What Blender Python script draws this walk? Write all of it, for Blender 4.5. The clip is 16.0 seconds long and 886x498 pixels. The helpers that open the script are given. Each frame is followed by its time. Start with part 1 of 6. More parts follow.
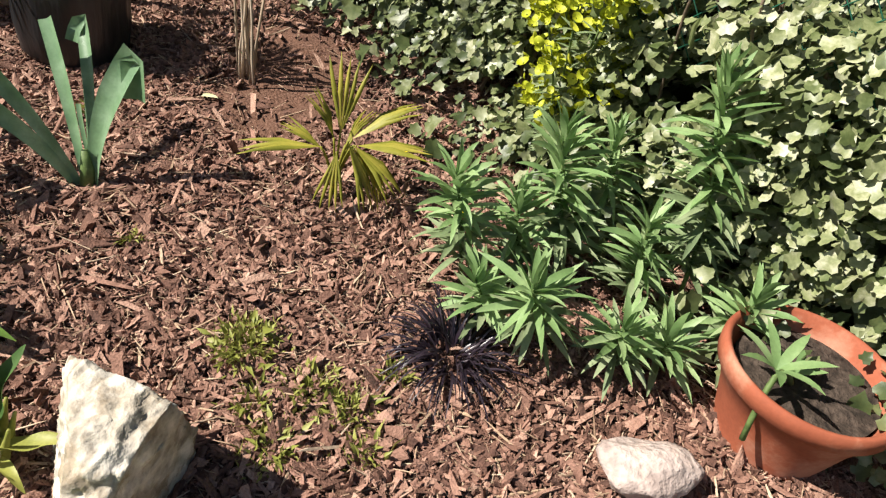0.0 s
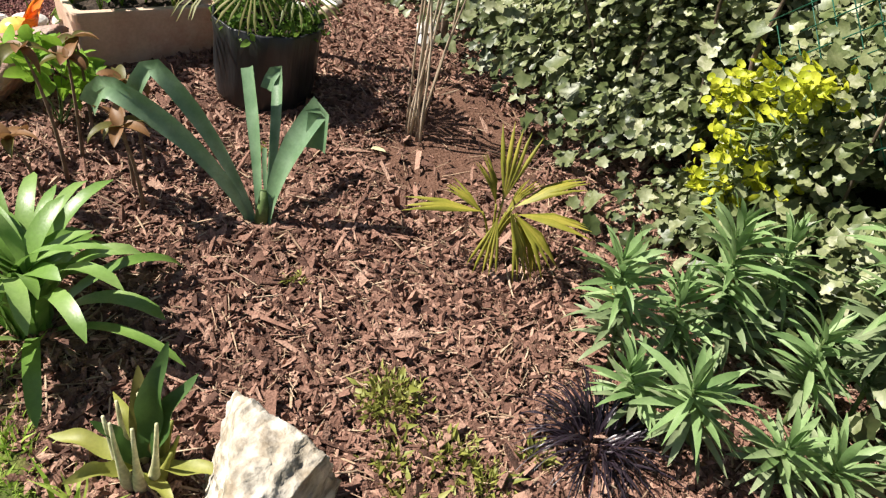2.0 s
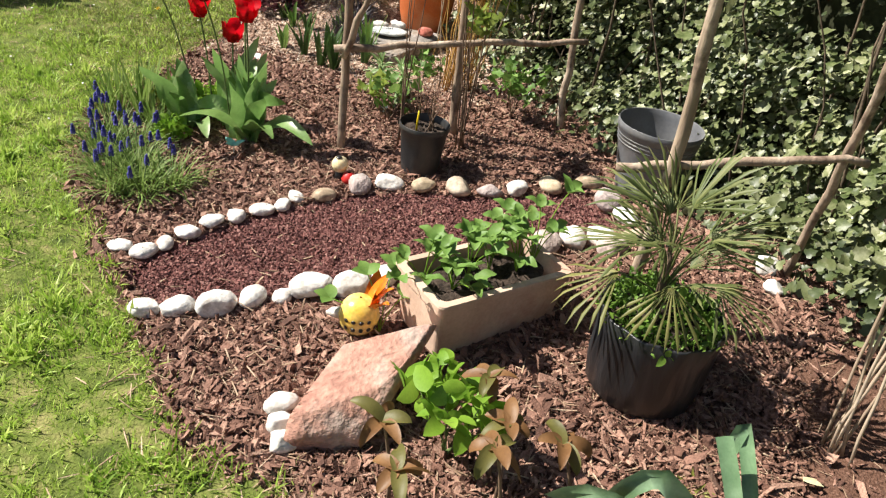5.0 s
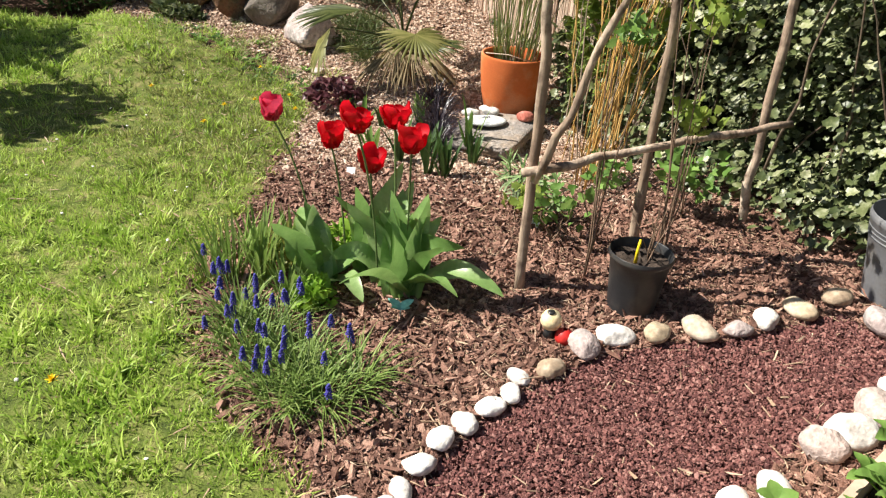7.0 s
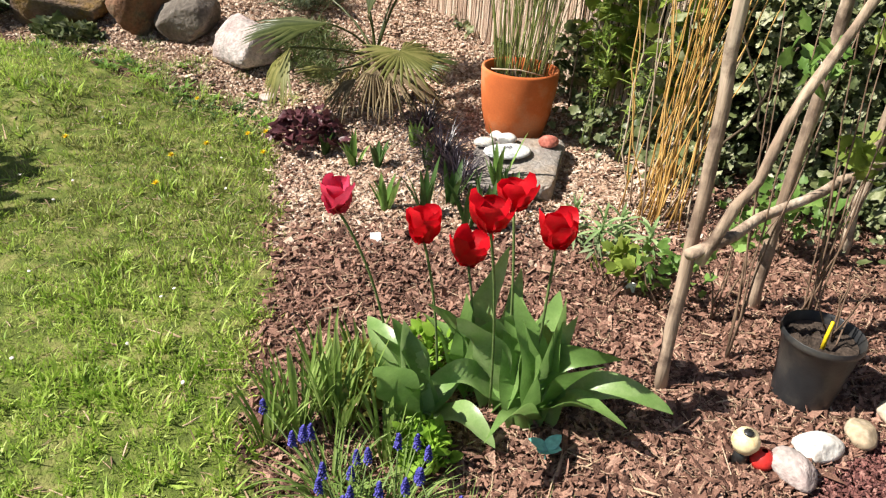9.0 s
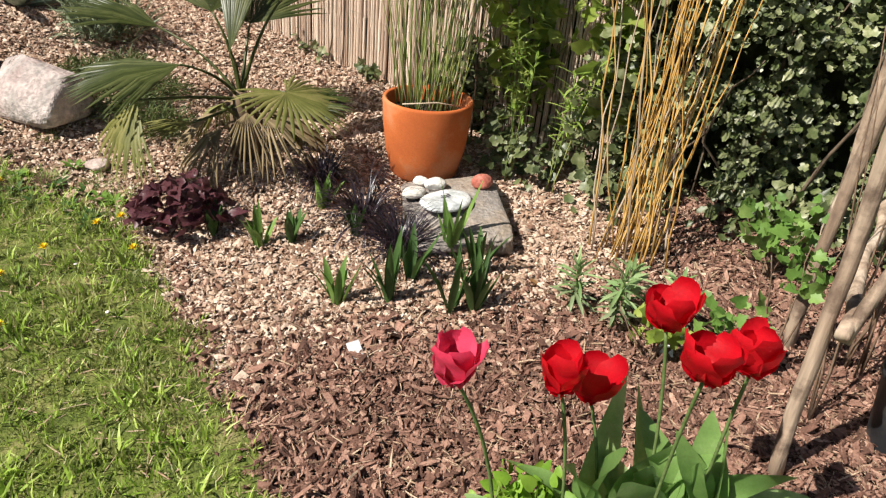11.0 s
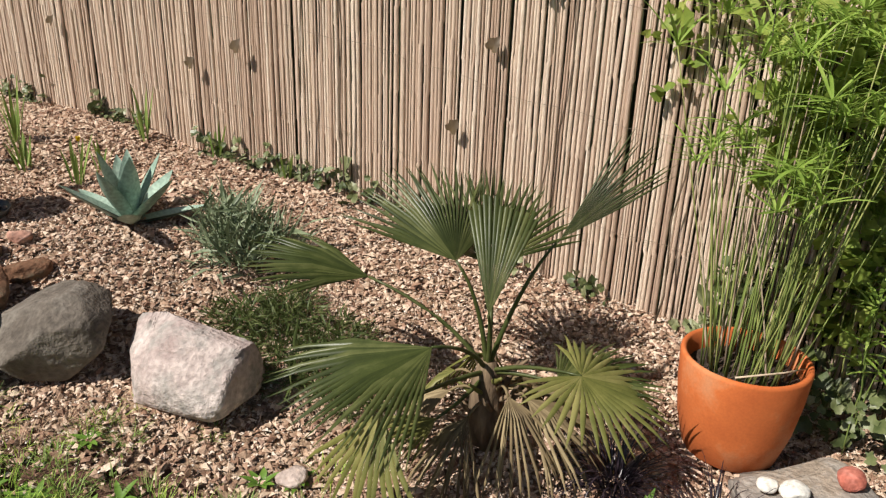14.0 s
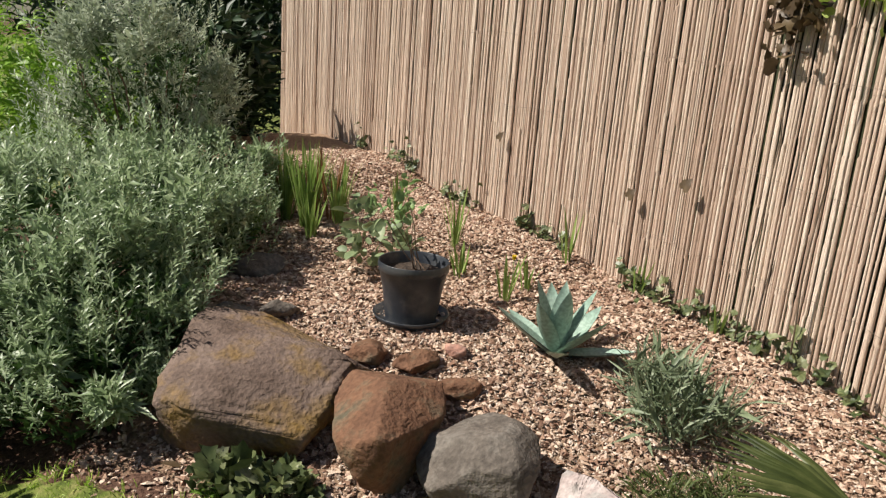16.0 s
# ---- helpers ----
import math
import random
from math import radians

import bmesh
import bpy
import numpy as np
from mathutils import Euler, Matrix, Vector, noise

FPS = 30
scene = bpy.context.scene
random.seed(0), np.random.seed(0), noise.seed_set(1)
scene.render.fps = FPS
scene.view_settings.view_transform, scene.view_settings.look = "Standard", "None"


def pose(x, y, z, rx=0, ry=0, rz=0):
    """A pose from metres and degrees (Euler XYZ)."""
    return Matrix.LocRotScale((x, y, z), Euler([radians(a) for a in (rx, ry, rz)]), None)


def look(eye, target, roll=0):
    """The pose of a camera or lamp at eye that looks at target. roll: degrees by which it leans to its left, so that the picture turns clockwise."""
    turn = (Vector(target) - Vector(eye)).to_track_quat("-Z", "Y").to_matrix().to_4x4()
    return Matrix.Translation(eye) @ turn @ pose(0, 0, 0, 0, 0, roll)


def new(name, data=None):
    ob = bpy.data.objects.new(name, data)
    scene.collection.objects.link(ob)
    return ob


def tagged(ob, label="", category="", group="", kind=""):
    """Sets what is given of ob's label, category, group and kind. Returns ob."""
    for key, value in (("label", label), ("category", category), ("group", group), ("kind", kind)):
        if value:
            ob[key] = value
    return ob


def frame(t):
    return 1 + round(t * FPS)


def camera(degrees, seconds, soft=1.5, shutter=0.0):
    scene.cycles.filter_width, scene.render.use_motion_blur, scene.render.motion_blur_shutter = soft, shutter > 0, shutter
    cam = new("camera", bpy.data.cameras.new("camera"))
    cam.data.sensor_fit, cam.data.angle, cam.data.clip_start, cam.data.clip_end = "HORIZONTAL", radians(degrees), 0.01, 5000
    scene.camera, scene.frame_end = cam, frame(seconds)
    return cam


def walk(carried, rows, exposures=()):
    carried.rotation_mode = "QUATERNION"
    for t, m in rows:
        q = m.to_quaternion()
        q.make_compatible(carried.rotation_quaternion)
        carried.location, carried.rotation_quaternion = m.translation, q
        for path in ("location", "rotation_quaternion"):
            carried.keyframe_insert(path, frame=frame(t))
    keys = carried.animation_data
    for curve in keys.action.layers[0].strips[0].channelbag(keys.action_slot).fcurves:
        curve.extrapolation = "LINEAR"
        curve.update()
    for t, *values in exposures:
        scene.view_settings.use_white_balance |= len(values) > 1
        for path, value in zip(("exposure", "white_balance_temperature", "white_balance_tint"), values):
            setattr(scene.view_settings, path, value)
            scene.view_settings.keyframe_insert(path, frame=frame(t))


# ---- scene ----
cam = camera(62.2, 16.0, soft=1.25)
METRES, EYE, TILT, LEAN, TURN = 7.0, 1.5, 0.0, 0.0, 0.0
ROWS = [
    (0.0, 0.0, 0.0, 0.0, 8.71, -38.34, -11.16),
    (0.5, -0.0028, 0.0004, -0.0013, 12.74, -39.09, -10.17),
    (1.0, -0.0052, 0.001, -0.0008, 16.87, -39.48, -9.27),
    (1.5, -0.0076, 0.0015, 0.0002, 19.49, -38.31, -10.42),
    (2.0, -0.0128, 0.0012, 0.001, 20.7, -36.43, -11.21),
    (2.5, -0.0248, 0.0005, 0.0167, 20.05, -34.87, -10.79),
    (3.0, -0.0402, -0.0013, 0.0308, 20.68, -33.9, -10.9),
    (3.5, -0.0738, 0.0089, 0.0385, 24.51, -33.46, -9.43),
    (4.0, -0.1041, 0.0173, 0.0418, 27.54, -33.4, -8.62),
    (6.5, -0.3158, 0.077, 0.0225, 21.07, -29.14, -5.26),
    (7.0, -0.3608, 0.0923, 0.0243, 19.15, -28.6, -4.05),
    (7.5, -0.3943, 0.1173, 0.0189, 18.39, -28.9, -3.48),
    (8.0, -0.418, 0.1408, 0.0194, 16.99, -29.93, -3.15),
    (8.5, -0.4547, 0.1552, 0.0156, 13.12, -30.21, -3.47),
    (9.0, -0.493, 0.1741, 0.0191, 7.42, -29.45, -3.52),
    (11.5, -0.6205, 0.3063, 0.0134, -17.3, -28.54, -4.17),
    (12.0, -0.6354, 0.3441, 0.0197, -19.1, -27.98, -3.7),
    (12.5, -0.649, 0.3726, 0.0226, -18.21, -26.26, -4.03),
    (13.0, -0.6683, 0.4018, 0.0258, -18.62, -24.54, -2.66),
    (13.5, -0.6916, 0.4325, 0.0361, -19.25, -22.58, -1.51),
    (14.0, -0.7099, 0.4604, 0.0365, -15.92, -21.45, -2.01),
    (14.5, -0.7201, 0.4912, 0.0384, -10.39, -21.1, -2.6),
    (15.0, -0.7348, 0.5057, 0.0426, -2.59, -19.6, -3.12),
    (15.5, -0.7518, 0.5104, 0.0472, 5.89, -17.17, -3.51),
    (16.0, -0.7638, 0.5079, 0.0513, 12.17, -15.3, -4.1),
]
walk(cam, [(t, pose(0, 0, EYE, TILT, LEAN, TURN) @ pose(METRES * x, METRES * y, METRES * z, 90 + pitch, roll, yaw)) for t, x, y, z, yaw, pitch, roll in ROWS],
     exposures=[(0.0, 0.98), (4.0, 0.98), (6.5, 1.05), (9.0, 1.0), (11.5, 0.63), (12.5, 0.57), (14.5, 0.41), (16.0, 0.54)])

# ---- light: clear spring sky and one sun ----
SUN_FROM = Vector((-0.97, -0.27, 1.08)).normalized()
world = bpy.data.worlds.new("sky")
scene.world = world
world.use_nodes = True
sky = world.node_tree.nodes.new("ShaderNodeTexSky")
sky.sky_type = "NISHITA"
sky.sun_disc = False
sky.sun_elevation = math.asin(SUN_FROM.z)
sky.sun_rotation = math.atan2(SUN_FROM.x, SUN_FROM.y)
world.node_tree.links.new(sky.outputs[0], world.node_tree.nodes["Background"].inputs[0])
world.node_tree.nodes["Background"].inputs[1].default_value = 0.047
sun = new("sun", bpy.data.lights.new("sun", "SUN"))
sun.data.energy, sun.data.angle, sun.data.color = 5.0, radians(0.5), (1.0, 0.95, 0.86)
sun.matrix_world = look(SUN_FROM * 30, (0, 0, 0))

RNG = np.random.default_rng(7)


# ---- materials ----
def surface(name, colours, scale=30, rough=0.8, bump=0.3, bump_scale=120, rand="", weight=0.6, trans=0.0, spec=0.3, metal=0.0, stain=None, stain_scale=6, stretch=(1, 1, 1), grain=0.24):
    """A node material: a ramp over colours driven by noise and, if rand is 'island' or 'object', by the piece; fine grain, stains and relief."""
    m = bpy.data.materials.new(name)
    m.use_nodes = True
    nt = m.node_tree
    n, link = nt.nodes, nt.links.new
    b = n["Principled BSDF"]
    b.inputs["Roughness"].default_value = rough
    b.inputs["Metallic"].default_value = metal
    b.inputs["Specular IOR Level"].default_value = spec
    co = n.new("ShaderNodeTexCoord")
    mp = n.new("ShaderNodeMapping")
    mp.inputs["Scale"].default_value = stretch
    link(co.outputs["Object"], mp.inputs[0])
    big = n.new("ShaderNodeTexNoise")
    big.inputs["Scale"].default_value = scale
    big.inputs["Detail"].default_value = 5
    link(mp.outputs[0], big.inputs["Vector"])
    rng = n.new("ShaderNodeMapRange")
    rng.inputs[1].default_value, rng.inputs[2].default_value = 0.3, 0.7
    link(big.outputs["Fac"], rng.inputs[0])
    fac = rng.outputs[0]
    if rand:
        if rand == "island":
            src = n.new("ShaderNodeNewGeometry").outputs["Random Per Island"]
        else:
            src = n.new("ShaderNodeObjectInfo").outputs["Random"]
        mx = n.new("ShaderNodeMix")
        mx.inputs[0].default_value = weight
        link(fac, mx.inputs[2])
        link(src, mx.inputs[3])
        fac = mx.outputs[0]
    ramp = n.new("ShaderNodeValToRGB")
    els = ramp.color_ramp.elements
    while len(els) < len(colours):
        els.new(0.5)
    for i, c in enumerate(colours):
        els[i].position = i / max(1, len(colours) - 1)
        els[i].color = (*c, 1)
    link(fac, ramp.inputs[0])
    col = ramp.outputs[0]
    if stain:
        st = n.new("ShaderNodeTexNoise")
        st.inputs["Scale"].default_value = stain_scale
        st.inputs["Detail"].default_value = 8
        st.inputs["Roughness"].default_value = 0.65
        link(co.outputs["Object"], st.inputs["Vector"])
        sr = n.new("ShaderNodeMapRange")
        sr.inputs[1].default_value, sr.inputs[2].default_value = 0.48, 0.62
        link(st.outputs["Fac"], sr.inputs[0])
        mx = n.new("ShaderNodeMix")
        mx.data_type = "RGBA"
        link(sr.outputs[0], mx.inputs[0])
        link(col, mx.inputs[6])
        mx.inputs[7].default_value = (*stain, 1)
        col = mx.outputs[2]
    fine = n.new("ShaderNodeTexNoise")
    fine.inputs["Scale"].default_value = bump_scale
    fine.inputs["Detail"].default_value = 4
    link(mp.outputs[0], fine.inputs["Vector"])
    gr = n.new("ShaderNodeMapRange")
    gr.inputs[1].default_value, gr.inputs[2].default_value, gr.inputs[3].default_value, gr.inputs[4].default_value = 0.3, 0.7, 1 - grain * 1.15, 1 + grain * 0.8
    link(fine.outputs["Fac"], gr.inputs[0])
    mul = n.new("ShaderNodeVectorMath")
    mul.operation = "SCALE"
    link(col, mul.inputs[0])
    link(gr.outputs[0], mul.inputs["Scale"])
    link(mul.outputs[0], b.inputs["Base Color"])
    if bump:
        bp = n.new("ShaderNodeBump")
        bp.inputs["Strength"].default_value = bump
        bp.inputs["Distance"].default_value = 0.01
        link(fine.outputs["Fac"], bp.inputs["Height"])
        link(bp.outputs[0], b.inputs["Normal"])
    if trans:
        tr = n.new("ShaderNodeBsdfTranslucent")
        link(mul.outputs[0], tr.inputs[0])
        ms = n.new("ShaderNodeMixShader")
        ms.inputs[0].default_value = trans
        link(b.outputs[0], ms.inputs[1])
        link(tr.outputs[0], ms.inputs[2])
        link(ms.outputs[0], n["Material Output"].inputs[0])
    return m


def leafy(name, *colours, rough=0.5, trans=0.3, spec=0.35, rand="island", scale=18, weight=0.6):
    return surface(name, colours, weight=weight, scale=scale, rough=rough, bump=0.06, bump_scale=160, rand=rand, trans=trans, spec=spec, grain=0.08)


BARK = surface("bark_chips", [(0.055, 0.027, 0.02), (0.16, 0.08, 0.056), (0.295, 0.16, 0.116), (0.51, 0.325, 0.24)], 40, 0.85, 0.6, 200, "island", 0.75)
STRAW = surface("dry_straw", [(0.20, 0.12, 0.08), (0.42, 0.29, 0.19), (0.55, 0.42, 0.30)], 30, 0.8, 0.1, 200, "island", 0.8)
GRAVEL = surface("pale_chippings", [(0.145, 0.074, 0.05), (0.28, 0.165, 0.11), (0.42, 0.285, 0.20), (0.68, 0.53, 0.41), (0.31, 0.155, 0.118)], 40, 0.8, 0.3, 200, "island", 0.8)
PALE_CRUMB = surface("pale_stone_crumb", [(0.17, 0.09, 0.065), (0.40, 0.28, 0.20), (0.64, 0.52, 0.42), (0.76, 0.68, 0.60)], 40, 0.8, 0.2, 200, "island", 0.85)
LAVA = surface("red_lava_grit", [(0.06, 0.026, 0.025), (0.14, 0.054, 0.048), (0.24, 0.10, 0.085), (0.38, 0.21, 0.175)], 60, 0.9, 0.4, 300, "island", 0.8)
GRASS = leafy("lawn_grass", (0.105, 0.21, 0.025), (0.30, 0.45, 0.058), (0.50, 0.62, 0.14), (0.66, 0.68, 0.30), trans=0.38, scale=4.5, weight=0.48)
DRY_GRASS = leafy("worn_lawn_grass", (0.10, 0.125, 0.03), (0.23, 0.25, 0.075), (0.44, 0.42, 0.18), trans=0.35, scale=4.5, weight=0.6)
WHITE_ROCK = surface("weathered_limestone", [(0.34, 0.285, 0.21), (0.54, 0.485, 0.41), (0.70, 0.66, 0.60)], 9, 0.85, 1.0, 38, stain=(0.30, 0.24, 0.17), stain_scale=15, grain=0.38)
PINK_ROCK = surface("pink_sandstone", [(0.32, 0.155, 0.115), (0.44, 0.24, 0.18), (0.54, 0.33, 0.26)], 6, 0.85, 1.0, 55, stain=(0.40, 0.30, 0.25), stain_scale=8)
PALE_ROCK = surface("pale_pink_limestone", [(0.32, 0.24, 0.21), (0.46, 0.37, 0.33), (0.58, 0.50, 0.46)], 7, 0.85, 1.0, 55, stain=(0.50, 0.38, 0.32), stain_scale=9)
SLAB = surface("pale_grey_slate", [(0.19, 0.165, 0.15), (0.27, 0.24, 0.215), (0.38, 0.34, 0.31)], 6, 0.85, 1.0, 55, stain=(0.30, 0.24, 0.19), stain_scale=5)
GREY_ROCK = surface("grey_brown_sandstone", [(0.085, 0.07, 0.058), (0.135, 0.112, 0.093), (0.20, 0.168, 0.14)], 6, 0.9, 1.0, 55, stain=(0.16, 0.14, 0.12), stain_scale=7)
BROWN_ROCK = surface("red_brown_sandstone", [(0.10, 0.048, 0.028), (0.17, 0.085, 0.048), (0.23, 0.125, 0.075)], 5, 0.9, 1.0, 55, stain=(0.10, 0.085, 0.055), stain_scale=5)
FLAT_ROCK = surface("mossy_brown_sandstone", [(0.10, 0.066, 0.05), (0.155, 0.108, 0.086), (0.22, 0.16, 0.13)], 4, 0.9, 1.0, 55, stain=(0.20, 0.12, 0.035), stain_scale=3)
PEBBLE = surface("pale_river_pebble", [(0.27, 0.19, 0.13), (0.42, 0.33, 0.22), (0.52, 0.44, 0.34), (0.32, 0.24, 0.18)], 12, 0.7, 0.3, 60, "object", 0.7, stain=(0.50, 0.40, 0.30), stain_scale=14)
WHITE_PEBBLE = surface("white_limewashed_pebble", [(0.58, 0.54, 0.48), (0.72, 0.69, 0.64), (0.80, 0.78, 0.75)], 12, 0.75, 0.4, 60, "object", 0.5, stain=(0.50, 0.44, 0.38), stain_scale=22)
TERRACOTTA = surface("terracotta", [(0.40, 0.095, 0.024), (0.52, 0.135, 0.036), (0.60, 0.19, 0.065)], 4, 0.88, 0.05, 120, stain=(0.50, 0.20, 0.09), stain_scale=4, grain=0.08)
RED_CLAY = surface("red_clay", [(0.24, 0.062, 0.03), (0.31, 0.088, 0.044), (0.38, 0.13, 0.075)], 5, 0.8, 0.05, 120, stain=(0.42, 0.2, 0.13), stain_scale=5, grain=0.08)
BLACK_PLASTIC = surface("black_plastic", [(0.012, 0.013, 0.015), (0.02, 0.021, 0.023), (0.035, 0.034, 0.033)], 10, 0.45, 0.1, 90, spec=0.45, stain=(0.05, 0.045, 0.04), stain_scale=9, grain=0.08)
GREY_PLASTIC = surface("grey_plastic", [(0.10, 0.102, 0.11), (0.14, 0.142, 0.15), (0.19, 0.19, 0.195)], 8, 0.42, 0.08, 80, spec=0.5, stain=(0.13, 0.125, 0.12), stain_scale=7, grain=0.08)
BLUE_BLACK = surface("blue_black_plastic", [(0.015, 0.018, 0.024), (0.025, 0.029, 0.037), (0.045, 0.048, 0.055)], 8, 0.42, 0.1, 90, spec=0.5, stain=(0.06, 0.06, 0.06), stain_scale=8, grain=0.08)
BAG = surface("black_polythene", [(0.01, 0.01, 0.011), (0.018, 0.018, 0.02), (0.04, 0.04, 0.042)], 12, 0.35, 0.5, 30, spec=0.5, stretch=(1, 1, 0.15))
TROUGH_FACE = surface("faded_cream_terracotta", [(0.50, 0.34, 0.25), (0.62, 0.46, 0.35), (0.70, 0.56, 0.45)], 5, 0.8, 0.15, 90, stain=(0.55, 0.34, 0.25), stain_scale=4, grain=0.08)
SOIL = surface("potting_soil", [(0.02, 0.014, 0.01), (0.05, 0.035, 0.026), (0.09, 0.065, 0.05)], 40, 0.95, 1.0, 90)
WOOD = surface("bleached_branch", [(0.24, 0.165, 0.115), (0.40, 0.30, 0.22), (0.54, 0.44, 0.34)], 14, 0.85, 0.6, 60, stretch=(1, 1, 0.12), stain=(0.16, 0.11, 0.08), stain_scale=9)
CANE = surface("split_bamboo", [(0.20, 0.125, 0.085), (0.50, 0.355, 0.265), (0.66, 0.51, 0.40), (0.74, 0.60, 0.475), (0.88, 0.76, 0.64)], 25, 0.6, 0.4, 90, "object", 0.75, stretch=(1, 1, 0.06), stain=(0.42, 0.30, 0.23), stain_scale=12)
WIRE = surface("tie_wire", [(0.22, 0.16, 0.12), (0.32, 0.24, 0.18)], 30, 0.6, 0.1, 100)
GREEN_WIRE = surface("green_coated_wire", [(0.01, 0.07, 0.04), (0.015, 0.10, 0.06)], 30, 0.45, 0.05, 100)
PINK_GREY = surface("pinkish_grey_stone", [(0.30, 0.23, 0.215), (0.45, 0.37, 0.345), (0.62, 0.54, 0.51)], 6, 0.85, 1.0, 55, stain=(0.30, 0.27, 0.25), stain_scale=9)
RED_STONE = surface("brick_red_stone", [(0.34, 0.09, 0.06), (0.46, 0.15, 0.11), (0.55, 0.26, 0.21)], 16, 0.85, 0.5, 70)
IVY = leafy("ivy_leaf", (0.03, 0.045, 0.016), (0.068, 0.09, 0.032), (0.145, 0.165, 0.068), (0.40, 0.41, 0.26), rough=0.42, trans=0.15, spec=0.4, scale=25)
IVY_PALE = leafy("pale_ivy_leaf", (0.05, 0.075, 0.022), (0.13, 0.16, 0.06), (0.27, 0.29, 0.14), (0.60, 0.58, 0.42), rough=0.42, trans=0.2, spec=0.4, scale=40)
IVY_STEM = surface("ivy_stem", [(0.08, 0.06, 0.04), (0.18, 0.13, 0.09)], 20, 0.9, 0.3, 80)
# dark colour stands for shade inside the hedge and behind the canes
SHADE_CORE = surface("painted_gap_shade", [(0.02, 0.022, 0.010), (0.045, 0.05, 0.022)], 12, 0.95, 0.6, 40)


# ---- geometry helpers ----
def merge(pieces):
    """Joins (verts, faces) pairs into one."""
    vs, fs, k = [], [], 0
    for v, f in pieces:
        vs += [tuple(p) for p in v]
        fs += [tuple(i + k for i in q) for q in f]
        k += len(v)
    return vs, fs


def to_mesh(name, piece, material, smooth=True):
    me = bpy.data.meshes.new(name)
    me.from_pydata([tuple(map(float, p)) for p in piece[0]], [], piece[1])
    me.materials.append(material)
    if smooth:
        me.shade_smooth()
    return me


def thing(name, at, label, category, group="", kind="", rz=0.0):
    ob = new(name)
    ob.empty_display_size = 0.05
    ob.matrix_basis = pose(*at, 0, 0, rz)
    return tagged(ob, label, category, group, kind)


def part(name, piece, material, parent, label="", smooth=True):
    ob = new(name, to_mesh(name, piece, material, smooth))
    ob.parent = parent
    if label:
        tagged(ob, label)
    return ob


def solo(name, piece, material, at, label, category, group="", kind="", rz=0.0, smooth=True):
    ob = new(name, to_mesh(name, piece, material, smooth))
    ob.matrix_basis = pose(*at, 0, 0, rz)
    return tagged(ob, label, category, group, kind)


def moved(piece, m):
    return [tuple(m @ Vector(p)) for p in piece[0]], piece[1]


def lathe(profile, segs=40, squash=1.0):
    vs, fs = [], []
    for r, z in profile:
        for i in range(segs):
            a = 2 * math.pi * i / segs
            vs.append((r * math.cos(a), r * math.sin(a) * squash, z))
    for j in range(len(profile) - 1):
        for i in range(segs):
            k = (i + 1) % segs
            fs.append((j * segs + i, j * segs + k, (j + 1) * segs + k, (j + 1) * segs + i))
    fs.append(tuple(range(segs))[::-1])
    return vs, fs


def disc(r, z, rough=0.0, segs=28, rings=6, seed=1):
    """A lumpy round surface, such as soil in a pot."""
    rg = np.random.default_rng(seed)
    vs, fs = [(0, 0, z + rough)], []
    for j in range(1, rings + 1):
        for i in range(segs):
            a, q = 2 * math.pi * i / segs, r * j / rings
            vs.append((q * math.cos(a), q * math.sin(a), z + float(rg.normal(0, rough)) * (j < rings)))
    for i in range(segs):
        fs.append((0, 1 + i, 1 + (i + 1) % segs))
    for j in range(rings - 1):
        for i in range(segs):
            k = (i + 1) % segs
            fs.append((1 + j * segs + i, 1 + (j + 1) * segs + i, 1 + (j + 1) * segs + k, 1 + j * segs + k))
    return vs, fs


def tube(points, radii, segs=8):
    pts = [Vector(p) for p in points]
    vs, fs = [], []
    for i, p in enumerate(pts):
        d = (pts[min(i + 1, len(pts) - 1)] - pts[max(i - 1, 0)]).normalized()
        u = d.cross(Vector((0.31, 0.95, 0.05)) if abs(d.z) > 0.5 else Vector((0, 0, 1))).normalized()
        w = d.cross(u)
        r = radii[i] if hasattr(radii, "__len__") else radii
        for s in range(segs):
            a = 2 * math.pi * s / segs
            vs.append(tuple(p + u * (r * math.cos(a)) + w * (r * math.sin(a))))
    for i in range(len(pts) - 1):
        for s in range(segs):
            k = (s + 1) % segs
            fs.append((i * segs + s, i * segs + k, (i + 1) * segs + k, (i + 1) * segs + s))
    fs.append(tuple(range(segs))[::-1])
    fs.append(tuple(range((len(pts) - 1) * segs, len(pts) * segs)))
    return vs, fs


def branch(a, b, r0, r1, wobble=0.01, n=10, segs=9, seed=0):
    """A crooked tapering stick from a to b."""
    rg = np.random.default_rng(seed)
    a, b = np.array(a, float), np.array(b, float)
    off = np.cumsum(rg.normal(0, wobble, (n + 1, 3)), 0)
    off -= np.linspace(0, 1, n + 1)[:, None] * off[-1]
    pts = [a + (b - a) * t + off[i] for i, t in enumerate(np.linspace(0, 1, n + 1))]
    rad = [r0 + (r1 - r0) * t for t in np.linspace(0, 1, n + 1)] * (1 + rg.normal(0, 0.07, n + 1))
    return tube(pts, list(rad), segs)


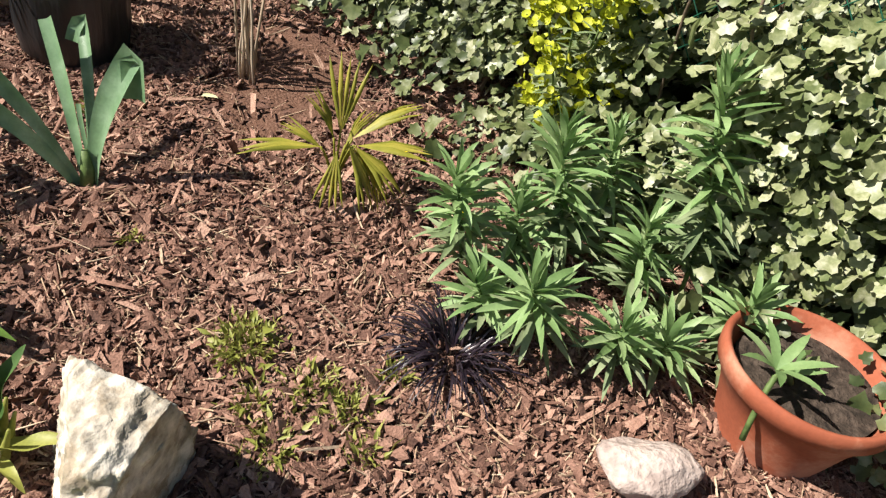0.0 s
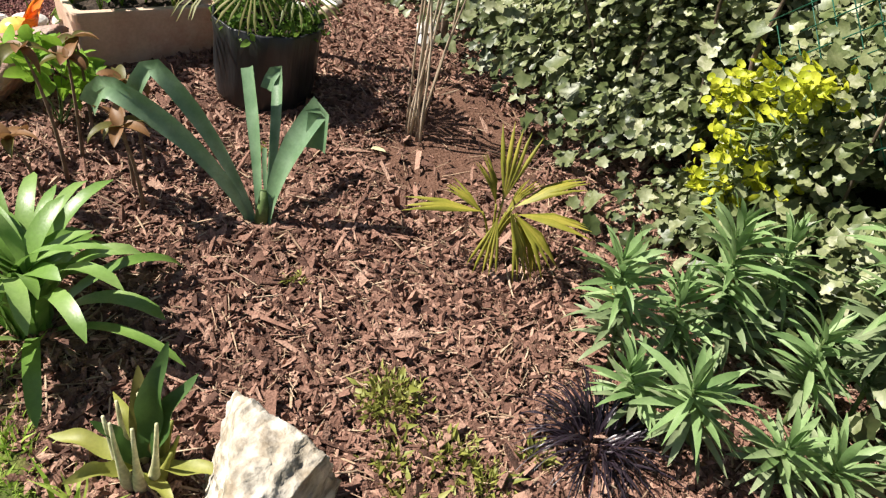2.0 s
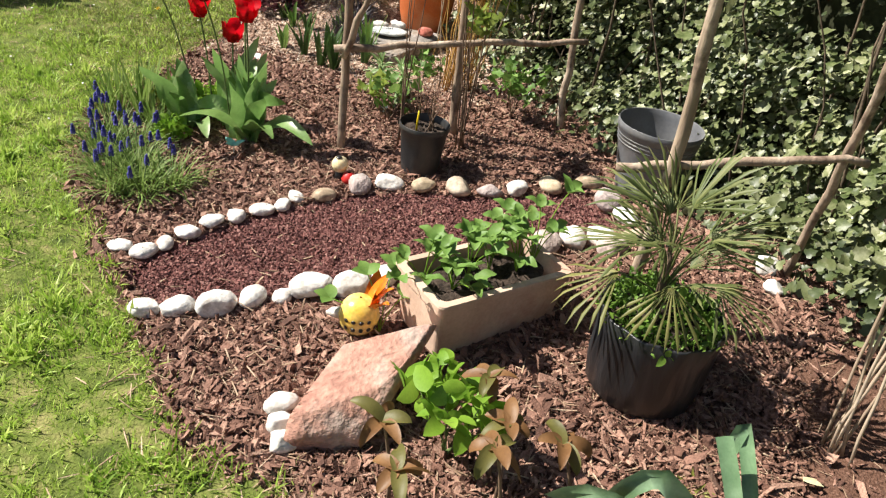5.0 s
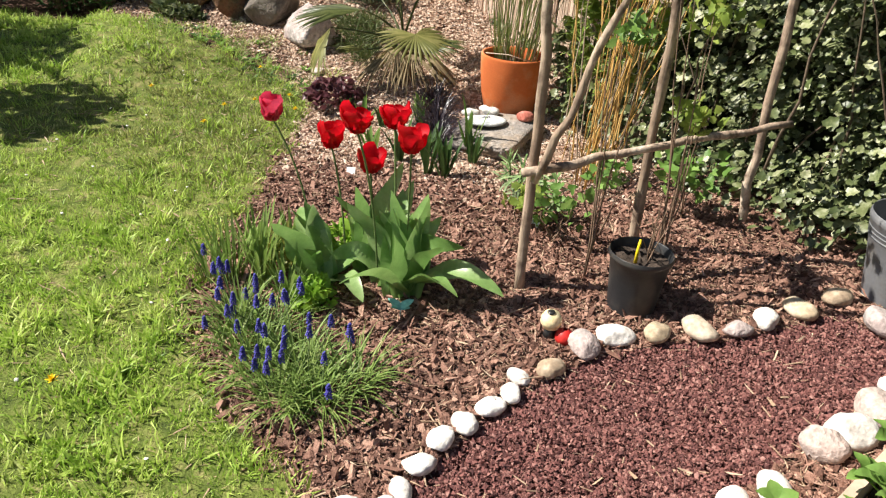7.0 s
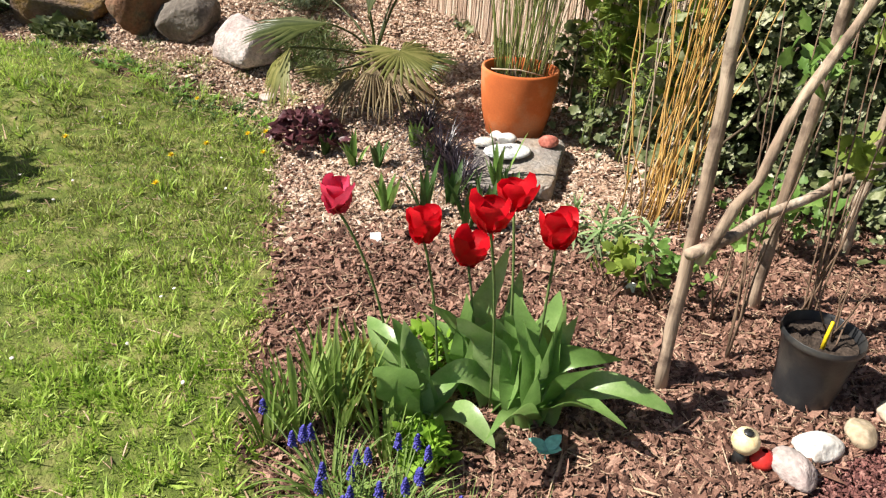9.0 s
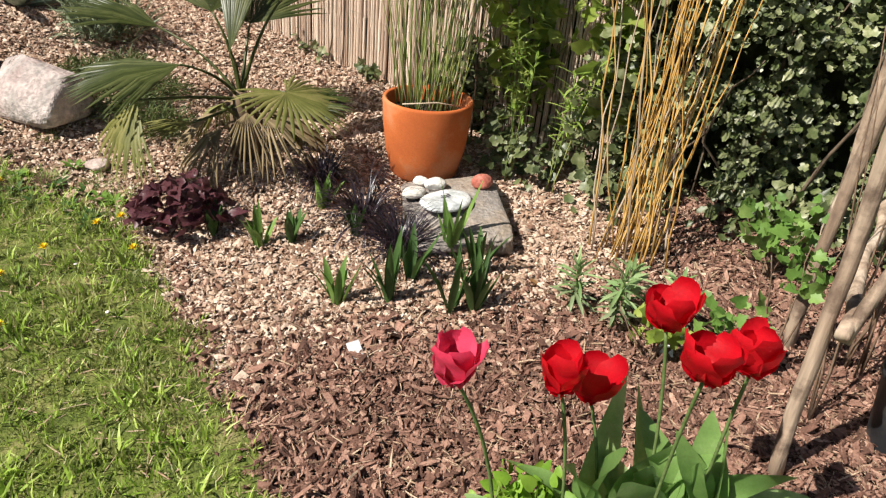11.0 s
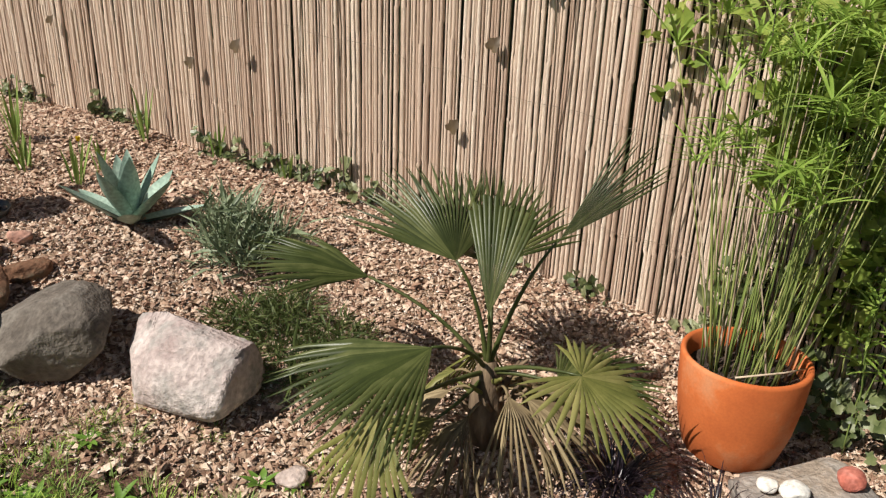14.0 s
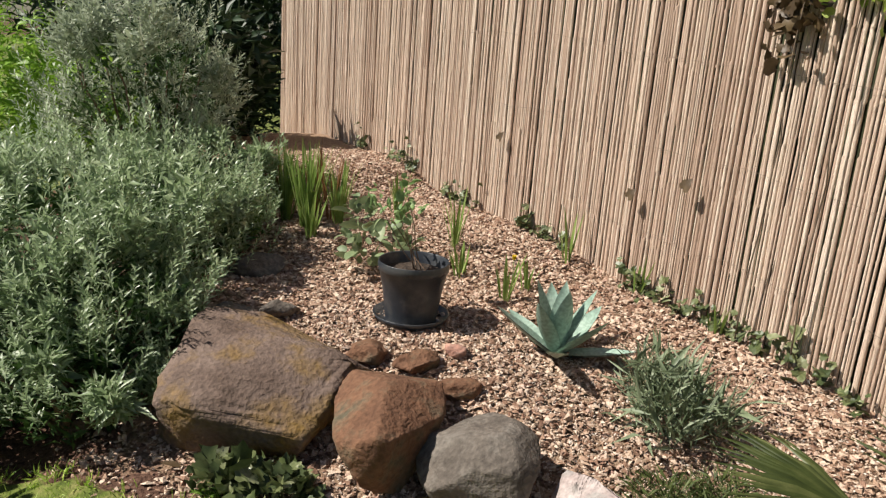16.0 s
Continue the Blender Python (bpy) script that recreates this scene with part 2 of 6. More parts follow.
def ribbon(length, width, az=0.0, lean=20, curl=40, shape="lance", fold=0.15, n=9, base=(0, 0, 0), twist=0.0, cut=False, ripple=0.0):
    """A folded leaf blade that rises from base towards az (degrees), starting lean degrees off upright and bending by curl."""
    az, th = radians(az), radians(lean)
    x, z = 0.0, 0.0
    out, side = np.array([math.cos(az), math.sin(az), 0]), np.array([-math.sin(az), math.cos(az), 0])
    vs, fs = [], []
    for i in range(n + 1):
        t = i / n
        if shape == "lance":
            w = width * (math.sin(math.pi * min(1, 0.12 + 0.88 * t)) ** 0.8 if t < 1 else 0.02)
        elif shape == "strap":
            w = width * (0.6 + 0.7 * t if t < 0.5 else 0.95 if cut else 0.95 * math.sqrt(max(0.004, 1 - ((t - 0.5) / 0.5) ** 4)))
        elif shape == "petal":
            w = width * math.sin(math.pi * (0.16 + 0.74 * t)) ** 0.6
        elif shape == "broad":
            w = width * max(0.03, math.sin(math.pi * (0.1 + 0.9 * t) ** 0.8) ** 0.7 if t < 1 else 0.03)
        else:
            w = width * max(0.04, 1 - t ** 1.5)
        up = np.array([-math.cos(th) * math.cos(az), -math.cos(th) * math.sin(az), math.sin(th)])
        tw = twist * t
        sd = side * math.cos(tw) + up * math.sin(tw)
        c = np.array(base) + out * x + np.array([0, 0, z])
        vs += [c - sd * w / 2 + up * w * (fold + ripple * math.sin(12 * t)), c, c + sd * w / 2 + up * w * (fold + ripple * math.sin(10 * t + 2))]
        if i:
            k = 3 * i
            fs += [(k - 3, k - 2, k + 1, k), (k - 2, k - 1, k + 2, k + 1)]
        x += math.sin(th) * length / n
        z += math.cos(th) * length / n
        th += radians(curl) / n * (0.4 + 1.2 * t)
    return vs, fs


def rock_piece(size, seed, level=4, cuts=9, lump=0.16, grain=0.025, low=0.0, box=1.0, deep=(0.58, 0.85)):
    """A stone: a ball cut by random planes, then roughened; size is its full extents, and it stands on z = low."""
    bm = bmesh.new()
    bmesh.ops.create_icosphere(bm, subdivisions=level, radius=1.0)
    rg = np.random.default_rng(seed)
    planes = []
    for _ in range(cuts):
        d = rg.normal(0, 1, 3)
        planes.append((Vector(d / np.linalg.norm(d)), float(rg.uniform(*deep))))
    o = Vector(rg.uniform(-50, 50, 3))
    for v in bm.verts:
        p = Vector([math.copysign(abs(c) ** box, c) for c in v.co])
        for d, h in planes:
            e = p.dot(d) - h
            if e > 0:
                p -= d * e * 0.97
        q = p.normalized()
        p *= 1 + lump * noise.noise(q * 1.7 + o) + grain * noise.fractal(q * 7 + o, 0.8, 2.0, 4)
        v.co = p
    lo = [min(v.co[i] for v in bm.verts) for i in range(3)]
    hi = [max(v.co[i] for v in bm.verts) for i in range(3)]
    vs = [[(v.co[i] - (lo[i] + hi[i]) / 2) / (hi[i] - lo[i]) * size[i] for i in range(3)] for v in bm.verts]
    for v in vs:
        v[2] += size[2] / 2 + low
    fs = [tuple(w.index for w in f.verts) for f in bm.faces]
    bm.free()
    return vs, fs


def scatter(name, protos, at, rot, scale, material, label="", category="", kind="stuff", parent=None, smooth=False):
    """Many small pieces in one mesh: protos are (verts, triangles); at, rot (Euler radians) and scale have a row for each piece."""
    at, rot, scale = np.asarray(at, float), np.asarray(rot, float), np.asarray(scale, float)
    count = len(at)
    if scale.ndim == 1:
        scale = np.repeat(scale[:, None], 3, 1)
    cx, cy, cz, sx, sy, sz = *np.cos(rot).T, *np.sin(rot).T
    R = np.empty((count, 3, 3))
    R[:, 0, 0], R[:, 0, 1], R[:, 0, 2] = cz * cy, cz * sy * sx - sz * cx, cz * sy * cx + sz * sx
    R[:, 1, 0], R[:, 1, 1], R[:, 1, 2] = sz * cy, sz * sy * sx + cz * cx, sz * sy * cx - cz * sx
    R[:, 2, 0], R[:, 2, 1], R[:, 2, 2] = -sy, cy * sx, cy * cx
    which = np.arange(count) % len(protos)
    V, F, k = [], [], 0
    for i, (pv, pf) in enumerate(protos):
        sel = np.where(which == i)[0]
        if not len(sel):
            continue
        pv, pf = np.asarray(pv, float), np.asarray(pf, int)
        w = np.einsum("nij,nkj->nki", R[sel], pv[None] * scale[sel][:, None, :]) + at[sel][:, None, :]
        V.append(w.reshape(-1, 3))
        F.append((pf[None] + (k + np.arange(len(sel)) * len(pv))[:, None, None]).reshape(-1, 3))
        k += len(sel) * len(pv)
    V, F = np.concatenate(V), np.concatenate(F)
    me = bpy.data.meshes.new(name)
    me.vertices.add(len(V))
    me.vertices.foreach_set("co", V.ravel())
    me.loops.add(F.size)
    me.loops.foreach_set("vertex_index", F.ravel().astype(np.int32))
    me.polygons.add(len(F))
    me.polygons.foreach_set("loop_start", np.arange(0, F.size, 3, dtype=np.int32))
    me.update(calc_edges=True)
    me.materials.append(material)
    if smooth:
        me.shade_smooth()
    else:
        me.shade_flat()
    ob = new(name, me)
    if parent:
        ob.parent = parent
        if label:
            tagged(ob, label, kind=kind)
        elif kind:
            tagged(ob, kind=kind)
    else:
        tagged(ob, label, category, kind=kind)
    return ob


def inside(px, py, poly):
    res = np.zeros(np.shape(px), bool)
    for i in range(len(poly)):
        (x0, y0), (x1, y1) = poly[i - 1], poly[i]
        c = (y0 > py) != (y1 > py)
        res ^= c & (px < (x1 - x0) * (py - y0) / (y1 - y0 + 1e-12) + x0)
    return res


def signed(px, py, poly):
    """The distance to a closed outline, positive inside."""
    d = np.full(np.shape(px), 1e9)
    for i in range(len(poly)):
        (x0, y0), (x1, y1) = poly[i - 1], poly[i]
        t = np.clip(((px - x0) * (x1 - x0) + (py - y0) * (y1 - y0)) / ((x1 - x0) ** 2 + (y1 - y0) ** 2), 0, 1)
        d = np.minimum(d, np.hypot(px - x0 - t * (x1 - x0), py - y0 - t * (y1 - y0)))
    return np.where(inside(px, py, poly), d, -d)


# ---- the lie of the land ----
LEVELS = np.array([(-.9, 1.42, .33), (-.76, 2.05, .40), (-.32, 1.58, .38), (-.13, 1.07, .35), (-.6, .6, .33), (-.78, 2.73, .44), (-1.26, 1.87, .355),
                   (-1.6, 1.3, .30), (-1.9, 1.3, .26), (-2.41, 2.86, .25), (-3.05, 2.8, .205), (-2.19, 3.28, .25), (-1.8, 3.4, .32), (-2.73, 3.68, .26),
                   (-2.3, 4, .32), (-3.58, 4.27, .25), (-3.5, 4.75, .30), (-3.47, 5.62, .46), (-3.76, 5.92, .54), (-4.25, 5.22, .34), (-4.2, 6.5, .67),
                   (-4.75, 6.95, .75), (-4.95, 5.87, .52), (-5.4, 6.47, .69), (-5.4, 5.4, .34), (-6, 6.5, .70), (-6.1, 5.4, .36), (-6, 8, .83), (-7.5, 9.5, .98), (.6, 1.6, .4), (.2, 3, .5)])
LAWN_LEVELS = np.array([(-3.7, 2.1), (-4.24, 2.2), (-4, 1), (-3, 1.2), (-5.5, 3.5), (-4.66, 4.48), (-7, 4), (-5, 4.8), (-1.2, .2), (-8, 5), (-6, 2)])


def ground_z(x, y):
    x, y = np.asarray(x, float), np.asarray(y, float)
    num, den = np.full(x.shape, 0.0), np.full(x.shape, 0.0)
    for cx, cy, h in [*LEVELS, *[(a, b, 0.195) for a, b in LAWN_LEVELS]]:
        d = (x - cx) ** 2 + (y - cy) ** 2
        w = np.exp(-d / 0.3528) + 1e-3 / (d + 0.05)
        num += w * h
        den += w
    far = np.clip((np.hypot(x + 3.5, y - 4) - 9) / 6, 0, 1)
    return num / den * (1 - far) + 0.2 * far


def gz(x, y):
    return float(ground_z(x, y))


LAWN = [(0.9, .1), (0.0, .25), (-.7, .50), (-1.2, .78), (-1.54, 1.02), (-1.75, 1.17), (-1.96, 1.24), (-2.2, 1.2), (-2.45, 1.37), (-2.65, 1.5), (-2.95, 1.68), (-3.12, 1.76), (-3.28, 1.88),
        (-3.45, 1.98), (-3.66, 2.12), (-3.93, 2.36), (-4.08, 2.6), (-4.18, 2.95), (-4.24, 3.34), (-4.34, 3.6), (-4.42, 3.89), (-4.57, 4.25), (-4.66, 4.5),
        (-4.83, 4.76), (-5.18, 4.90), (-5.6, 5.05), (-6.1, 5.22), (-6.6, 5.40), (-7.1, 5.52), (-9, 5.7), (-9.6, 9), (-10, 12), (-30, 60), (-90, 60), (-90, -90), (60, -90), (30, -3)]
LAVA_BED = [(-3.05, 1.86), (-2.96, 2.03), (-2.9, 2.23), (-2.79, 2.45), (-2.62, 2.70), (-2.41, 2.87), (-2.15, 3.0), (-1.94, 3.19), (-1.8, 3.3), (-1.6, 3.12), (-1.56, 2.9),
            (-1.8, 2.66), (-1.95, 2.47), (-2.18, 2.14), (-2.36, 1.93), (-2.57, 1.72), (-2.75, 1.6), (-2.95, 1.70)]
GRAVEL_BED = [(-4.4, 3.62), (-3.95, 3.76), (-3.5, 3.75), (-2.95, 3.84), (-2.65, 4.0), (-2.5, 4.4), (-2.4, 5.0), (-9, 12.2), (-9.5, 9), (-7.4, 7.2), (-7.0, 6.4), (-6.9, 5.60), (-5.7, 5.40), (-5.2, 5.18), (-4.74, 4.72)]
SOIL_PATCH = [(-.86, 2.0), (-.9, 2.35), (-.8, 2.62), (-.5, 2.5), (-.36, 2.3), (-.3, 2.1), (-.42, 1.82), (-.6, 1.72), (-.78, 1.78)]
BOUNDARY = [(-9.2, 11.72), (-2.6, 4.72), (-1.6, 4.05), (-.6, 3.0), (.3, 2.15), (1.9, .55)]

# ---- ground ----
def axis(lo, hi, step):
    far = [3, 6, 10, 16, 30, 60, 120, 250, 500]
    core = list(np.arange(lo, hi + step / 2, step))
    return np.array([lo - f for f in far[::-1]] + core + [hi + f for f in far])


gx, gy = np.meshgrid(axis(-9.5, 1.8, 0.045), axis(-0.6, 10.5, 0.045))
BEYOND = [(-9.0, 12.6), (-2.2, 5.6), (2.6, .9), (3.5, -3), (400, -300), (400, 400), (-400, 400), (-20, 30)]
lawn_d, lava_d = np.maximum(signed(gx, gy, LAWN), signed(gx, gy, BEYOND)), signed(gx, gy, LAVA_BED)
gravel_d, soil_d = signed(gx, gy, GRAVEL_BED), signed(gx, gy, SOIL_PATCH)
lump = RNG.normal(0, 1, gx.shape)
lump = (lump + np.roll(lump, 1, 0) + np.roll(lump, 1, 1) + np.roll(lump, -1, 0)) / 2
relief = np.where(lawn_d > 0, 0.003, np.where(lava_d > 0, 0.002, np.where(gravel_d > 0, 0.004, 0.008)))
gzz = ground_z(gx, gy) + lump * relief - 0.015 * (lawn_d <= 0) - 0.012 * (lava_d > 0.0)
rows_n, cols_n = gx.shape
gv = np.stack([gx, gy, gzz], -1).reshape(-1, 3)
idx = np.arange(rows_n * cols_n).reshape(rows_n, cols_n)
gf = np.stack([idx[:-1, :-1], idx[:-1, 1:], idx[1:, 1:], idx[1:, :-1]], -1).reshape(-1, 4)
me = bpy.data.meshes.new("ground")
me.from_pydata(gv.tolist(), [], gf.tolist())
for key, d in (("lawn", lawn_d), ("lava", lava_d), ("gravel", gravel_d), ("soil", soil_d)):
    at = me.attributes.new(key, "FLOAT", "POINT")
    at.data.foreach_set("value", np.clip(d, -1, 1).ravel().astype(np.float32))
me.shade_smooth()


def ground_material():
    m = bpy.data.materials.new("garden_ground")
    m.use_nodes = True
    nt = m.node_tree
    n, link = nt.nodes, nt.links.new
    b = n["Principled BSDF"]
    b.inputs["Roughness"].default_value = 0.95
    b.inputs["Specular IOR Level"].default_value = 0.15
    co = n.new("ShaderNodeTexCoord")

    def nz(scale, detail=6):
        q = n.new("ShaderNodeTexNoise")
        q.inputs["Scale"].default_value = scale
        q.inputs["Detail"].default_value = detail
        link(co.outputs["Object"], q.inputs["Vector"])
        return q.outputs["Fac"]

    def tone(scale, *cols):
        r = n.new("ShaderNodeValToRGB")
        while len(r.color_ramp.elements) < len(cols):
            r.color_ramp.elements.new(0.5)
        for i, c in enumerate(cols):
            r.color_ramp.elements[i].position = 0.3 + 0.4 * i / (len(cols) - 1)
            r.color_ramp.elements[i].color = (*c, 1)
        link(nz(scale), r.inputs[0])
        return r.outputs[0]

    edge = nz(14)
    col = tone(70, (0.045, 0.022, 0.016), (0.10, 0.055, 0.038), (0.17, 0.095, 0.068))
    for key, width, c in (("soil", 0.05, tone(160, (0.085, 0.042, 0.028), (0.13, 0.068, 0.046), (0.19, 0.11, 0.08))),
                          ("gravel", 0.12, tone(80, (0.14, 0.09, 0.06), (0.27, 0.18, 0.12), (0.40, 0.29, 0.20))),
                          ("lava", 0.03, tone(120, (0.04, 0.018, 0.016), (0.10, 0.04, 0.034), (0.17, 0.075, 0.06))),
                          ("lawn", 0.06, tone(14, (0.055, 0.075, 0.018), (0.12, 0.15, 0.032), (0.24, 0.22, 0.085)))):
        a = n.new("ShaderNodeAttribute")
        a.attribute_name = key
        s = n.new("ShaderNodeMath")
        s.operation = "MULTIPLY_ADD"
        link(edge, s.inputs[0])
        s.inputs[1].default_value = width * 2
        link(a.outputs["Fac"], s.inputs[2])
        r = n.new("ShaderNodeMapRange")
        r.inputs[1].default_value, r.inputs[2].default_value = width * 0.8, width * 1.2
        link(s.outputs[0], r.inputs[0])
        mx = n.new("ShaderNodeMix")
        mx.data_type = "RGBA"
        link(r.outputs[0], mx.inputs[0])
        link(col, mx.inputs[6])
        link(c, mx.inputs[7])
        col = mx.outputs[2]
    link(col, b.inputs["Base Color"])
    bp = n.new("ShaderNodeBump")
    bp.inputs["Strength"].default_value, bp.inputs["Distance"].default_value = 0.8, 0.012
    link(nz(110), bp.inputs["Height"])
    link(bp.outputs[0], b.inputs["Normal"])
    return m


me.materials.append(ground_material())
tagged(new("ground", me), "garden ground of bark mulch, lawn soil, grit and chippings", "ground", kind="structure")


# ---- loose cover: bark, straw, chippings, lava grit, grass ----
def chip_protos(count, flat, seed):
    """Angular little slabs of 10 triangles, open where they lie on the ground."""
    rg = np.random.default_rng(seed)
    out = []
    for _ in range(count):
        v = np.array([(x, y, z) for z in (-1, 1) for y in (-1, 1) for x in (-1, 1)], float) * 0.5
        v += rg.normal(0, 0.19, v.shape)
        v[:, 2] *= flat
        f = [(4, 5, 6), (5, 7, 6), (0, 1, 4), (1, 5, 4), (2, 6, 3), (3, 6, 7), (0, 4, 2), (2, 4, 6), (1, 3, 5), (3, 7, 5)]
        out.append((v, f))
    return out


def grit_protos(count, flat, seed):
    """Angular grains of 4 triangles, open where they lie on the ground."""
    rg = np.random.default_rng(seed)
    out = []
    for _ in range(count):
        v = np.array([(1, 0, -.35), (0, 1, -.35), (-1, 0, -.35), (0, -1, -.35), (0, 0, 1)], float) * 0.62
        v += rg.normal(0, 0.16, v.shape)
        v[:, 2] *= flat
        out.append((v, [(0, 1, 4), (1, 2, 4), (2, 3, 4), (3, 0, 4)]))
    return out


def sample(box, density, keep):
    x0, y0, x1, y1 = box
    k = int((x1 - x0) * (y1 - y0) * density)
    x, y = RNG.uniform(x0, x1, k), RNG.uniform(y0, y1, k)
    s = keep(x, y)
    return x[s], y[s]


def in_front(x, y, back=0.45):
    """Inside the garden, or no more than so far beyond its boundary."""
    b = np.interp(x, [p[0] for p in BOUNDARY], [p[1] for p in BOUNDARY])
    return y < b + back


def bed(x, y):
    j = RNG.normal(0, 0.03, x.shape)
    return (signed(x, y, LAWN) < j) & (signed(x, y, LAVA_BED) < 0.02) & (signed(x, y, GRAVEL_BED) < j * 4) & in_front(x, y) & ((signed(x, y, SOIL_PATCH) < j * 2) | (RNG.random(x.shape) < 0.06))


def lay(name, xy, proto, size, aspect, tilt, lift, material, label, sink=0.3):
    x, y = xy
    k = len(x)
    s = np.minimum(RNG.lognormal(0, 0.38, k), 1.9)[:, None] * np.array(size) * np.column_stack([RNG.uniform(1 - aspect, 1 + aspect, (k, 2)), RNG.uniform(0.7, 1.3, k)])
    rot = np.column_stack([RNG.normal(0, tilt, k), RNG.normal(0, tilt, k), RNG.uniform(0, 6.28, k)])
    z = ground_z(x, y) - 0.012 + s[:, 2] * sink + RNG.uniform(0, lift, k)
    return scatter(name, proto, np.column_stack([x, y, z]), rot, s, material, label, "ground cover")


lay("bark_chips", sample((-4.5, .2, 1.2, 4.8), 6800, bed), chip_protos(24, 0.8, 3), (0.0170, 0.0090, 0.0055), 0.5, 0.6, 0.015, BARK, "red-brown bark mulch chips over the flower bed")
lay("bark_crumbs", sample((-4.5, .2, 1.2, 4.8), 9500, bed), grit_protos(10, 0.8, 9), (0.0085, 0.006, 0.004), 0.5, 0.5, 0.016, BARK, "fine brown bark crumbs between the chips")
lay("bark_strips", sample((-4.5, .2, 1.2, 4.8), 1500, bed), chip_protos(9, 0.6, 12), (0.036, 0.0065, 0.0035), 0.45, 0.4, 0.018, BARK, "long fibrous strips of torn bark on mulch", 0.5)
lay("straw", sample((-4.5, .2, 1.2, 4.8), 1900, bed), chip_protos(5, 0.8, 4), (0.05, 0.0018, 0.0018), 0.4, 0.22, 0.014, STRAW, "dry straw and fine twigs lying on mulch", 0.5)
lay("chippings", sample((-7.6, 3.5, -2.2, 9.5), 7200, lambda x, y: (signed(x, y, GRAVEL_BED) > RNG.normal(0, 0.15, x.shape)) & (signed(x, y, LAWN) < RNG.normal(0, 0.03, x.shape)) & in_front(x, y, 0.1)),
    grit_protos(14, 0.8, 5), (0.0165, 0.012, 0.0075), 0.35, 0.4, 0.012, GRAVEL, "pale beige stone and wood chippings")
lay("chipping_crumbs", sample((-6.4, 3.5, -2.2, 6.6), 4500, lambda x, y: (signed(x, y, GRAVEL_BED) > RNG.normal(0, 0.12, x.shape)) & (signed(x, y, LAWN) < 0) & in_front(x, y, 0.1)),
    grit_protos(8, 0.8, 25), (0.008, 0.006, 0.0045), 0.4, 0.5, 0.016, PALE_CRUMB, "small pale chips and crumbs between the chippings")
lay("lava_grit", sample((-3.2, 1.5, -1.4, 3.4), 26000, lambda x, y: signed(x, y, LAVA_BED) > 0.0), grit_protos(10, 1.0, 6), (0.0078, 0.006, 0.005), 0.3, 0.6, 0.004, LAVA, "dark red lava grit between pebble rows")


lay("lava_litter", sample((-3.2, 1.5, -1.4, 3.4), 110, lambda x, y: signed(x, y, LAVA_BED) > 0.02), chip_protos(6, 0.8, 14), (0.032, 0.003, 0.0026), 0.5, 0.3, 0.008, STRAW, "straw and bark litter blown over red grit", 0.6)


def blade_protos(count, seed):
    rg = np.random.default_rng(seed)
    out = []
    for _ in range(count):
        b, w = rg.uniform(0.15, 0.8), 0.035 * rg.uniform(0.7, 1.5)
        v = [(-w, 0, 0), (w, 0, 0), (w * 0.8, b * 0.3, 0.55), (-w * 0.8, b * 0.3, 0.55), (0, b, 0.95)]
        out.append((np.array(v), [(0, 1, 2), (0, 2, 3), (3, 2, 4)]))
    return out


def on_lawn(x, y):
    return signed(x, y, LAWN) > np.where(RNG.random(x.shape) < 0.5, RNG.normal(-0.02, 0.02, x.shape), 0.02)


def grow_lawn(name, box, density, tall, blades=13):
    """Grass in loose tufts, the blades of each leaning out of its middle."""
    cx, cy = sample(box, density / blades, on_lawn)
    patch = np.array([noise.noise((a * 2.2, b * 2.2, 3.1)) + 0.8 * noise.noise((a * 9, b * 9, 7.1)) for a, b in zip(cx, cy)])
    vigour = np.clip(1 + 0.7 * patch, 0.3, 2.1) * np.clip(RNG.lognormal(0, 0.32, len(cx)), .4, 2.0)
    ox, oy = RNG.normal(0, 0.017, (2, len(cx) * blades))
    x, y, v = np.repeat(cx, blades) + ox, np.repeat(cy, blades) + oy, np.repeat(vigour, blades)
    k = len(x)
    s = tall * v * RNG.uniform(0.5, 1.25, k)
    rot = np.column_stack([RNG.normal(-0.15, 0.5, k), RNG.normal(0, 0.5, k), np.arctan2(oy, ox) - math.pi / 2 + RNG.normal(0, 0.9, k)])
    at, size = np.column_stack([x, y, ground_z(x, y) - 0.004]), np.column_stack([s * 1.45, s * .85, s])
    worn = RNG.random(k) < .06 + .62 * np.clip((y - 2.7) / 1.0, 0, 1) * np.clip((x + 6.6) / .8, 0, 1)
    scatter(name, blade_protos(10, 8), at[~worn], rot[~worn], size[~worn], GRASS, "short sunlit green lawn grass", "lawn")
    if worn.sum() > 500:
        scatter("dry_lawn_grass", blade_protos(10, 8), at[worn], rot[worn], size[worn] * .9, DRY_GRASS, "thin olive and straw-coloured lawn grass", "lawn")


grow_lawn("lawn_grass", (-5.6, .6, -1.2, 5.5), 15500, 0.031)
grow_lawn("lawn_grass", (-8.5, 2.2, -5.6, 7.2), 6500, 0.037)
grow_lawn("lawn_grass", (-1.2, .2, -.2, 1.1), 13000, 0.031)
grow_lawn("lawn_grass", (-8.5, -1.6, -5.6, 2.2), 2200, 0.05)
grow_lawn("lawn_grass", (-5.6, -1.6, 1.0, .6), 2200, 0.05)


def thin_turf(x, y):
    d = signed(x, y, LAWN)
    return (d > 0) & (RNG.random(x.shape) < .12 + .75 * np.exp(-d / .25) + .35 * ((y > 3.3) & (x > -5.8)))


lay("lawn_thatch", sample((-6.6, .9, -1.2, 5.5), 900, thin_turf), chip_protos(5, 0.8, 4), (0.034, 0.0019, 0.0018), 0.4, 0.3, 0.02, STRAW, "dry dead grass stems lying in the lawn", 0.5)


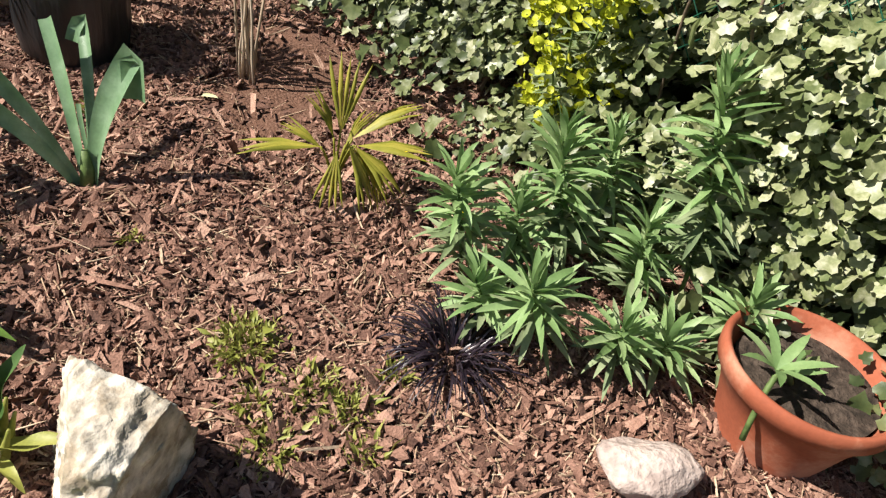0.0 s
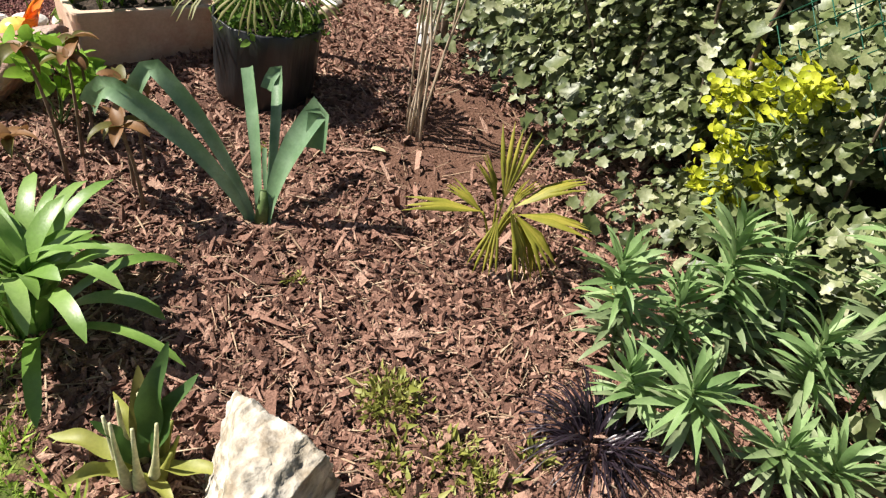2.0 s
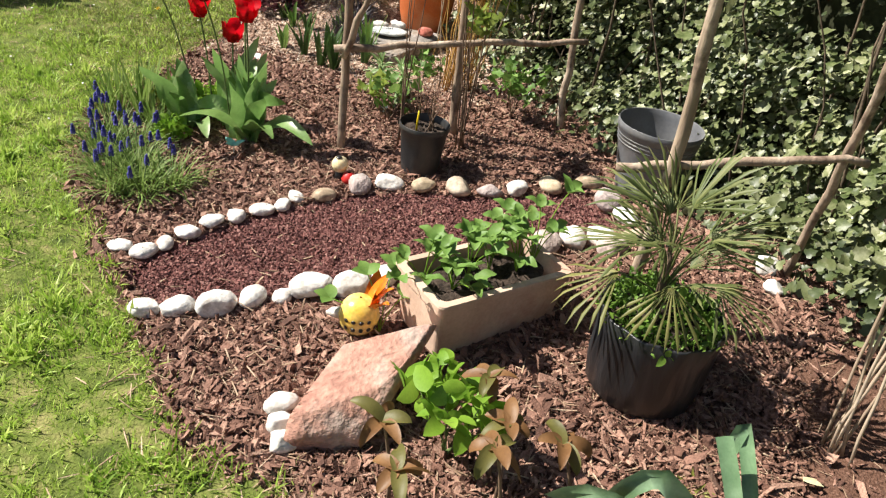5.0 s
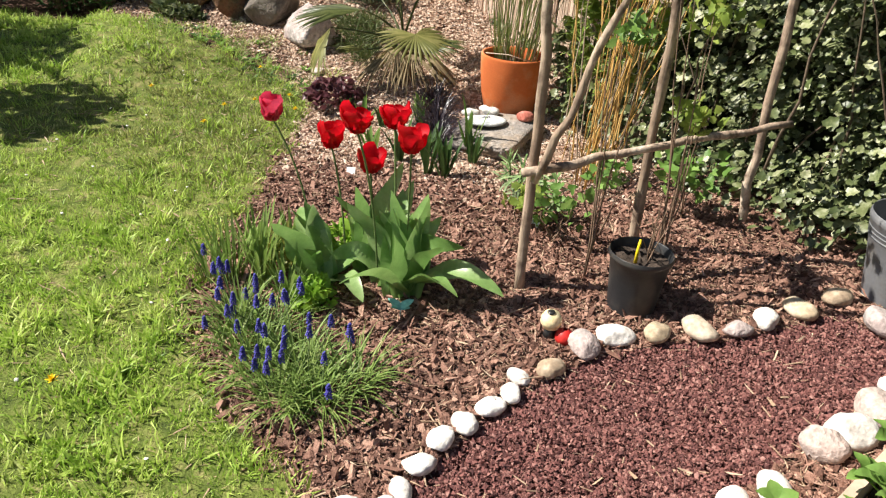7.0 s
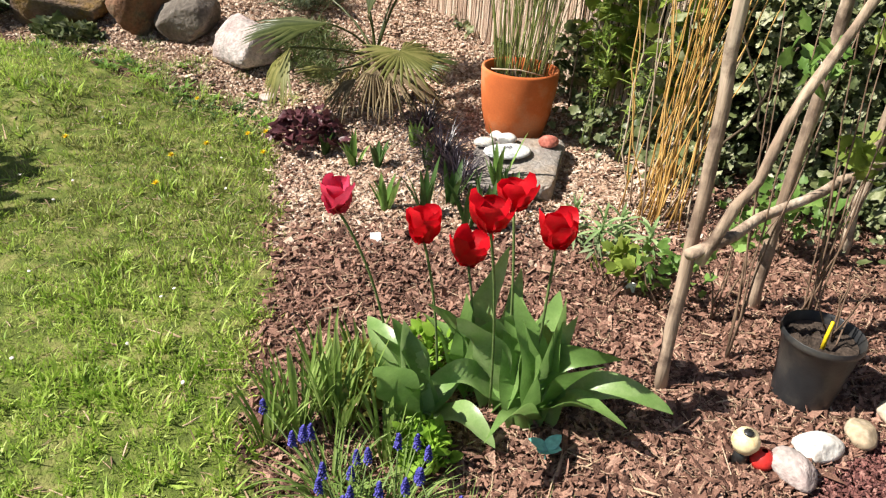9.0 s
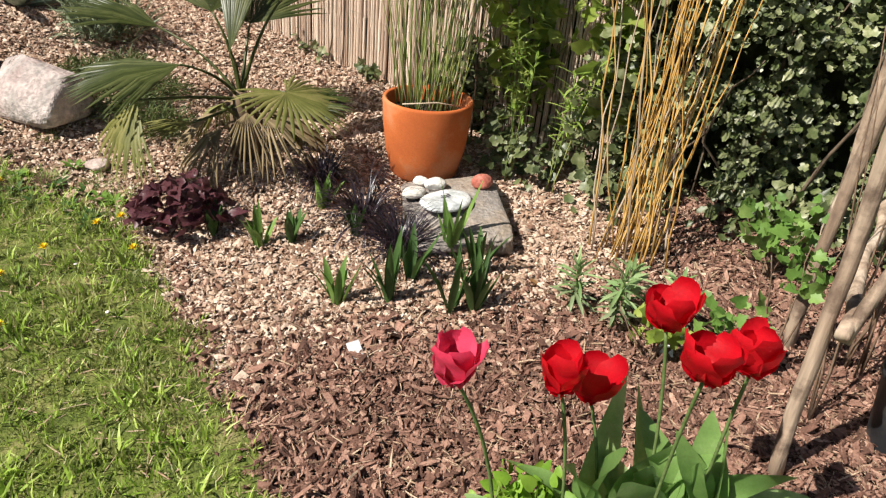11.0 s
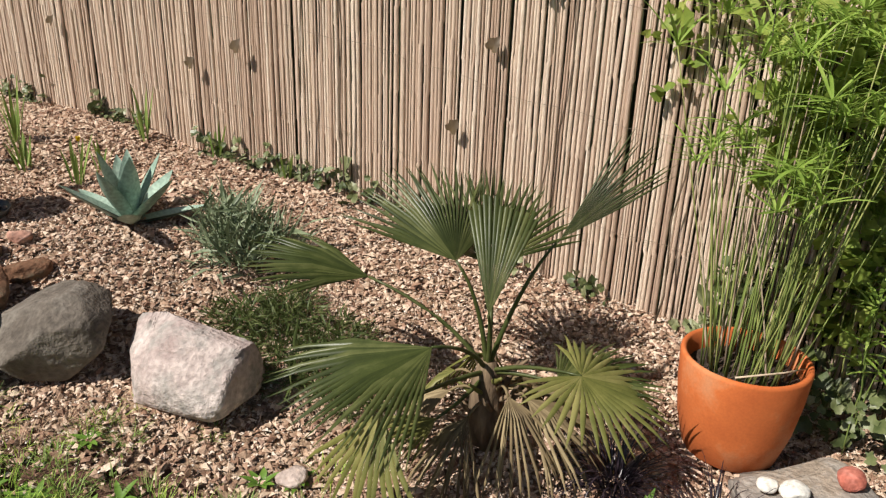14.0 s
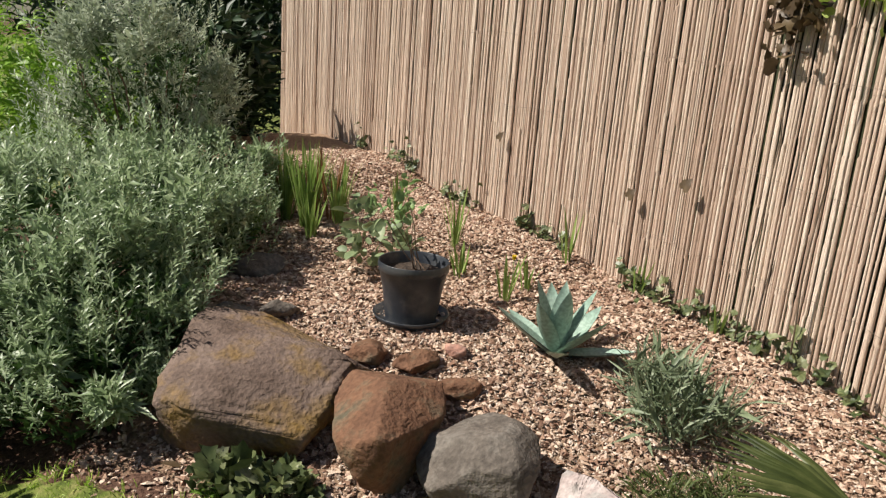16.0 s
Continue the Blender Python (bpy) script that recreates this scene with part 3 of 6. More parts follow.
# ---- boundary: bamboo fence, ivy hedge, wire ----
def along(x):
    return float(np.interp(x, [p[0] for p in BOUNDARY], [p[1] for p in BOUNDARY]))


def build_fence():
    fence = thing("bamboo_fence", (-5.5, along(-5.5), gz(-5.5, along(-5.5))), "upright pale split-bamboo cane screen tied with wire", "fence", kind="structure")
    fence.matrix_basis = Matrix.Identity(4)
    meshes = []
    for k in range(7):
        rg = np.random.default_rng(40 + k)
        pts, rad, z = [], [], -0.06
        while z < 2.05:
            gap = rg.uniform(0.22, 0.36)
            for dz, f in ((0, 1.0), (gap - 0.02, 0.97), (gap - 0.008, 1.09)):
                pts.append((rg.normal(0, 0.0015), rg.normal(0, 0.0015), z + dz))
                rad.append(0.5 * f)
            z += gap
        v, f = tube([(0, 0, p[2]) for p in pts], rad, 7)
        v = [(a + pts[i // 7][0] * 70, b + pts[i // 7][1] * 70, c) for i, (a, b, c) in enumerate(v)]
        meshes.append(to_mesh("cane", (v, f), CANE))
    (x0, y0), (x1, y1) = BOUNDARY[0], BOUNDARY[1]
    length = math.hypot(x1 - x0, y1 - y0)
    nx, ny = (y0 - y1) / length, (x1 - x0) / length
    if nx > 0:
        nx, ny = -nx, -ny
    rg = np.random.default_rng(5)
    s = 0.55
    while s < length:
        d = float(rg.uniform(0.009, 0.0215))
        t = (s + d / 2) / length
        off = float(rg.normal(0, 0.004))
        x, y = x0 + (x1 - x0) * t + nx * off, y0 + (y1 - y0) * t + ny * off
        ob = new("cane", meshes[int(rg.integers(7))])
        ob.parent = fence
        lean = rg.normal(0, 0.13, 2)
        ob.matrix_basis = pose(x, y, gz(x, y) + rg.uniform(-0.02, 0.03), lean[0], lean[1], rg.uniform(0, 360)) @ Matrix.Diagonal((d, d, 1, 1))
        s += d + float(rg.uniform(0.0002, 0.0034)) + (rg.uniform(0.003, 0.006) if rg.random() < 0.06 else 0.0)
    for h in (0.3, 0.72, 1.15, 1.6):
        pts = []
        for i in range(90):
            t = 0.06 + 0.94 * i / 89
            x, y = x0 + (x1 - x0) * t, y0 + (y1 - y0) * t
            e = 0.021 + 0.003 * math.sin(i * 2.1)
            pts.append((x + nx * e, y + ny * e, gz(x, y) + h + 0.008 * math.sin(i * 1.3)))
        part("tie_wire", tube(pts, 0.0009, 4), WIRE, fence, "thin rusty tie wire")
    return (x0, y0, x1, y1, nx, ny, length)


FX0, FY0, FX1, FY1, FNX, FNY, FLEN = build_fence()

# added sheet right behind the canes, dark so that their gaps read as shade
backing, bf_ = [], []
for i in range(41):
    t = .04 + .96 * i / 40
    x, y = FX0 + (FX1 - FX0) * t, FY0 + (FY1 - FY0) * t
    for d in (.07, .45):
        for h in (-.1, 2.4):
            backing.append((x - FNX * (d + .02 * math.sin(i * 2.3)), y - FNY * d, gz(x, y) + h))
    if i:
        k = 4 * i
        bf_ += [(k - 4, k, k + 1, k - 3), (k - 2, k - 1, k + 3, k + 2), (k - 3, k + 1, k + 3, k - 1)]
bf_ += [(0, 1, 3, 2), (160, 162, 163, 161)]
GAP_SHADE = solo("neighbour_hedge", (backing, bf_), SHADE_CORE, (0, 0, 0), "added dark sheet behind the canes, standing for shade in the gaps", "hedge", kind="structure")

IVY_LEAF = [(0, 0), (.27, -.12), (.50, .10), (.38, .34), (.43, .58), (.22, .68), (0, 1.0)]


def ivy_protos(count=6):
    out = []
    for k in range(count):
        rg = np.random.default_rng(60 + k)
        ring = IVY_LEAF + [(-x, y) for x, y in IVY_LEAF[-2:0:-1]]
        v = [(0, 0.34, 0.0)] + [(x + rg.normal(0, .03), y + rg.normal(0, .03), 0.30 * abs(x) - 0.22 * y * y + rg.normal(0, .03)) for x, y in ring]
        v = np.array(v) - (0, 0.35, 0)
        f = [(0, 1 + i, 1 + (i + 1) % len(ring)) for i in range(len(ring))]
        out.append((v, f))
    return out


def leaf_turn(normal_az, n, tilt=0.9, spread=0.6):
    """Euler turns of leaves that face outwards and upwards, tips hanging."""
    rx = tilt + RNG.normal(0, spread * 0.6, n)
    ry = RNG.normal(0, spread * 0.7, n)
    rz = normal_az + RNG.normal(0, spread, n)
    return np.column_stack([rx, ry, rz])


def build_hedge():
    hedge = thing("ivy_hedge", (0, 0, 0), "dense sunlit ivy hedge grown over a wire fence", "hedge")
    # line of the hedge from behind the canes to beyond the terracotta pot
    path = [(-3.1, 5.32), *BOUNDARY[1:]]
    seg = [math.hypot(b[0] - a[0], b[1] - a[1]) for a, b in zip(path, path[1:])]
    cum = np.concatenate([[0], np.cumsum(seg)])

    def spot(s):
        return np.interp(s, cum, [p[0] for p in path]), np.interp(s, cum, [p[1] for p in path])

    # a lumpy dark sheet inside, its colour standing for shade between the leaves
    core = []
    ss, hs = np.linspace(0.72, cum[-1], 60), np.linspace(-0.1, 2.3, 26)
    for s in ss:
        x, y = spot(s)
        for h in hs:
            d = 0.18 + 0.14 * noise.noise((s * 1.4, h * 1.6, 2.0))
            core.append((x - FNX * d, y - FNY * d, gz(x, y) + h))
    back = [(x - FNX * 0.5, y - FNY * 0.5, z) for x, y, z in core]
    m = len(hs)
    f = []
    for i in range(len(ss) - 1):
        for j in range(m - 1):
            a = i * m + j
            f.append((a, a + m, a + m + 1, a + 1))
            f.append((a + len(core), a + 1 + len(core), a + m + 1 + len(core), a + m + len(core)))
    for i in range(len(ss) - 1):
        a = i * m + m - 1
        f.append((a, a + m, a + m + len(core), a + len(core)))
    part("inner_shade", (core + back, f), SHADE_CORE, hedge, "solid dark sheet for inner growth, shade put into its colour")
    az = math.atan2(FNY, FNX) + math.pi / 2

    def leaves(name, s0, s1, count, top, size, deep, material, low=0.0):
        s = RNG.uniform(s0, s1, count)
        h = low + (top - low) * RNG.random(count) ** 0.9
        x, y = spot(s)
        bulge = np.array([noise.noise((a * 1.4, b * 1.6, 2.0)) for a, b in zip(s, h)])
        hole = np.array([noise.noise((a * 4.0, b * 4.0, 9.0)) for a, b in zip(s, h)])
        d = 0.02 - 0.13 * bulge + RNG.uniform(-0.12, deep, count) + 0.06 * hole
        keep = (hole > -0.26 + 0.40 * np.clip((h - 0.5) / 0.8, 0, 1) + 0.05 * ((s > 1.6) & (s < 3.4) & (h > 0.55)) + 0.22 * (s > 3.2) * np.clip((h - .75) / .5, 0, 1) + 0.12 * ((s > 2.6) & (s < 4.3)) * np.clip((h - .35) / .4, 0, 1)) | (RNG.random(count) < 0.10)
        x, y, h, d = x[keep] + FNX * d[keep], y[keep] + FNY * d[keep], h[keep], d[keep]
        k = len(x)
        z = ground_z(x, y) + h
        sc = size * RNG.lognormal(0, 0.3, k)
        scatter(name, ivy_protos(), np.column_stack([x, y, z]), leaf_turn(az, k), sc, material, parent=hedge, smooth=True)

    leaves("ivy_leaves", 0.8, cum[-1], 52000, 2.3, 0.026, 0.17, IVY)
    leaves("ivy_leaves", 2.9, cum[-1], 13000, 0.75, 0.031, 0.22, IVY_PALE)
    leaves("ivy_leaves", 0.8, 2.7, 4500, 1.5, 0.033, 0.22, IVY_PALE)
    leaves("ivy_leaves", 4.4, cum[-1], 2600, 0.70, 0.034, 0.24, IVY_PALE)
    leaves("ivy_leaves", 0.1, cum[-1], 3600, 0.22, 0.034, 0.42, IVY)
    # added leaves jutting from the unseen upper hedge to shade the growth below
    k = 5200
    s, h = RNG.uniform(2.3, 4.5, k), RNG.uniform(1.35, 2.25, k)
    x, y = spot(s)
    d = RNG.uniform(.05, .52, k) * np.sin(np.pi * np.clip((h - 1.3) / 1.0, 0, 1)) ** .5
    scatter("ivy_leaves", ivy_protos(), np.column_stack([x + FNX * d, y + FNY * d, ground_z(x, y) + h]), leaf_turn(az, k), 0.045 * RNG.lognormal(0, 0.3, k), IVY, parent=hedge, smooth=True)
    # growth over the top and down the far side
    k = 9000
    s, q = RNG.uniform(0.72, cum[-1], k), RNG.random(k)
    x, y = spot(s)
    d, h = np.where(q < .4, -.18 - q * 1.3, -.72), np.where(q < .4, 2.31, 2.3 * RNG.random(k))
    scatter("ivy_leaves", ivy_protos(), np.column_stack([x + FNX * d, y + FNY * d, ground_z(x, y) + h + RNG.uniform(0, .05, k)]), leaf_turn(az + np.where(q < .4, 0, math.pi), k), 0.06 * RNG.lognormal(0, 0.3, k), IVY, parent=hedge, smooth=True)
    for i in range(60):
        s = RNG.uniform(0.8, cum[-1])
        x, y = spot(s)
        d = RNG.uniform(0, 0.12)
        a = (x + FNX * d, y + FNY * d, gz(x, y))
        b = (x + FNX * RNG.uniform(0, .2) + RNG.normal(0, .25), y + FNY * RNG.uniform(0, .2) + RNG.normal(0, .2), a[2] + RNG.uniform(0.7, 1.9))
        part("stem", branch(a, b, RNG.uniform(.004, .009), 0.003, 0.02, 9, 5, i), IVY_STEM, hedge)
    return spot, cum, az


HEDGE_SPOT, HEDGE_CUM, HEDGE_AZ = build_hedge()
# leaves added over the top and back of the dark sheet behind the canes
k = 9000
t, q = RNG.uniform(.04, 1, k), RNG.random(k)
x, y = FX0 + (FX1 - FX0) * t, FY0 + (FY1 - FY0) * t
d, h = np.where(q < .45, -.08 - q * .8, -.46), np.where(q < .45, 2.41, 2.4 * RNG.random(k))
scatter("hedge_leaves", ivy_protos(), np.column_stack([x + FNX * d, y + FNY * d, ground_z(x, y) + h + RNG.uniform(0, .06, k)]), leaf_turn(HEDGE_AZ + np.where(q < .45, 0, math.pi), k), .06 * RNG.lognormal(0, .3, k), IVY, parent=GAP_SHADE, smooth=True)


def build_wire():
    """Green chain link in front of the shaded upper hedge near the pot."""
    net = thing("wire_fence", (0, 0, 0), "green plastic-coated chain link wire netting", "fence", kind="structure")
    s0, s1, step = HEDGE_CUM[-1] - 2.3, HEDGE_CUM[-1] - 0.2, 0.075
    up, down = [], []
    for k in range(int((s1 - s0 + 1.4) / step)):
        for sign, out in ((1, up), (-1, down)):
            pts = []
            for i in range(12):
                s, h = s0 - 0.7 + k * step + sign * (i / 11 - 0.5) * 1.4, 0.5 + 1.4 * i / 11
                if s0 < s < s1:
                    x, y = HEDGE_SPOT(s)
                    pts.append((x + FNX * (0.19 + 0.003 * sign), y + FNY * (0.19 + 0.003 * sign), gz(x, y) + h))
            if len(pts) > 1:
                out.append(tube(pts, 0.0016, 4))
    part("wires", merge(up), GREEN_WIRE, net)
    part("wires", merge(down), GREEN_WIRE, net)


build_wire()


# ---- stones ----
def stone(name, x, y, size, seed, material, label, rz=0, sink=0.02, level=4, cuts=9, lump=0.16, grain=0.025, group="", category="rock", tilt=(0, 0), box=1.0, deep=(0.58, 0.85)):
    ob = solo(name, rock_piece(size, seed, level, cuts, lump, grain, 0.0, box, deep), material, (0, 0, 0), label, category, group)
    ob.matrix_basis = pose(x, y, gz(x, y) - sink, tilt[0], tilt[1], rz)
    return ob


stone("rock", -.455, .66, (.27, .25, .31), 17, WHITE_ROCK, "rough white weathered limestone rock on bark mulch", 75, 0.04, 6, 12, 0.05, 0.055, box=.7, deep=(.48, .7))
stone("rock", .48, .915, (.21, .16, .12), 12, PALE_ROCK, "cream rounded stone beside terracotta pot", 15, 0.03)
stone("rock", -1.90, 1.58, (.25, .50, .20), 19, PINK_ROCK, "flat pink sandstone rock with broken edge", -6, 0.03, 5, 9, 0.02, 0.02, tilt=(8, -16), box=.5, deep=(.4, .62))
for x, y, a, b, c in ((-2.10, 1.45, .10, .07, .06), (-2.06, 1.39, .075, .06, .06), (-2.01, 1.345, .08, .06, .06)):
    stone("pebble", x, y, (a, b, c), int(abs(x * 1000)), WHITE_PEBBLE, "white knobbly pebble beside pink rock", 40, 0.008, 3, 4, group="white pebbles by the pink rock", category="pebble")

ROW_A = [(-3.09, 1.83, .07), (-3.0, 1.85, .075), (-2.98, 1.935, .065), (-2.965, 2.034, .075), (-2.944, 2.14, .08), (-2.90, 2.23, .075), (-2.848, 2.32, .075), (-2.81, 2.40, .07),
         (-2.806, 2.49, .065), (-2.722, 2.564, .08), (-2.64, 2.715, .11), (-2.545, 2.81, .10), (-2.417, 2.879, .09), (-2.282, 2.95, .11), (-2.154, 3.009, .09),
         (-2.061, 3.103, .095), (-1.941, 3.209, .10), (-1.805, 3.344, .10), (-1.676, 3.203, .13), (-1.568, 3.098, .10)]
ROW_B = [(-2.745, 1.60, .08), (-2.66, 1.66, .09), (-2.56, 1.72, .11), (-2.49, 1.815, .09), (-2.415, 1.873, .07), (-2.345, 1.935, .12), (-2.25, 2.03, .11), (-2.18, 2.137, .09), (-2.08, 2.22, .10)]
for i, (x, y, s) in enumerate(ROW_A):
    stone("edging_pebble", x, y, (s * 1.34, s * .95, s * .64), 200 + i, WHITE_PEBBLE if i < 9 else (PEBBLE, PEBBLE, PINK_GREY, WHITE_PEBBLE)[i % 4], "rounded pale pebble in a row edging red grit", 20 + 13 * (i * 37 % 11), 0.012, 3, 3, 0.10, 0.012, "pebbles edging the lava bed", "pebble")
for i, (x, y, s) in enumerate(ROW_B):
    stone("edging_pebble", x, y, (s * 1.25, s * .92, s * .75), 240 + i, WHITE_PEBBLE, "white rounded pebble in a row edging red grit", 30 + 11 * (i * 29 % 9), 0.012, 3, 3, 0.10, 0.02, "pebbles edging the lava bed", "pebble")
for i, (x, y, a, b, c, m) in enumerate(((-1.94, 2.44, .14, .10, .09, PALE_ROCK), (-1.86, 2.53, .17, .12, .10, WHITE_PEBBLE), (-1.78, 2.66, .16, .12, .10, PALE_ROCK), (-1.70, 2.77, .14, .11, .09, WHITE_PEBBLE),
                                        (-1.60, 2.85, .15, .10, .08, WHITE_PEBBLE), (-1.54, 2.76, .13, .10, .08, PALE_ROCK), (-1.50, 2.90, .12, .09, .07, PEBBLE),
                                        (-1.01, 2.86, .10, .09, .08, WHITE_PEBBLE), (-.97, 2.73, .08, .06, .06, WHITE_PEBBLE))):
    stone("edging_stone", x, y, (a, b, c), 270 + i, m, "pale stone edging the planting beside the trough" if i < 7 else "small white stone on bark mulch", 40 * i, 0.015, 3, 5, group="pale stones by the trough", category="stone")

stone("rock", -3.44, 4.45, (.42, .57, .12), 21, SLAB, "flat grey stone slab with pebbles lying on it", -8, 0.035, 5, 6, 0.05, 0.035, box=.28, deep=(.85, 1.1), tilt=(4, 0))
stone("rock", -5.17, 5.50, (.50, .30, .26), 42, PINK_GREY, "pale pinkish angular rock on chippings", -38, 0.03, 5, 9, 0.02, 0.024, box=.35, deep=(.6, .82))
stone("rock", -5.59, 5.72, (.43, .38, .31), 53, GREY_ROCK, "grey-brown smooth boulder beside lawn", -15, 0.05, 5, 11, 0.06, 0.025, box=.85, deep=(.66, .9))
stone("rock", -5.93, 5.80, (.40, .50, .35), 24, BROWN_ROCK, "rounded red-brown sandstone boulder", 15, 0.07, 5, 11, 0.04, 0.028, box=.75, deep=(.52, .76))
stone("rock", -6.45, 6.0, (.76, .62, .26), 25, FLAT_ROCK, "large flat mossy brown sandstone boulder", 6, 0.05, 5, 12, 0.03, 0.035, tilt=(22, 3), box=.32, deep=(.6, .85))
stone("rock", -6.14, 6.20, (.17, .14, .10), 26, BROWN_ROCK, "small orange-brown stone beside plastic pot", 10, 0.03, 4)
stone("rock", -5.93, 6.19, (.19, .14, .10), 27, BROWN_ROCK, "small red-brown stone on chippings", 60, 0.03, 4)
stone("rock", -5.74, 6.10, (.17, .10, .08), 28, BROWN_ROCK, "small mossy brown stone on chippings", 15, 0.03, 4)
stone("rock", -5.80, 6.30, (.09, .08, .07), 29, PINK_ROCK, "small pink-grey stone on chippings", 15, 0.02, 3)
stone("rock", -6.80, 6.30, (.22, .16, .12), 30, GREY_ROCK, "grey stone under the grey shrub", 15, 0.03, 4)
stone("rock", -6.62, 6.40, (.20, .12, .11), 31, GREY_ROCK, "dark stone beside the grey shrub", 35, 0.03, 4)
stone("rock", -4.86, 5.07, (.10, .08, .05), 32, PALE_ROCK, "small pale stone at the lawn edge", 15, 0.01, 3)
stone("rock", -6.95, 6.9, (.3, .2, .12), 33, GREY_ROCK, "grey stone half hidden under shrub", 15, 0.03, 4)

PAINTED = surface("painted_grey_pebble", [(0.36, 0.38, 0.38), (0.48, 0.50, 0.50), (0.66, 0.67, 0.66)], 14, 0.5, 0.1, 80, stain=(0.75, 0.75, 0.73), stain_scale=12)
GLAZE_DARK = surface("dark_paint", [(0.05, 0.05, 0.06), (0.09, 0.09, 0.10)], 20, 0.6, 0.05, 60)
SLAB_TOP = gz(-3.40, 4.47) + 0.085
for x, y, a, b, c, m, lab in ((-3.487, 4.42, .235, .18, .035, PAINTED, "smooth grey painted pebble on stone slab"), (-3.50, 4.56, .10, .08, .05, WHITE_PEBBLE, "white pebble on stone slab"),
                              (-3.55, 4.61, .07, .06, .04, WHITE_PEBBLE, "small white pebble on stone slab"), (-3.60, 4.50, .11, .08, .04, WHITE_PEBBLE, "flat white pebble on stone slab"),
                              (-3.30, 4.56, .10, .08, .06, RED_STONE, "red-brown brick-coloured pebble on stone slab")):
    p = stone("pebble", x, y, (a, b, c), int(abs(x) * 997), m, lab, 30, 0, 3, 2, 0.08, 0.01, "pebbles on the slab", "pebble")
    p.location.z = SLAB_TOP
    if m is PAINTED:
        for k in range(4):
            mark = part("mark", moved(chip_protos(1, .3, 50 + k)[0], Matrix.Translation((.012 * k - .02, .008 * (k % 2), .0345)) @ Matrix.Diagonal((.008, .02, .006, 1))), GLAZE_DARK, p, "dark painted mark", smooth=False)


# ---- pots ----
def pot_parts(ob, h, rb, rt, wall, lip, lip_h, material, soil_depth=0.03, soil=SOIL, seed=1, foot=0.0):
    prof = [(rb * 0.2, 0), (rb, 0), (rb + foot, 0.008), (rb + (rt - rb) * .5, h * .5), (rt, h - lip_h - .004), (rt + lip, h - lip_h), (rt + lip + .002, h - lip_h * .4), (rt + lip - .002, h - .002), (rt + lip - wall * .5, h),
            (rt + lip - wall, h - .004), (rt - wall, h - lip_h), (rt - wall - (rt - rb) * soil_depth / h, h - soil_depth - .012)]
    part("body", lathe(prof, 48), material, ob)
    part("soil", disc(rt - wall - 0.002 - (rt - rb) * soil_depth / h, h - soil_depth, 0.006, seed=seed), soil, ob, "dry crumbly potting soil")


pot = thing("plant_pot", (.765, 1.115, gz(.765, 1.115) - .01), "large terracotta pot of dry soil with sprouting stem", "pot")
pot_parts(pot, .21, .12, .172, .015, .009, .04, RED_CLAY, .04)
pot = thing("plant_pot", (-3.475, 4.88, gz(-3.475, 4.88) - .015), "orange terracotta pot planted with tall green reeds", "pot")
part("body", lathe([(.03, 0), (.13, 0), (.148, .015), (.175, .12), (.190, .24), (.196, .335), (.194, .345), (.186, .348), (.178, .343), (.172, .30), (.165, .26)], 56), TERRACOTTA, pot)
part("soil", disc(.168, .285, .006), SOIL, pot, "dark damp potting soil")
pot = thing("plant_pot", (-2.525, 3.05, gz(-2.525, 3.05) - .01), "black plastic nursery pot holding bare twigs", "pot")
pot_parts(pot, .235, .085, .108, .004, .006, .022, BLACK_PLASTIC, .03, seed=3)
pot = thing("plant_pot", (-1.58, 3.46, gz(-1.58, 3.46) - .01), "large grey plastic tub half filled with soil", "pot")
pot_parts(pot, .34, .125, .185, .005, .004, .03, GREY_PLASTIC, .20, seed=4)
for z in (.245, .262, .279):
    r = .125 + .06 * z / .31
    rv, rf = lathe([(r - .003, z), (r + .003, z + .003), (r + .003, z + .007), (r - .002, z + .010)], 48)
    part("ring", (rv, rf[:-1]), GREY_PLASTIC, pot)
pot = thing("plant_pot", (-6.06, 6.57, gz(-6.06, 6.57) - .005), "blue-black plastic pot standing in a round saucer", "pot")
pot_parts(pot, .27, .115, .15, .005, .007, .04, BLUE_BLACK, .05, seed=5)
part("saucer", lathe([(.05, .002), (.155, .002), (.172, .03), (.168, .031), (.152, .008), (.10, .006)], 48), BLUE_BLACK, pot, "round black plastic saucer")

# growing bag
bag = thing("grow_bag", (-1.275, 2.04, gz(-1.275, 2.04) - .01), "wrinkled black polythene growing bag planted with palm", "grow bag")
bv, bf = lathe([(.02, 0), (.14, 0), (.155, .02), (.166, .10), (.166, .2), (.174, .27), (.170, .275), (.162, .26), (.158, .22)], 96)
bv = [(x * (1 + .022 * math.sin(11 * math.atan2(y, x) + 5 * z) * (0.3 + z * 3) + .012 * math.sin(29 * math.atan2(y, x))), y * (1 + .022 * math.sin(11 * math.atan2(y, x) + 5 * z) * (0.3 + z * 3)), z) for x, y, z in bv]
part("body", (bv, bf), BAG, bag)
part("soil", disc(.158, .245, .01), SOIL, bag, "dark soil")

# trough
TROUGH = thing("planter_trough", (-1.815, 2.09, gz(-1.815, 2.09) - .005), "long cream terracotta trough planted with strawberries", "planter", rz=59)


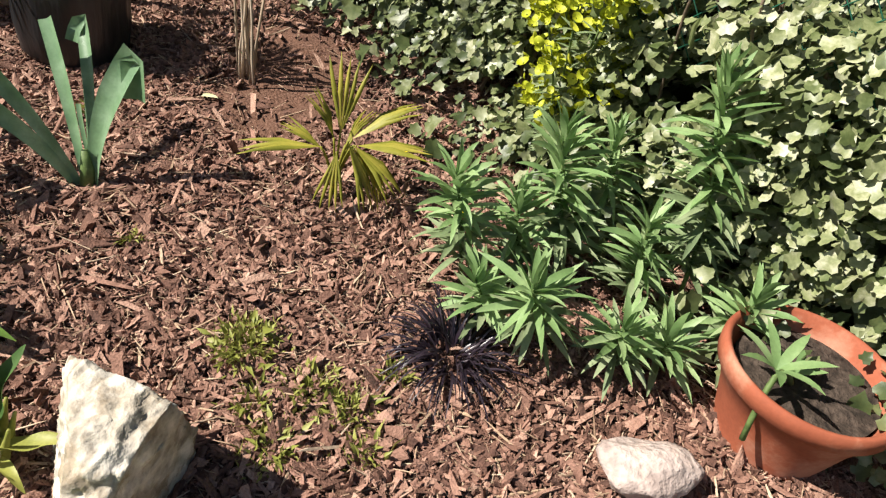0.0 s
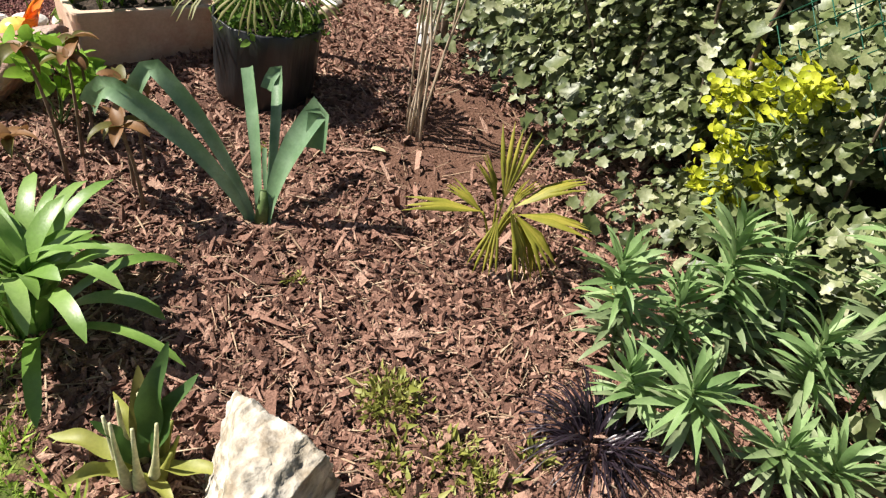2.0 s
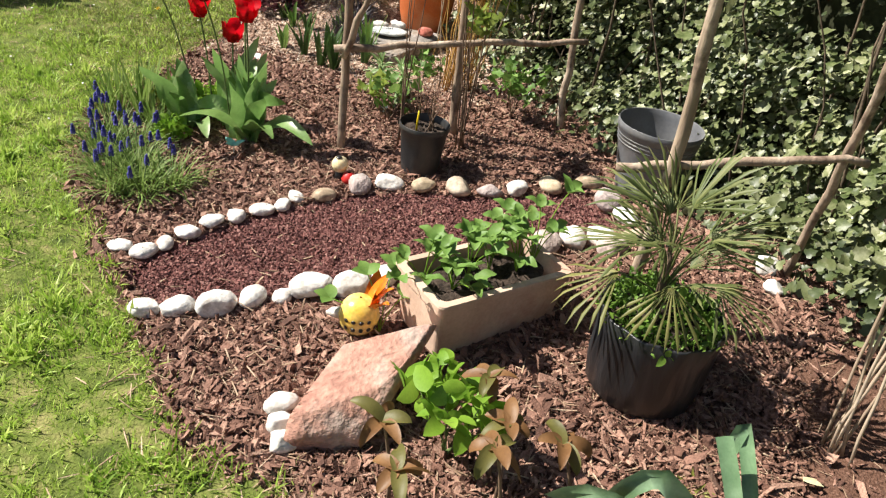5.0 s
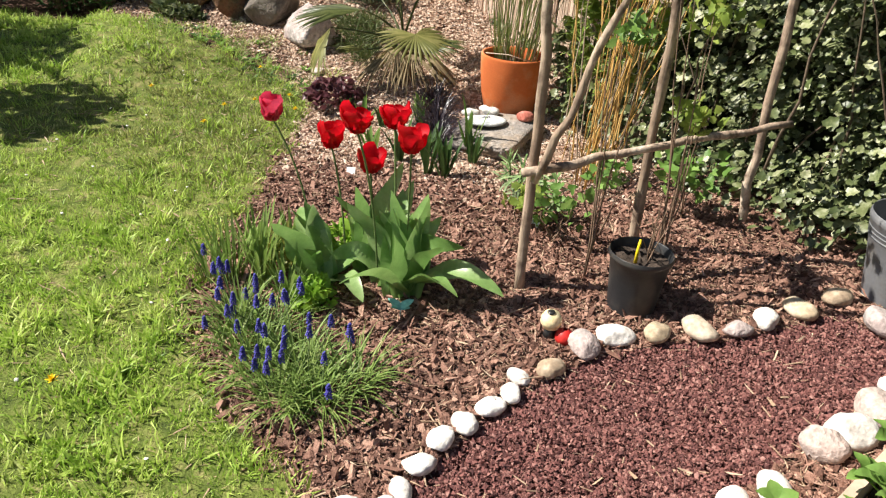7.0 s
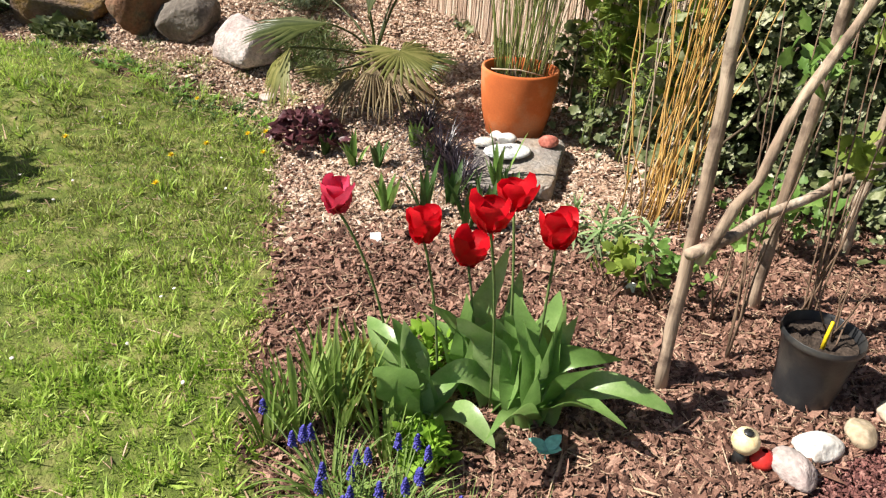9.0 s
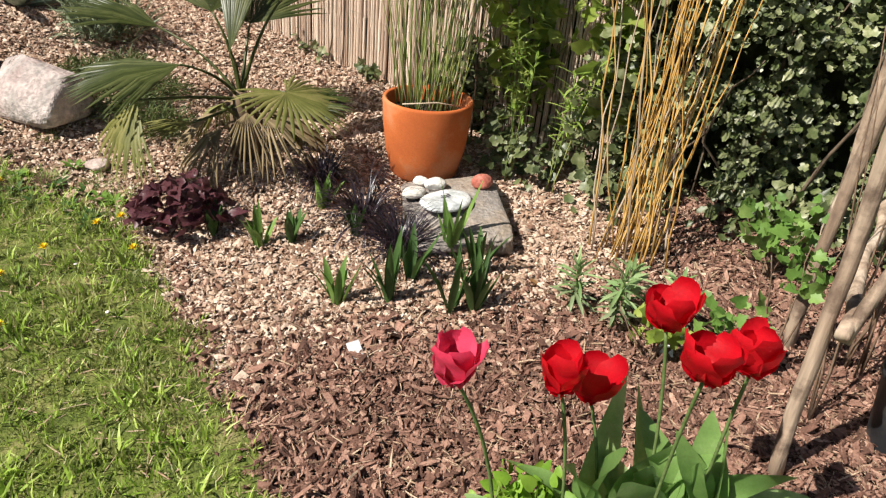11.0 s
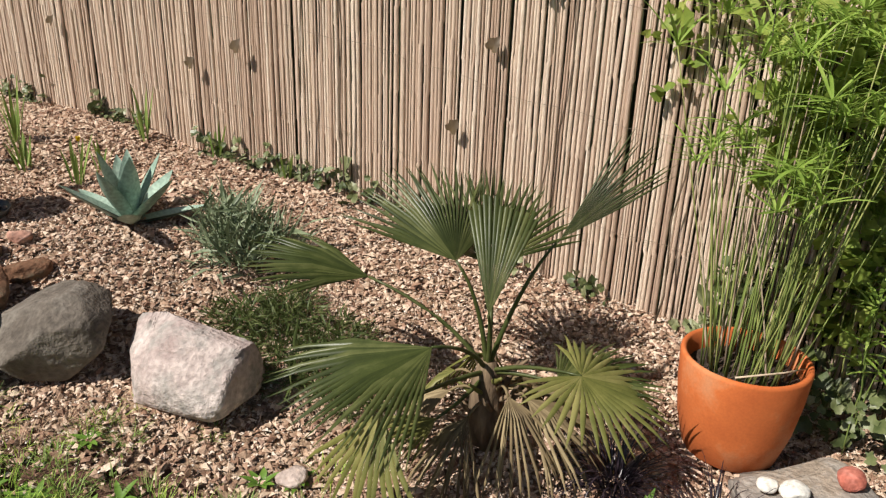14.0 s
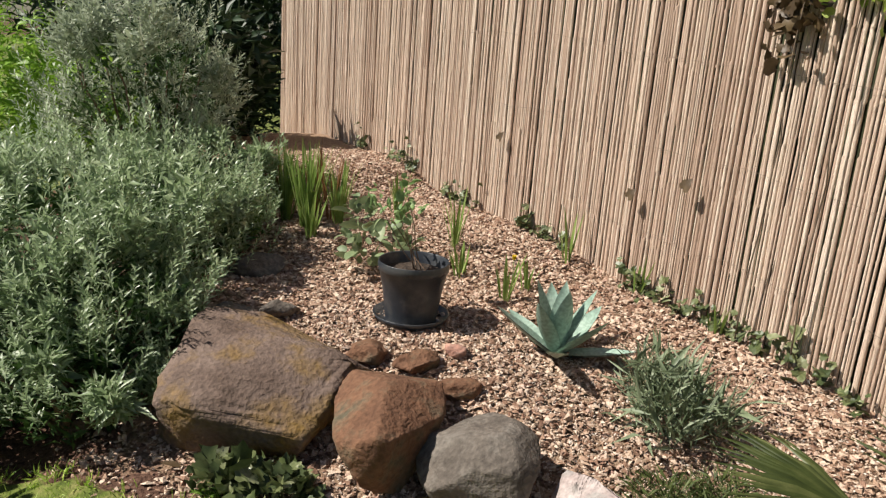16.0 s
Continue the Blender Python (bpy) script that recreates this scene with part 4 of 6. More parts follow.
def trough_body(L=.50, W=.265, H=.205, t=.022):
    def ring(l, w, z):
        r, out = .02, []
        for cx, cy, a0 in ((l / 2 - r, w / 2 - r, 0), (-l / 2 + r, w / 2 - r, 90), (-l / 2 + r, -w / 2 + r, 180), (l / 2 - r, -w / 2 + r, 270)):
            for k in range(5):
                a = radians(a0 + 22.5 * k)
                out.append((cx + r * math.cos(a), cy + r * math.sin(a), z))
        return out
    rows = [ring(L * .9, W * .86, 0), ring(L * .965, W * .95, H - .035), ring(L, W, H - .032), ring(L + .004, W + .004, H - .006), ring(L, W, H), ring(L - 2 * t, W - 2 * t, H), ring(L - 2 * t - .004, W - 2 * t - .004, H - .06)]
    vs, fs = sum(rows, []), []
    k = len(rows[0])
    for j in range(len(rows) - 1):
        for i in range(k):
            fs.append((j * k + i, j * k + (i + 1) % k, (j + 1) * k + (i + 1) % k, (j + 1) * k + i))
    fs.append(tuple(range(k))[::-1])
    return vs, fs


part("body", trough_body(), TROUGH_FACE, TROUGH, smooth=False)
sv, sf = disc(.5, .16, .01, 32, 8)
part("soil", ([(x * .46, y * .215, z) for x, y, z in sv], sf), SOIL, TROUGH, "dark soil with pebbles")


# ---- branch trellises ----
def stick(name, parent, a, b, r0, r1, seed, wob=.006, label=""):
    return part(name, branch(a, b, r0, r1, wob, 12, 9, seed), WOOD, parent, label)


tr = thing("branch_trellis", (0, 0, 0), "rustic trellis of bleached crooked branches", "trellis", "branch trellises")
A0, B0, C0 = (-2.935, 3.02, gz(-2.935, 3.02) - .05), (-2.56, 3.49, gz(-2.56, 3.49) - .05), (-2.14, 3.93, gz(-2.14, 3.93) - .05)
stick("post", tr, A0, (-2.96, 3.03, 1.75), .021, .016, 1)
stick("post", tr, B0, (-2.60, 3.40, 1.75), .021, .017, 2)
stick("post", tr, C0, (-2.23, 3.87, 1.7), .021, .016, 3)
stick("rail", tr, (-2.965, 2.97, .70), (-2.07, 3.80, .80), .017, .014, 4, .008)
stick("fork", tr, (-2.925, 3.0, .68), (-2.645, 2.98, 1.65), .015, .012, 5, .008)
tr = thing("branch_trellis", (0, 0, 0), "rustic trellis of bleached crooked branches", "trellis", "branch trellises")
stick("post", tr, (-1.41, 2.36, gz(-1.41, 2.36) - .05), (-1.42, 2.22, 1.75), .019, .016, 6)
stick("post", tr, (-.935, 2.90, gz(-.935, 2.90) - .05), (-.97, 2.46, 1.45), .016, .013, 7)
stick("rail", tr, (-1.53, 2.26, .90), (-.90, 2.57, 1.0), .015, .012, 8)


# ---- plant materials ----
EUPH = leafy("grey_green_lance_leaf", (0.12, 0.215, 0.07), (0.24, 0.36, 0.14), (0.44, 0.55, 0.28), trans=0.35)
EUPH_LOW = leafy("old_grey_green_leaf", (0.12, 0.17, 0.08), (0.22, 0.28, 0.14), (0.36, 0.40, 0.24), trans=0.25)
LIME = leafy("lime_yellow_bract", (0.34, 0.40, 0.025), (0.50, 0.53, 0.035), (0.64, 0.62, 0.08), trans=0.35)
STEM_GREEN = surface("green_stem", [(0.08, 0.13, 0.035), (0.15, 0.20, 0.07)], 20, 0.6, 0.1, 100)
STEM_BROWN = surface("brown_stem", [(0.13, 0.08, 0.05), (0.24, 0.16, 0.11)], 20, 0.8, 0.2, 100)
MONDO = leafy("black_grass_blade", (0.008, 0.006, 0.010), (0.022, 0.014, 0.022), (0.05, 0.035, 0.045), trans=0.05, rough=0.35, spec=0.55)
YELLOW_PALM = leafy("yellowed_palm_leaf", (0.13, 0.15, 0.02), (0.28, 0.27, 0.035), (0.46, 0.39, 0.07), trans=0.3)
BLUE_STRAP = leafy("blue_green_strap_leaf", (0.10, 0.19, 0.09), (0.17, 0.28, 0.145), (0.27, 0.39, 0.24), trans=0.2, rand="object", weight=0.3, rough=0.36, spec=0.5)
BRIGHT_STRAP = leafy("bright_green_strap_leaf", (0.12, 0.23, 0.04), (0.19, 0.32, 0.07), (0.32, 0.44, 0.15), trans=0.3, rand="object", rough=0.38, spec=0.5)
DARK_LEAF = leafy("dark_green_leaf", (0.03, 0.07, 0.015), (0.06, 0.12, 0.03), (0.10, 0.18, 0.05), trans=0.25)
PALE_STALK = surface("pale_crisp_stalk", [(0.42, 0.40, 0.20), (0.58, 0.56, 0.36)], 20, 0.55, 0.1, 100)
MOSS = leafy("yellow_green_cushion", (0.15, 0.17, 0.03), (0.27, 0.28, 0.06), (0.40, 0.38, 0.12), trans=0.25)
BRONZE = leafy("bronze_red_leaf", (0.10, 0.048, 0.02), (0.21, 0.105, 0.042), (0.36, 0.20, 0.085), trans=0.3)
OLIVE_BRONZE = leafy("olive_bronze_leaf", (0.07, 0.065, 0.018), (0.14, 0.13, 0.035), (0.24, 0.21, 0.07), trans=0.35)
VINE = leafy("climber_leaf", (0.11, 0.17, 0.028), (0.26, 0.34, 0.06), (0.46, 0.51, 0.14), trans=0.42)
FRESH = leafy("fresh_green_leaf", (0.13, 0.26, 0.025), (0.22, 0.38, 0.04), (0.34, 0.50, 0.07), trans=0.35)
BERRY_LEAF = leafy("strawberry_leaf", (0.075, 0.155, 0.03), (0.145, 0.26, 0.053), (0.28, 0.41, 0.115), trans=0.3)
CUSHION = leafy("small_mound_leaf", (0.07, 0.14, 0.02), (0.13, 0.24, 0.035), (0.22, 0.35, 0.06), trans=0.3)
FEATHER = leafy("olive_palm_leaf", (0.06, 0.09, 0.025), (0.12, 0.145, 0.045), (0.25, 0.25, 0.10), trans=0.25)
PALM = leafy("fan_palm_leaf", (0.027, 0.038, 0.010), (0.06, 0.076, 0.02), (0.145, 0.155, 0.055), trans=0.25, rough=0.4, spec=0.45)
PALM_OLD = leafy("yellowing_fan_leaf", (0.09, 0.10, 0.025), (0.18, 0.18, 0.05), (0.30, 0.27, 0.10), trans=0.25)
MAT_LEAF = leafy("olive_mat_leaf", (0.045, 0.065, 0.018), (0.09, 0.12, 0.035), (0.17, 0.19, 0.07), trans=0.25)
PALM_DEAD = leafy("withered_fan_leaf", (0.12, 0.085, 0.045), (0.23, 0.17, 0.09), (0.38, 0.30, 0.17), trans=0.2, rough=0.7)
FIBRE = surface("palm_trunk_fibre", [(0.06, 0.04, 0.025), (0.16, 0.11, 0.07), (0.26, 0.19, 0.12)], 20, 0.95, 0.9, 60, stretch=(1, 1, 0.3))
RED_PETAL = leafy("scarlet_petal", (0.42, 0.001, 0.008), (0.62, 0.004, 0.014), (0.76, 0.012, 0.026), trans=0.45, rand="object")
PINK_PETAL = leafy("rose_pink_petal", (0.60, 0.03, 0.08), (0.68, 0.06, 0.13), (0.75, 0.16, 0.26), trans=0.3, rand="object")
TULIP_LEAF = leafy("tulip_leaf", (0.12, 0.23, 0.055), (0.23, 0.38, 0.11), (0.42, 0.54, 0.25), trans=0.42, rand="object", rough=0.34, spec=0.5)
BLUE_BELL = surface("grape_hyacinth_blue", [(0.03, 0.028, 0.17), (0.055, 0.05, 0.30), (0.13, 0.11, 0.46)], 30, 0.5, 0.1, 100, "island", 0.8)
GRASSY = leafy("narrow_bulb_leaf", (0.11, 0.18, 0.04), (0.21, 0.31, 0.07), (0.40, 0.48, 0.17), trans=0.32)
ORANGE_CANE = surface("dry_orange_reed", [(0.32, 0.17, 0.045), (0.52, 0.30, 0.085), (0.64, 0.45, 0.19)], 18, 0.55, 0.1, 90, "object", 0.7, stretch=(1, 1, 0.1))
DRY_CANE = surface("dry_grey_stem", [(0.28, 0.20, 0.14), (0.45, 0.35, 0.25), (0.58, 0.48, 0.36)], 18, 0.7, 0.2, 90, "object", 0.7, stretch=(1, 1, 0.1))
REED = surface("green_reed", [(0.12, 0.17, 0.04), (0.20, 0.25, 0.07), (0.34, 0.33, 0.12)], 18, 0.5, 0.1, 90, "object", 0.7, stretch=(1, 1, 0.15))
REED_TIP = leafy("papyrus_leaf", (0.15, 0.25, 0.04), (0.28, 0.40, 0.075), (0.46, 0.55, 0.17), trans=0.4)
PURPLE = leafy("dark_purple_leaf", (0.03, 0.010, 0.014), (0.085, 0.028, 0.036), (0.21, 0.085, 0.09), trans=0.25, rough=0.4)
AGAVE = surface("blue_grey_agave", [(0.18, 0.26, 0.205), (0.27, 0.37, 0.30), (0.40, 0.50, 0.42)], 9, 0.5, 0.1, 70, "object", 0.4)
GREY_LEAF = leafy("grey_green_needle", (0.18, 0.22, 0.13), (0.34, 0.39, 0.26), (0.58, 0.62, 0.48), trans=0.3)
SHRUB_LEAF = leafy("silvery_shrub_leaf", (0.11, 0.16, 0.065), (0.31, 0.40, 0.215), (0.60, 0.68, 0.46), trans=0.42, rough=0.38, spec=0.5)
LAVENDER = leafy("lavender_leaf", (0.08, 0.11, 0.055), (0.16, 0.20, 0.11), (0.32, 0.36, 0.24), trans=0.15)
CONIFER = leafy("dark_conifer_leaf", (0.012, 0.025, 0.01), (0.025, 0.05, 0.018), (0.05, 0.09, 0.03), trans=0.1)
YELLOW = surface("yellow_petal", [(0.72, 0.50, 0.01), (0.80, 0.60, 0.02)], 30, 0.5, 0.1, 100)
DEAD_LEAF = leafy("dead_leaf", (0.045, 0.028, 0.014), (0.085, 0.055, 0.028), (0.16, 0.11, 0.055), trans=0.15)


def tris(piece):
    v, f = piece
    return np.array([tuple(p) for p in v], float), [t for q in f for t in ([q] if len(q) == 3 else [(q[0], q[1], q[2]), (q[0], q[2], q[3])])]


def lance_proto(w=0.18, bend=0.2, fold=0.06):
    return (np.array([(0, 0, 0), (-w, .45, fold), (0, .45, 0), (w, .45, fold), (0, 1, -bend)]), [(0, 2, 1), (0, 3, 2), (1, 2, 4), (2, 3, 4)])


def path_blade(points, widths, face, fold=0.12):
    """A blade along a smooth line of points whose flat side looks towards face."""
    pts = [Vector(p) for p in points]
    face = Vector(face)
    vs, fs = [], []
    for i, p in enumerate(pts):
        d = (pts[min(i + 1, len(pts) - 1)] - pts[max(i - 1, 0)]).normalized()
        s = d.cross(face).normalized()
        nrm = s.cross(d)
        w = widths[i]
        vs += [p - s * w / 2 + nrm * fold * w, p, p + s * w / 2 + nrm * fold * w]
        if i:
            k = 3 * i
            fs += [(k - 3, k - 2, k + 1, k), (k - 2, k - 1, k + 2, k + 1)]
    return vs, fs


def bezier(a, b, c, n=9):
    a, b, c = np.array(a, float), np.array(b, float), np.array(c, float)
    return [tuple((1 - t) ** 2 * a + 2 * t * (1 - t) * b + t * t * c) for t in np.linspace(0, 1, n + 1)]


def fan_leaf(R, segs, arc, join=0.5, droop=0.15, pleat=0.02, seed=0):
    """A fan palm leaf blade: pleated fingers round a hub at the origin, pointing along x."""
    rg = np.random.default_rng(seed)
    vs, fs = [], []
    step = radians(arc) / segs
    for i in range(segs):
        a = -radians(arc) / 2 + (i + .5) * step
        r = R * (0.80 + 0.2 * math.cos(a * 0.8)) * rg.uniform(.92, 1.05)
        h = step * 0.5
        k = len(vs)
        d1 = -droop * join ** 2 * R
        tip_drop = -droop * R * rg.uniform(.7, 1.5)
        b = a + rg.normal(0, .02)
        wide = h * (.95 if join > .4 else .8)
        vs += [(0, 0, 0), (join * r * math.cos(a - wide), join * r * math.sin(a - wide), d1), (join * r * math.cos(a), join * r * math.sin(a), d1 + pleat * R), (join * r * math.cos(a + wide), join * r * math.sin(a + wide), d1),
               (.8 * r * math.cos(b - h * .4), .8 * r * math.sin(b - h * .4), tip_drop * .6), (.8 * r * math.cos(b), .8 * r * math.sin(b), tip_drop * .6 + pleat * R * .5), (.8 * r * math.cos(b + h * .4), .8 * r * math.sin(b + h * .4), tip_drop * .6),
               (r * math.cos(b), r * math.sin(b), tip_drop)]
        fs += [(k, k + 1, k + 2), (k, k + 2, k + 3), (k + 1, k + 4, k + 5, k + 2), (k + 2, k + 5, k + 6, k + 3), (k + 4, k + 7, k + 5), (k + 5, k + 7, k + 6)]
    return vs, fs


def aim(hub, to, up=(0, 0, 1)):
    """The matrix that puts a leaf's hub at a point, its length along to."""
    x = Vector(to).normalized()
    y = Vector(up).cross(x).normalized()
    z = x.cross(y)
    m = Matrix((x, y, z)).transposed().to_4x4()
    m.translation = hub
    return m


def tuft(name, x, y, count, length, width, lean, curl, material, label, category, shape="grass", r=0.03, group="", seed=0, n=6, blade="foliage"):
    """A clump of arching blades."""
    rg = np.random.default_rng(seed)
    ob = thing(name, (x, y, gz(x, y) - .008), label, category, group)
    out = []
    for _ in range(count):
        a = rg.uniform(0, 360)
        q = r * math.sqrt(rg.random())
        out.append(ribbon(length * rg.uniform(.6, 1.1), width * rg.uniform(.7, 1.2), a + rg.normal(0, 25), rg.uniform(*lean), rg.uniform(*curl), shape, .15, n, (q * math.cos(radians(a)), q * math.sin(radians(a)), 0)))
    tagged(part(blade, merge(out), material, ob), kind="stuff")
    return ob


def cloud(parent, name, centre, radii, count, protos, size, material, label="", seed=0, flat=0.7, shell=0.55, up=0.5, rugged=1.0):
    """Leaves in a lumpy ellipsoid."""
    rg = np.random.default_rng(seed)
    d = rg.normal(0, 1, (count, 3))
    d /= np.linalg.norm(d, axis=1)[:, None]
    lump = np.array([1 + rugged * (.35 * noise.noise(Vector(p) * 2.3 + Vector((seed, 0, 0))) + .2 * noise.noise(Vector(p) * 6 + Vector((seed, 5, 0)))) for p in d])
    q = (shell + (1 - shell) * rg.random(count) ** .6) * lump
    p = d * q[:, None] * np.array(radii) + np.array(centre)
    p = p[p[:, 2] > 0.0]
    d = d[:len(p)]
    k = len(p)
    rel = (p - np.array(centre)) / np.array(radii)
    az = np.arctan2(rel[:, 1], rel[:, 0]) - math.pi / 2
    rot = np.column_stack([rg.normal(up, flat, k), rg.normal(0, flat, k), az + rg.normal(0, .8, k)])
    return scatter(name, protos, p, rot, size * rg.lognormal(0, .3, k), material, label, parent=parent, smooth=True)


LANCE = [lance_proto(.13, .2), lance_proto(.17, .35), lance_proto(.10, .1)]
OVAL = [tris(ribbon(1.0, w, 90, lean, curl, "broad", .12, 5)) for w, lean, curl in ((.62, 78, 40), (.52, 70, 60), (.72, 84, 25))]
NEEDLE = [lance_proto(.045, .15, .02), lance_proto(.06, .3, .02), lance_proto(.035, -.1, .02)]
SPRIG = []
for k in range(4):
    rgs = np.random.default_rng(400 + k)
    tv, tf = [(-.012, 0, 0), (.012, 0, 0), (0, .02, 1.0)], [(0, 1, 2)]
    for j in range(20):
        a, z = j * 2.4, .08 + .9 * j / 20
        L, w, rise = rgs.uniform(.17, .27) * (1 - .45 * z), .028, rgs.uniform(.08, .2)
        c, sn = math.cos(a), math.sin(a)
        n = len(tv)
        tv += [(0, 0, z), (c * L * .5 - sn * w, sn * L * .5 + c * w, z + rise * .6), (c * L * .5 + sn * w, sn * L * .5 - c * w, z + rise * .6), (c * L, sn * L, z + rise)]
        tf += [(n, n + 1, n + 2), (n + 1, n + 3, n + 2)]
    SPRIG.append((np.array(tv, float), tf))
TREFOIL = []
for k in range(3):
    tv, tf = [], []
    for a in (-75, 0, 75):
        v, f = tris(ribbon(1.0, .78, 90 + a, 68 + 6 * k, 45, "broad", .12, 4))
        tf += [tuple(i + len(tv) for i in q) for q in f]
        tv += list(v)
    TREFOIL.append((np.array(tv), tf))


# ---- start bed ----
def spurge(base, tip, seed, leaves=80, big=1.0, group="grey-green spurge plants"):
    """An upright leafy stem with a rosette at its head."""
    rg = np.random.default_rng(seed)
    b, t = np.array([*base, gz(*base)]), np.array(tip, float)
    ob = thing("spurge_plant", tuple(b), "grey-green leafy spurge stem with whorled narrow leaves", "plant", group)
    v = t - b
    mid = v * .5 + rg.normal(0, .02, 3)
    line = bezier((0, 0, 0), mid, v, 10)
    part("stem", tube(line, [.006 - .003 * i / 10 for i in range(11)], 6), STEM_GREEN, ob)
    new_l, old_l = [], []
    leaves = int(leaves * .9)
    for i in range(leaves):
        s = .22 + .78 * (i / leaves)
        p = np.array(line[int(s * 10)]) * (1 - (s * 10) % 1) + np.array(line[min(10, int(s * 10) + 1)]) * ((s * 10) % 1)
        top = s > .8
        L = .87 * big * (rg.uniform(.07, .10) + .06 * (1 - s) / .2 if top else rg.uniform(.10, .15))
        lean = 10 + 62 * (1 - s) / .2 + rg.normal(0, 14) if top else rg.uniform(50, 108)
        (new_l if s > .55 else old_l).append(ribbon(L, .0165 * big, i * 137.5 + rg.normal(0, 18), lean + rg.normal(0, 8), rg.uniform(5, 60), "lance", .14, 6, tuple(p), rg.normal(0, .7)))
    tagged(part("leaves", merge(new_l), EUPH, ob, "fresh blue-green leaves"), kind="stuff")
    tagged(part("lower_leaves", merge(old_l), EUPH_LOW, ob, "older dull lower leaves"), kind="stuff")


spurge((.06, 1.36), (-.01, 1.30, .70), 1, 110)
spurge((.30, 1.45), (.20, 1.50, .74), 2, 120, 1.15)
spurge((.58, 1.42), (.47, 1.48, .97), 3, 150, 1.1)
spurge((.26, 1.22), (.19, 1.12, .60), 4, 75, 1.1)
spurge((.53, 1.26), (.51, 1.18, .50), 5, 60, 1.1)
spurge((.46, 1.38), (.42, 1.36, .66), 6, 90)
spurge((.40, 1.55), (.33, 1.60, .72), 7, 100)
spurge((.68, 1.30), (.66, 1.24, .62), 8, 80)
spurge((.22, 1.38), (.14, 1.42, .60), 9, 90)
spurge((.66, 1.55), (.62, 1.62, .78), 10, 100)
spurge((.80, 1.45), (.80, 1.48, .80), 11, 100)
spurge((.12, 1.26), (.08, 1.20, .52), 13, 60, .95)
spurge((.44, 1.22), (.40, 1.14, .54), 15, 60, 1.0)

# yellow-flowered spurge
ob = thing("flowering_spurge", (.22, 1.93, gz(.22, 1.93)), "tall spurge covered in lime-yellow flower bracts", "plant")
rg = np.random.default_rng(21)
BRACT = [tris((lathe([(.15, 0), (.6, .12), (1.0, .42)], 8)[0], lathe([(.15, 0), (.6, .12), (1.0, .42)], 8)[1][:-1]))]
heads, green = [], []
for i in range(20):
    tip = np.array([rg.uniform(-.12, .12), rg.uniform(-.14, .10), rg.uniform(.22, .68)])
    part("stem", tube(bezier((rg.normal(0, .02), rg.normal(0, .02), 0), tip * (.25, .25, .6), tip, 8), .0035, 5), STEM_GREEN, ob)
    for _ in range(34):
        heads.append(tip + rg.normal(0, .028, 3) - (0, 0, .04 * rg.random()))
    for k in range(24):
        s = rg.uniform(.25, .85)
        green.append(ribbon(.06, .012, rg.uniform(0, 360), rg.uniform(60, 110), 25, "lance", .1, 4, tuple(tip * s * (s, s, 1))))
k = len(heads)
scatter("flower_bract", BRACT, heads, np.column_stack([rg.normal(0, .6, k), rg.normal(0, .6, k), rg.uniform(0, 6, k)]), rg.uniform(.010, .018, k), LIME, "round cupped lime-yellow bracts", parent=ob, smooth=True)
tagged(part("leaves", merge(green), EUPH_LOW, ob), kind="stuff")

for x, y, s, L in ((.075, 1.12, 1, .17), (-3.80, 4.50, 2, .29), (-3.70, 4.25, 3, .25), (-3.93, 4.80, 4, .24)):
    tuft("black_mondo_grass", x, y, 170, L * 1.1, .0075, (5, 66), (80, 210), MONDO, "clump of arching near-black mondo grass", "grass", "grass", .05, "black mondo grass clumps", s)

# yellow palm seedling
ob = thing("palm_seedling", (-.32, 1.585, gz(-.32, 1.585)), "small yellowing fan palm seedling in bark mulch", "palm")
ACROSS, AWAY, UP = Vector((.935, .354, 0)), Vector((-.354, .935, 0)), Vector((0, 0, 1))
for i, (a, f, u, z, R) in enumerate(((-1, -.1, .08, .15, .20), (-.3, .2, 1, .17, .13), (.08, .35, 1, .18, .20), (.8, .2, .62, .17, .20), (1, -.15, .12, .16, .19), (.75, -.5, -.35, .17, .17), (.45, -.55, -.8, .18, .19), (.85, -.3, -.75, .16, .18),
                                     (-.12, -.5, -.7, .15, .15), (.4, .5, .5, .14, .13), (-.7, .3, .45, .13, .12))):
    to = (ACROSS * a + AWAY * f + UP * u).normalized()
    hub = tuple(UP * z + Vector((to.x, to.y, 0)) * .045)
    fr = part("frond", moved(fan_leaf(R, 5, 26 + 7 * (i % 3), .5, .10 + .12 * (i % 2), .06, i), aim(hub, to)), YELLOW_PALM, ob)
    part("petiole", tube(bezier((0, 0, 0), (hub[0] * .3, hub[1] * .3, hub[2] * .7), hub, 6), .003, 5), YELLOW_PALM, fr)

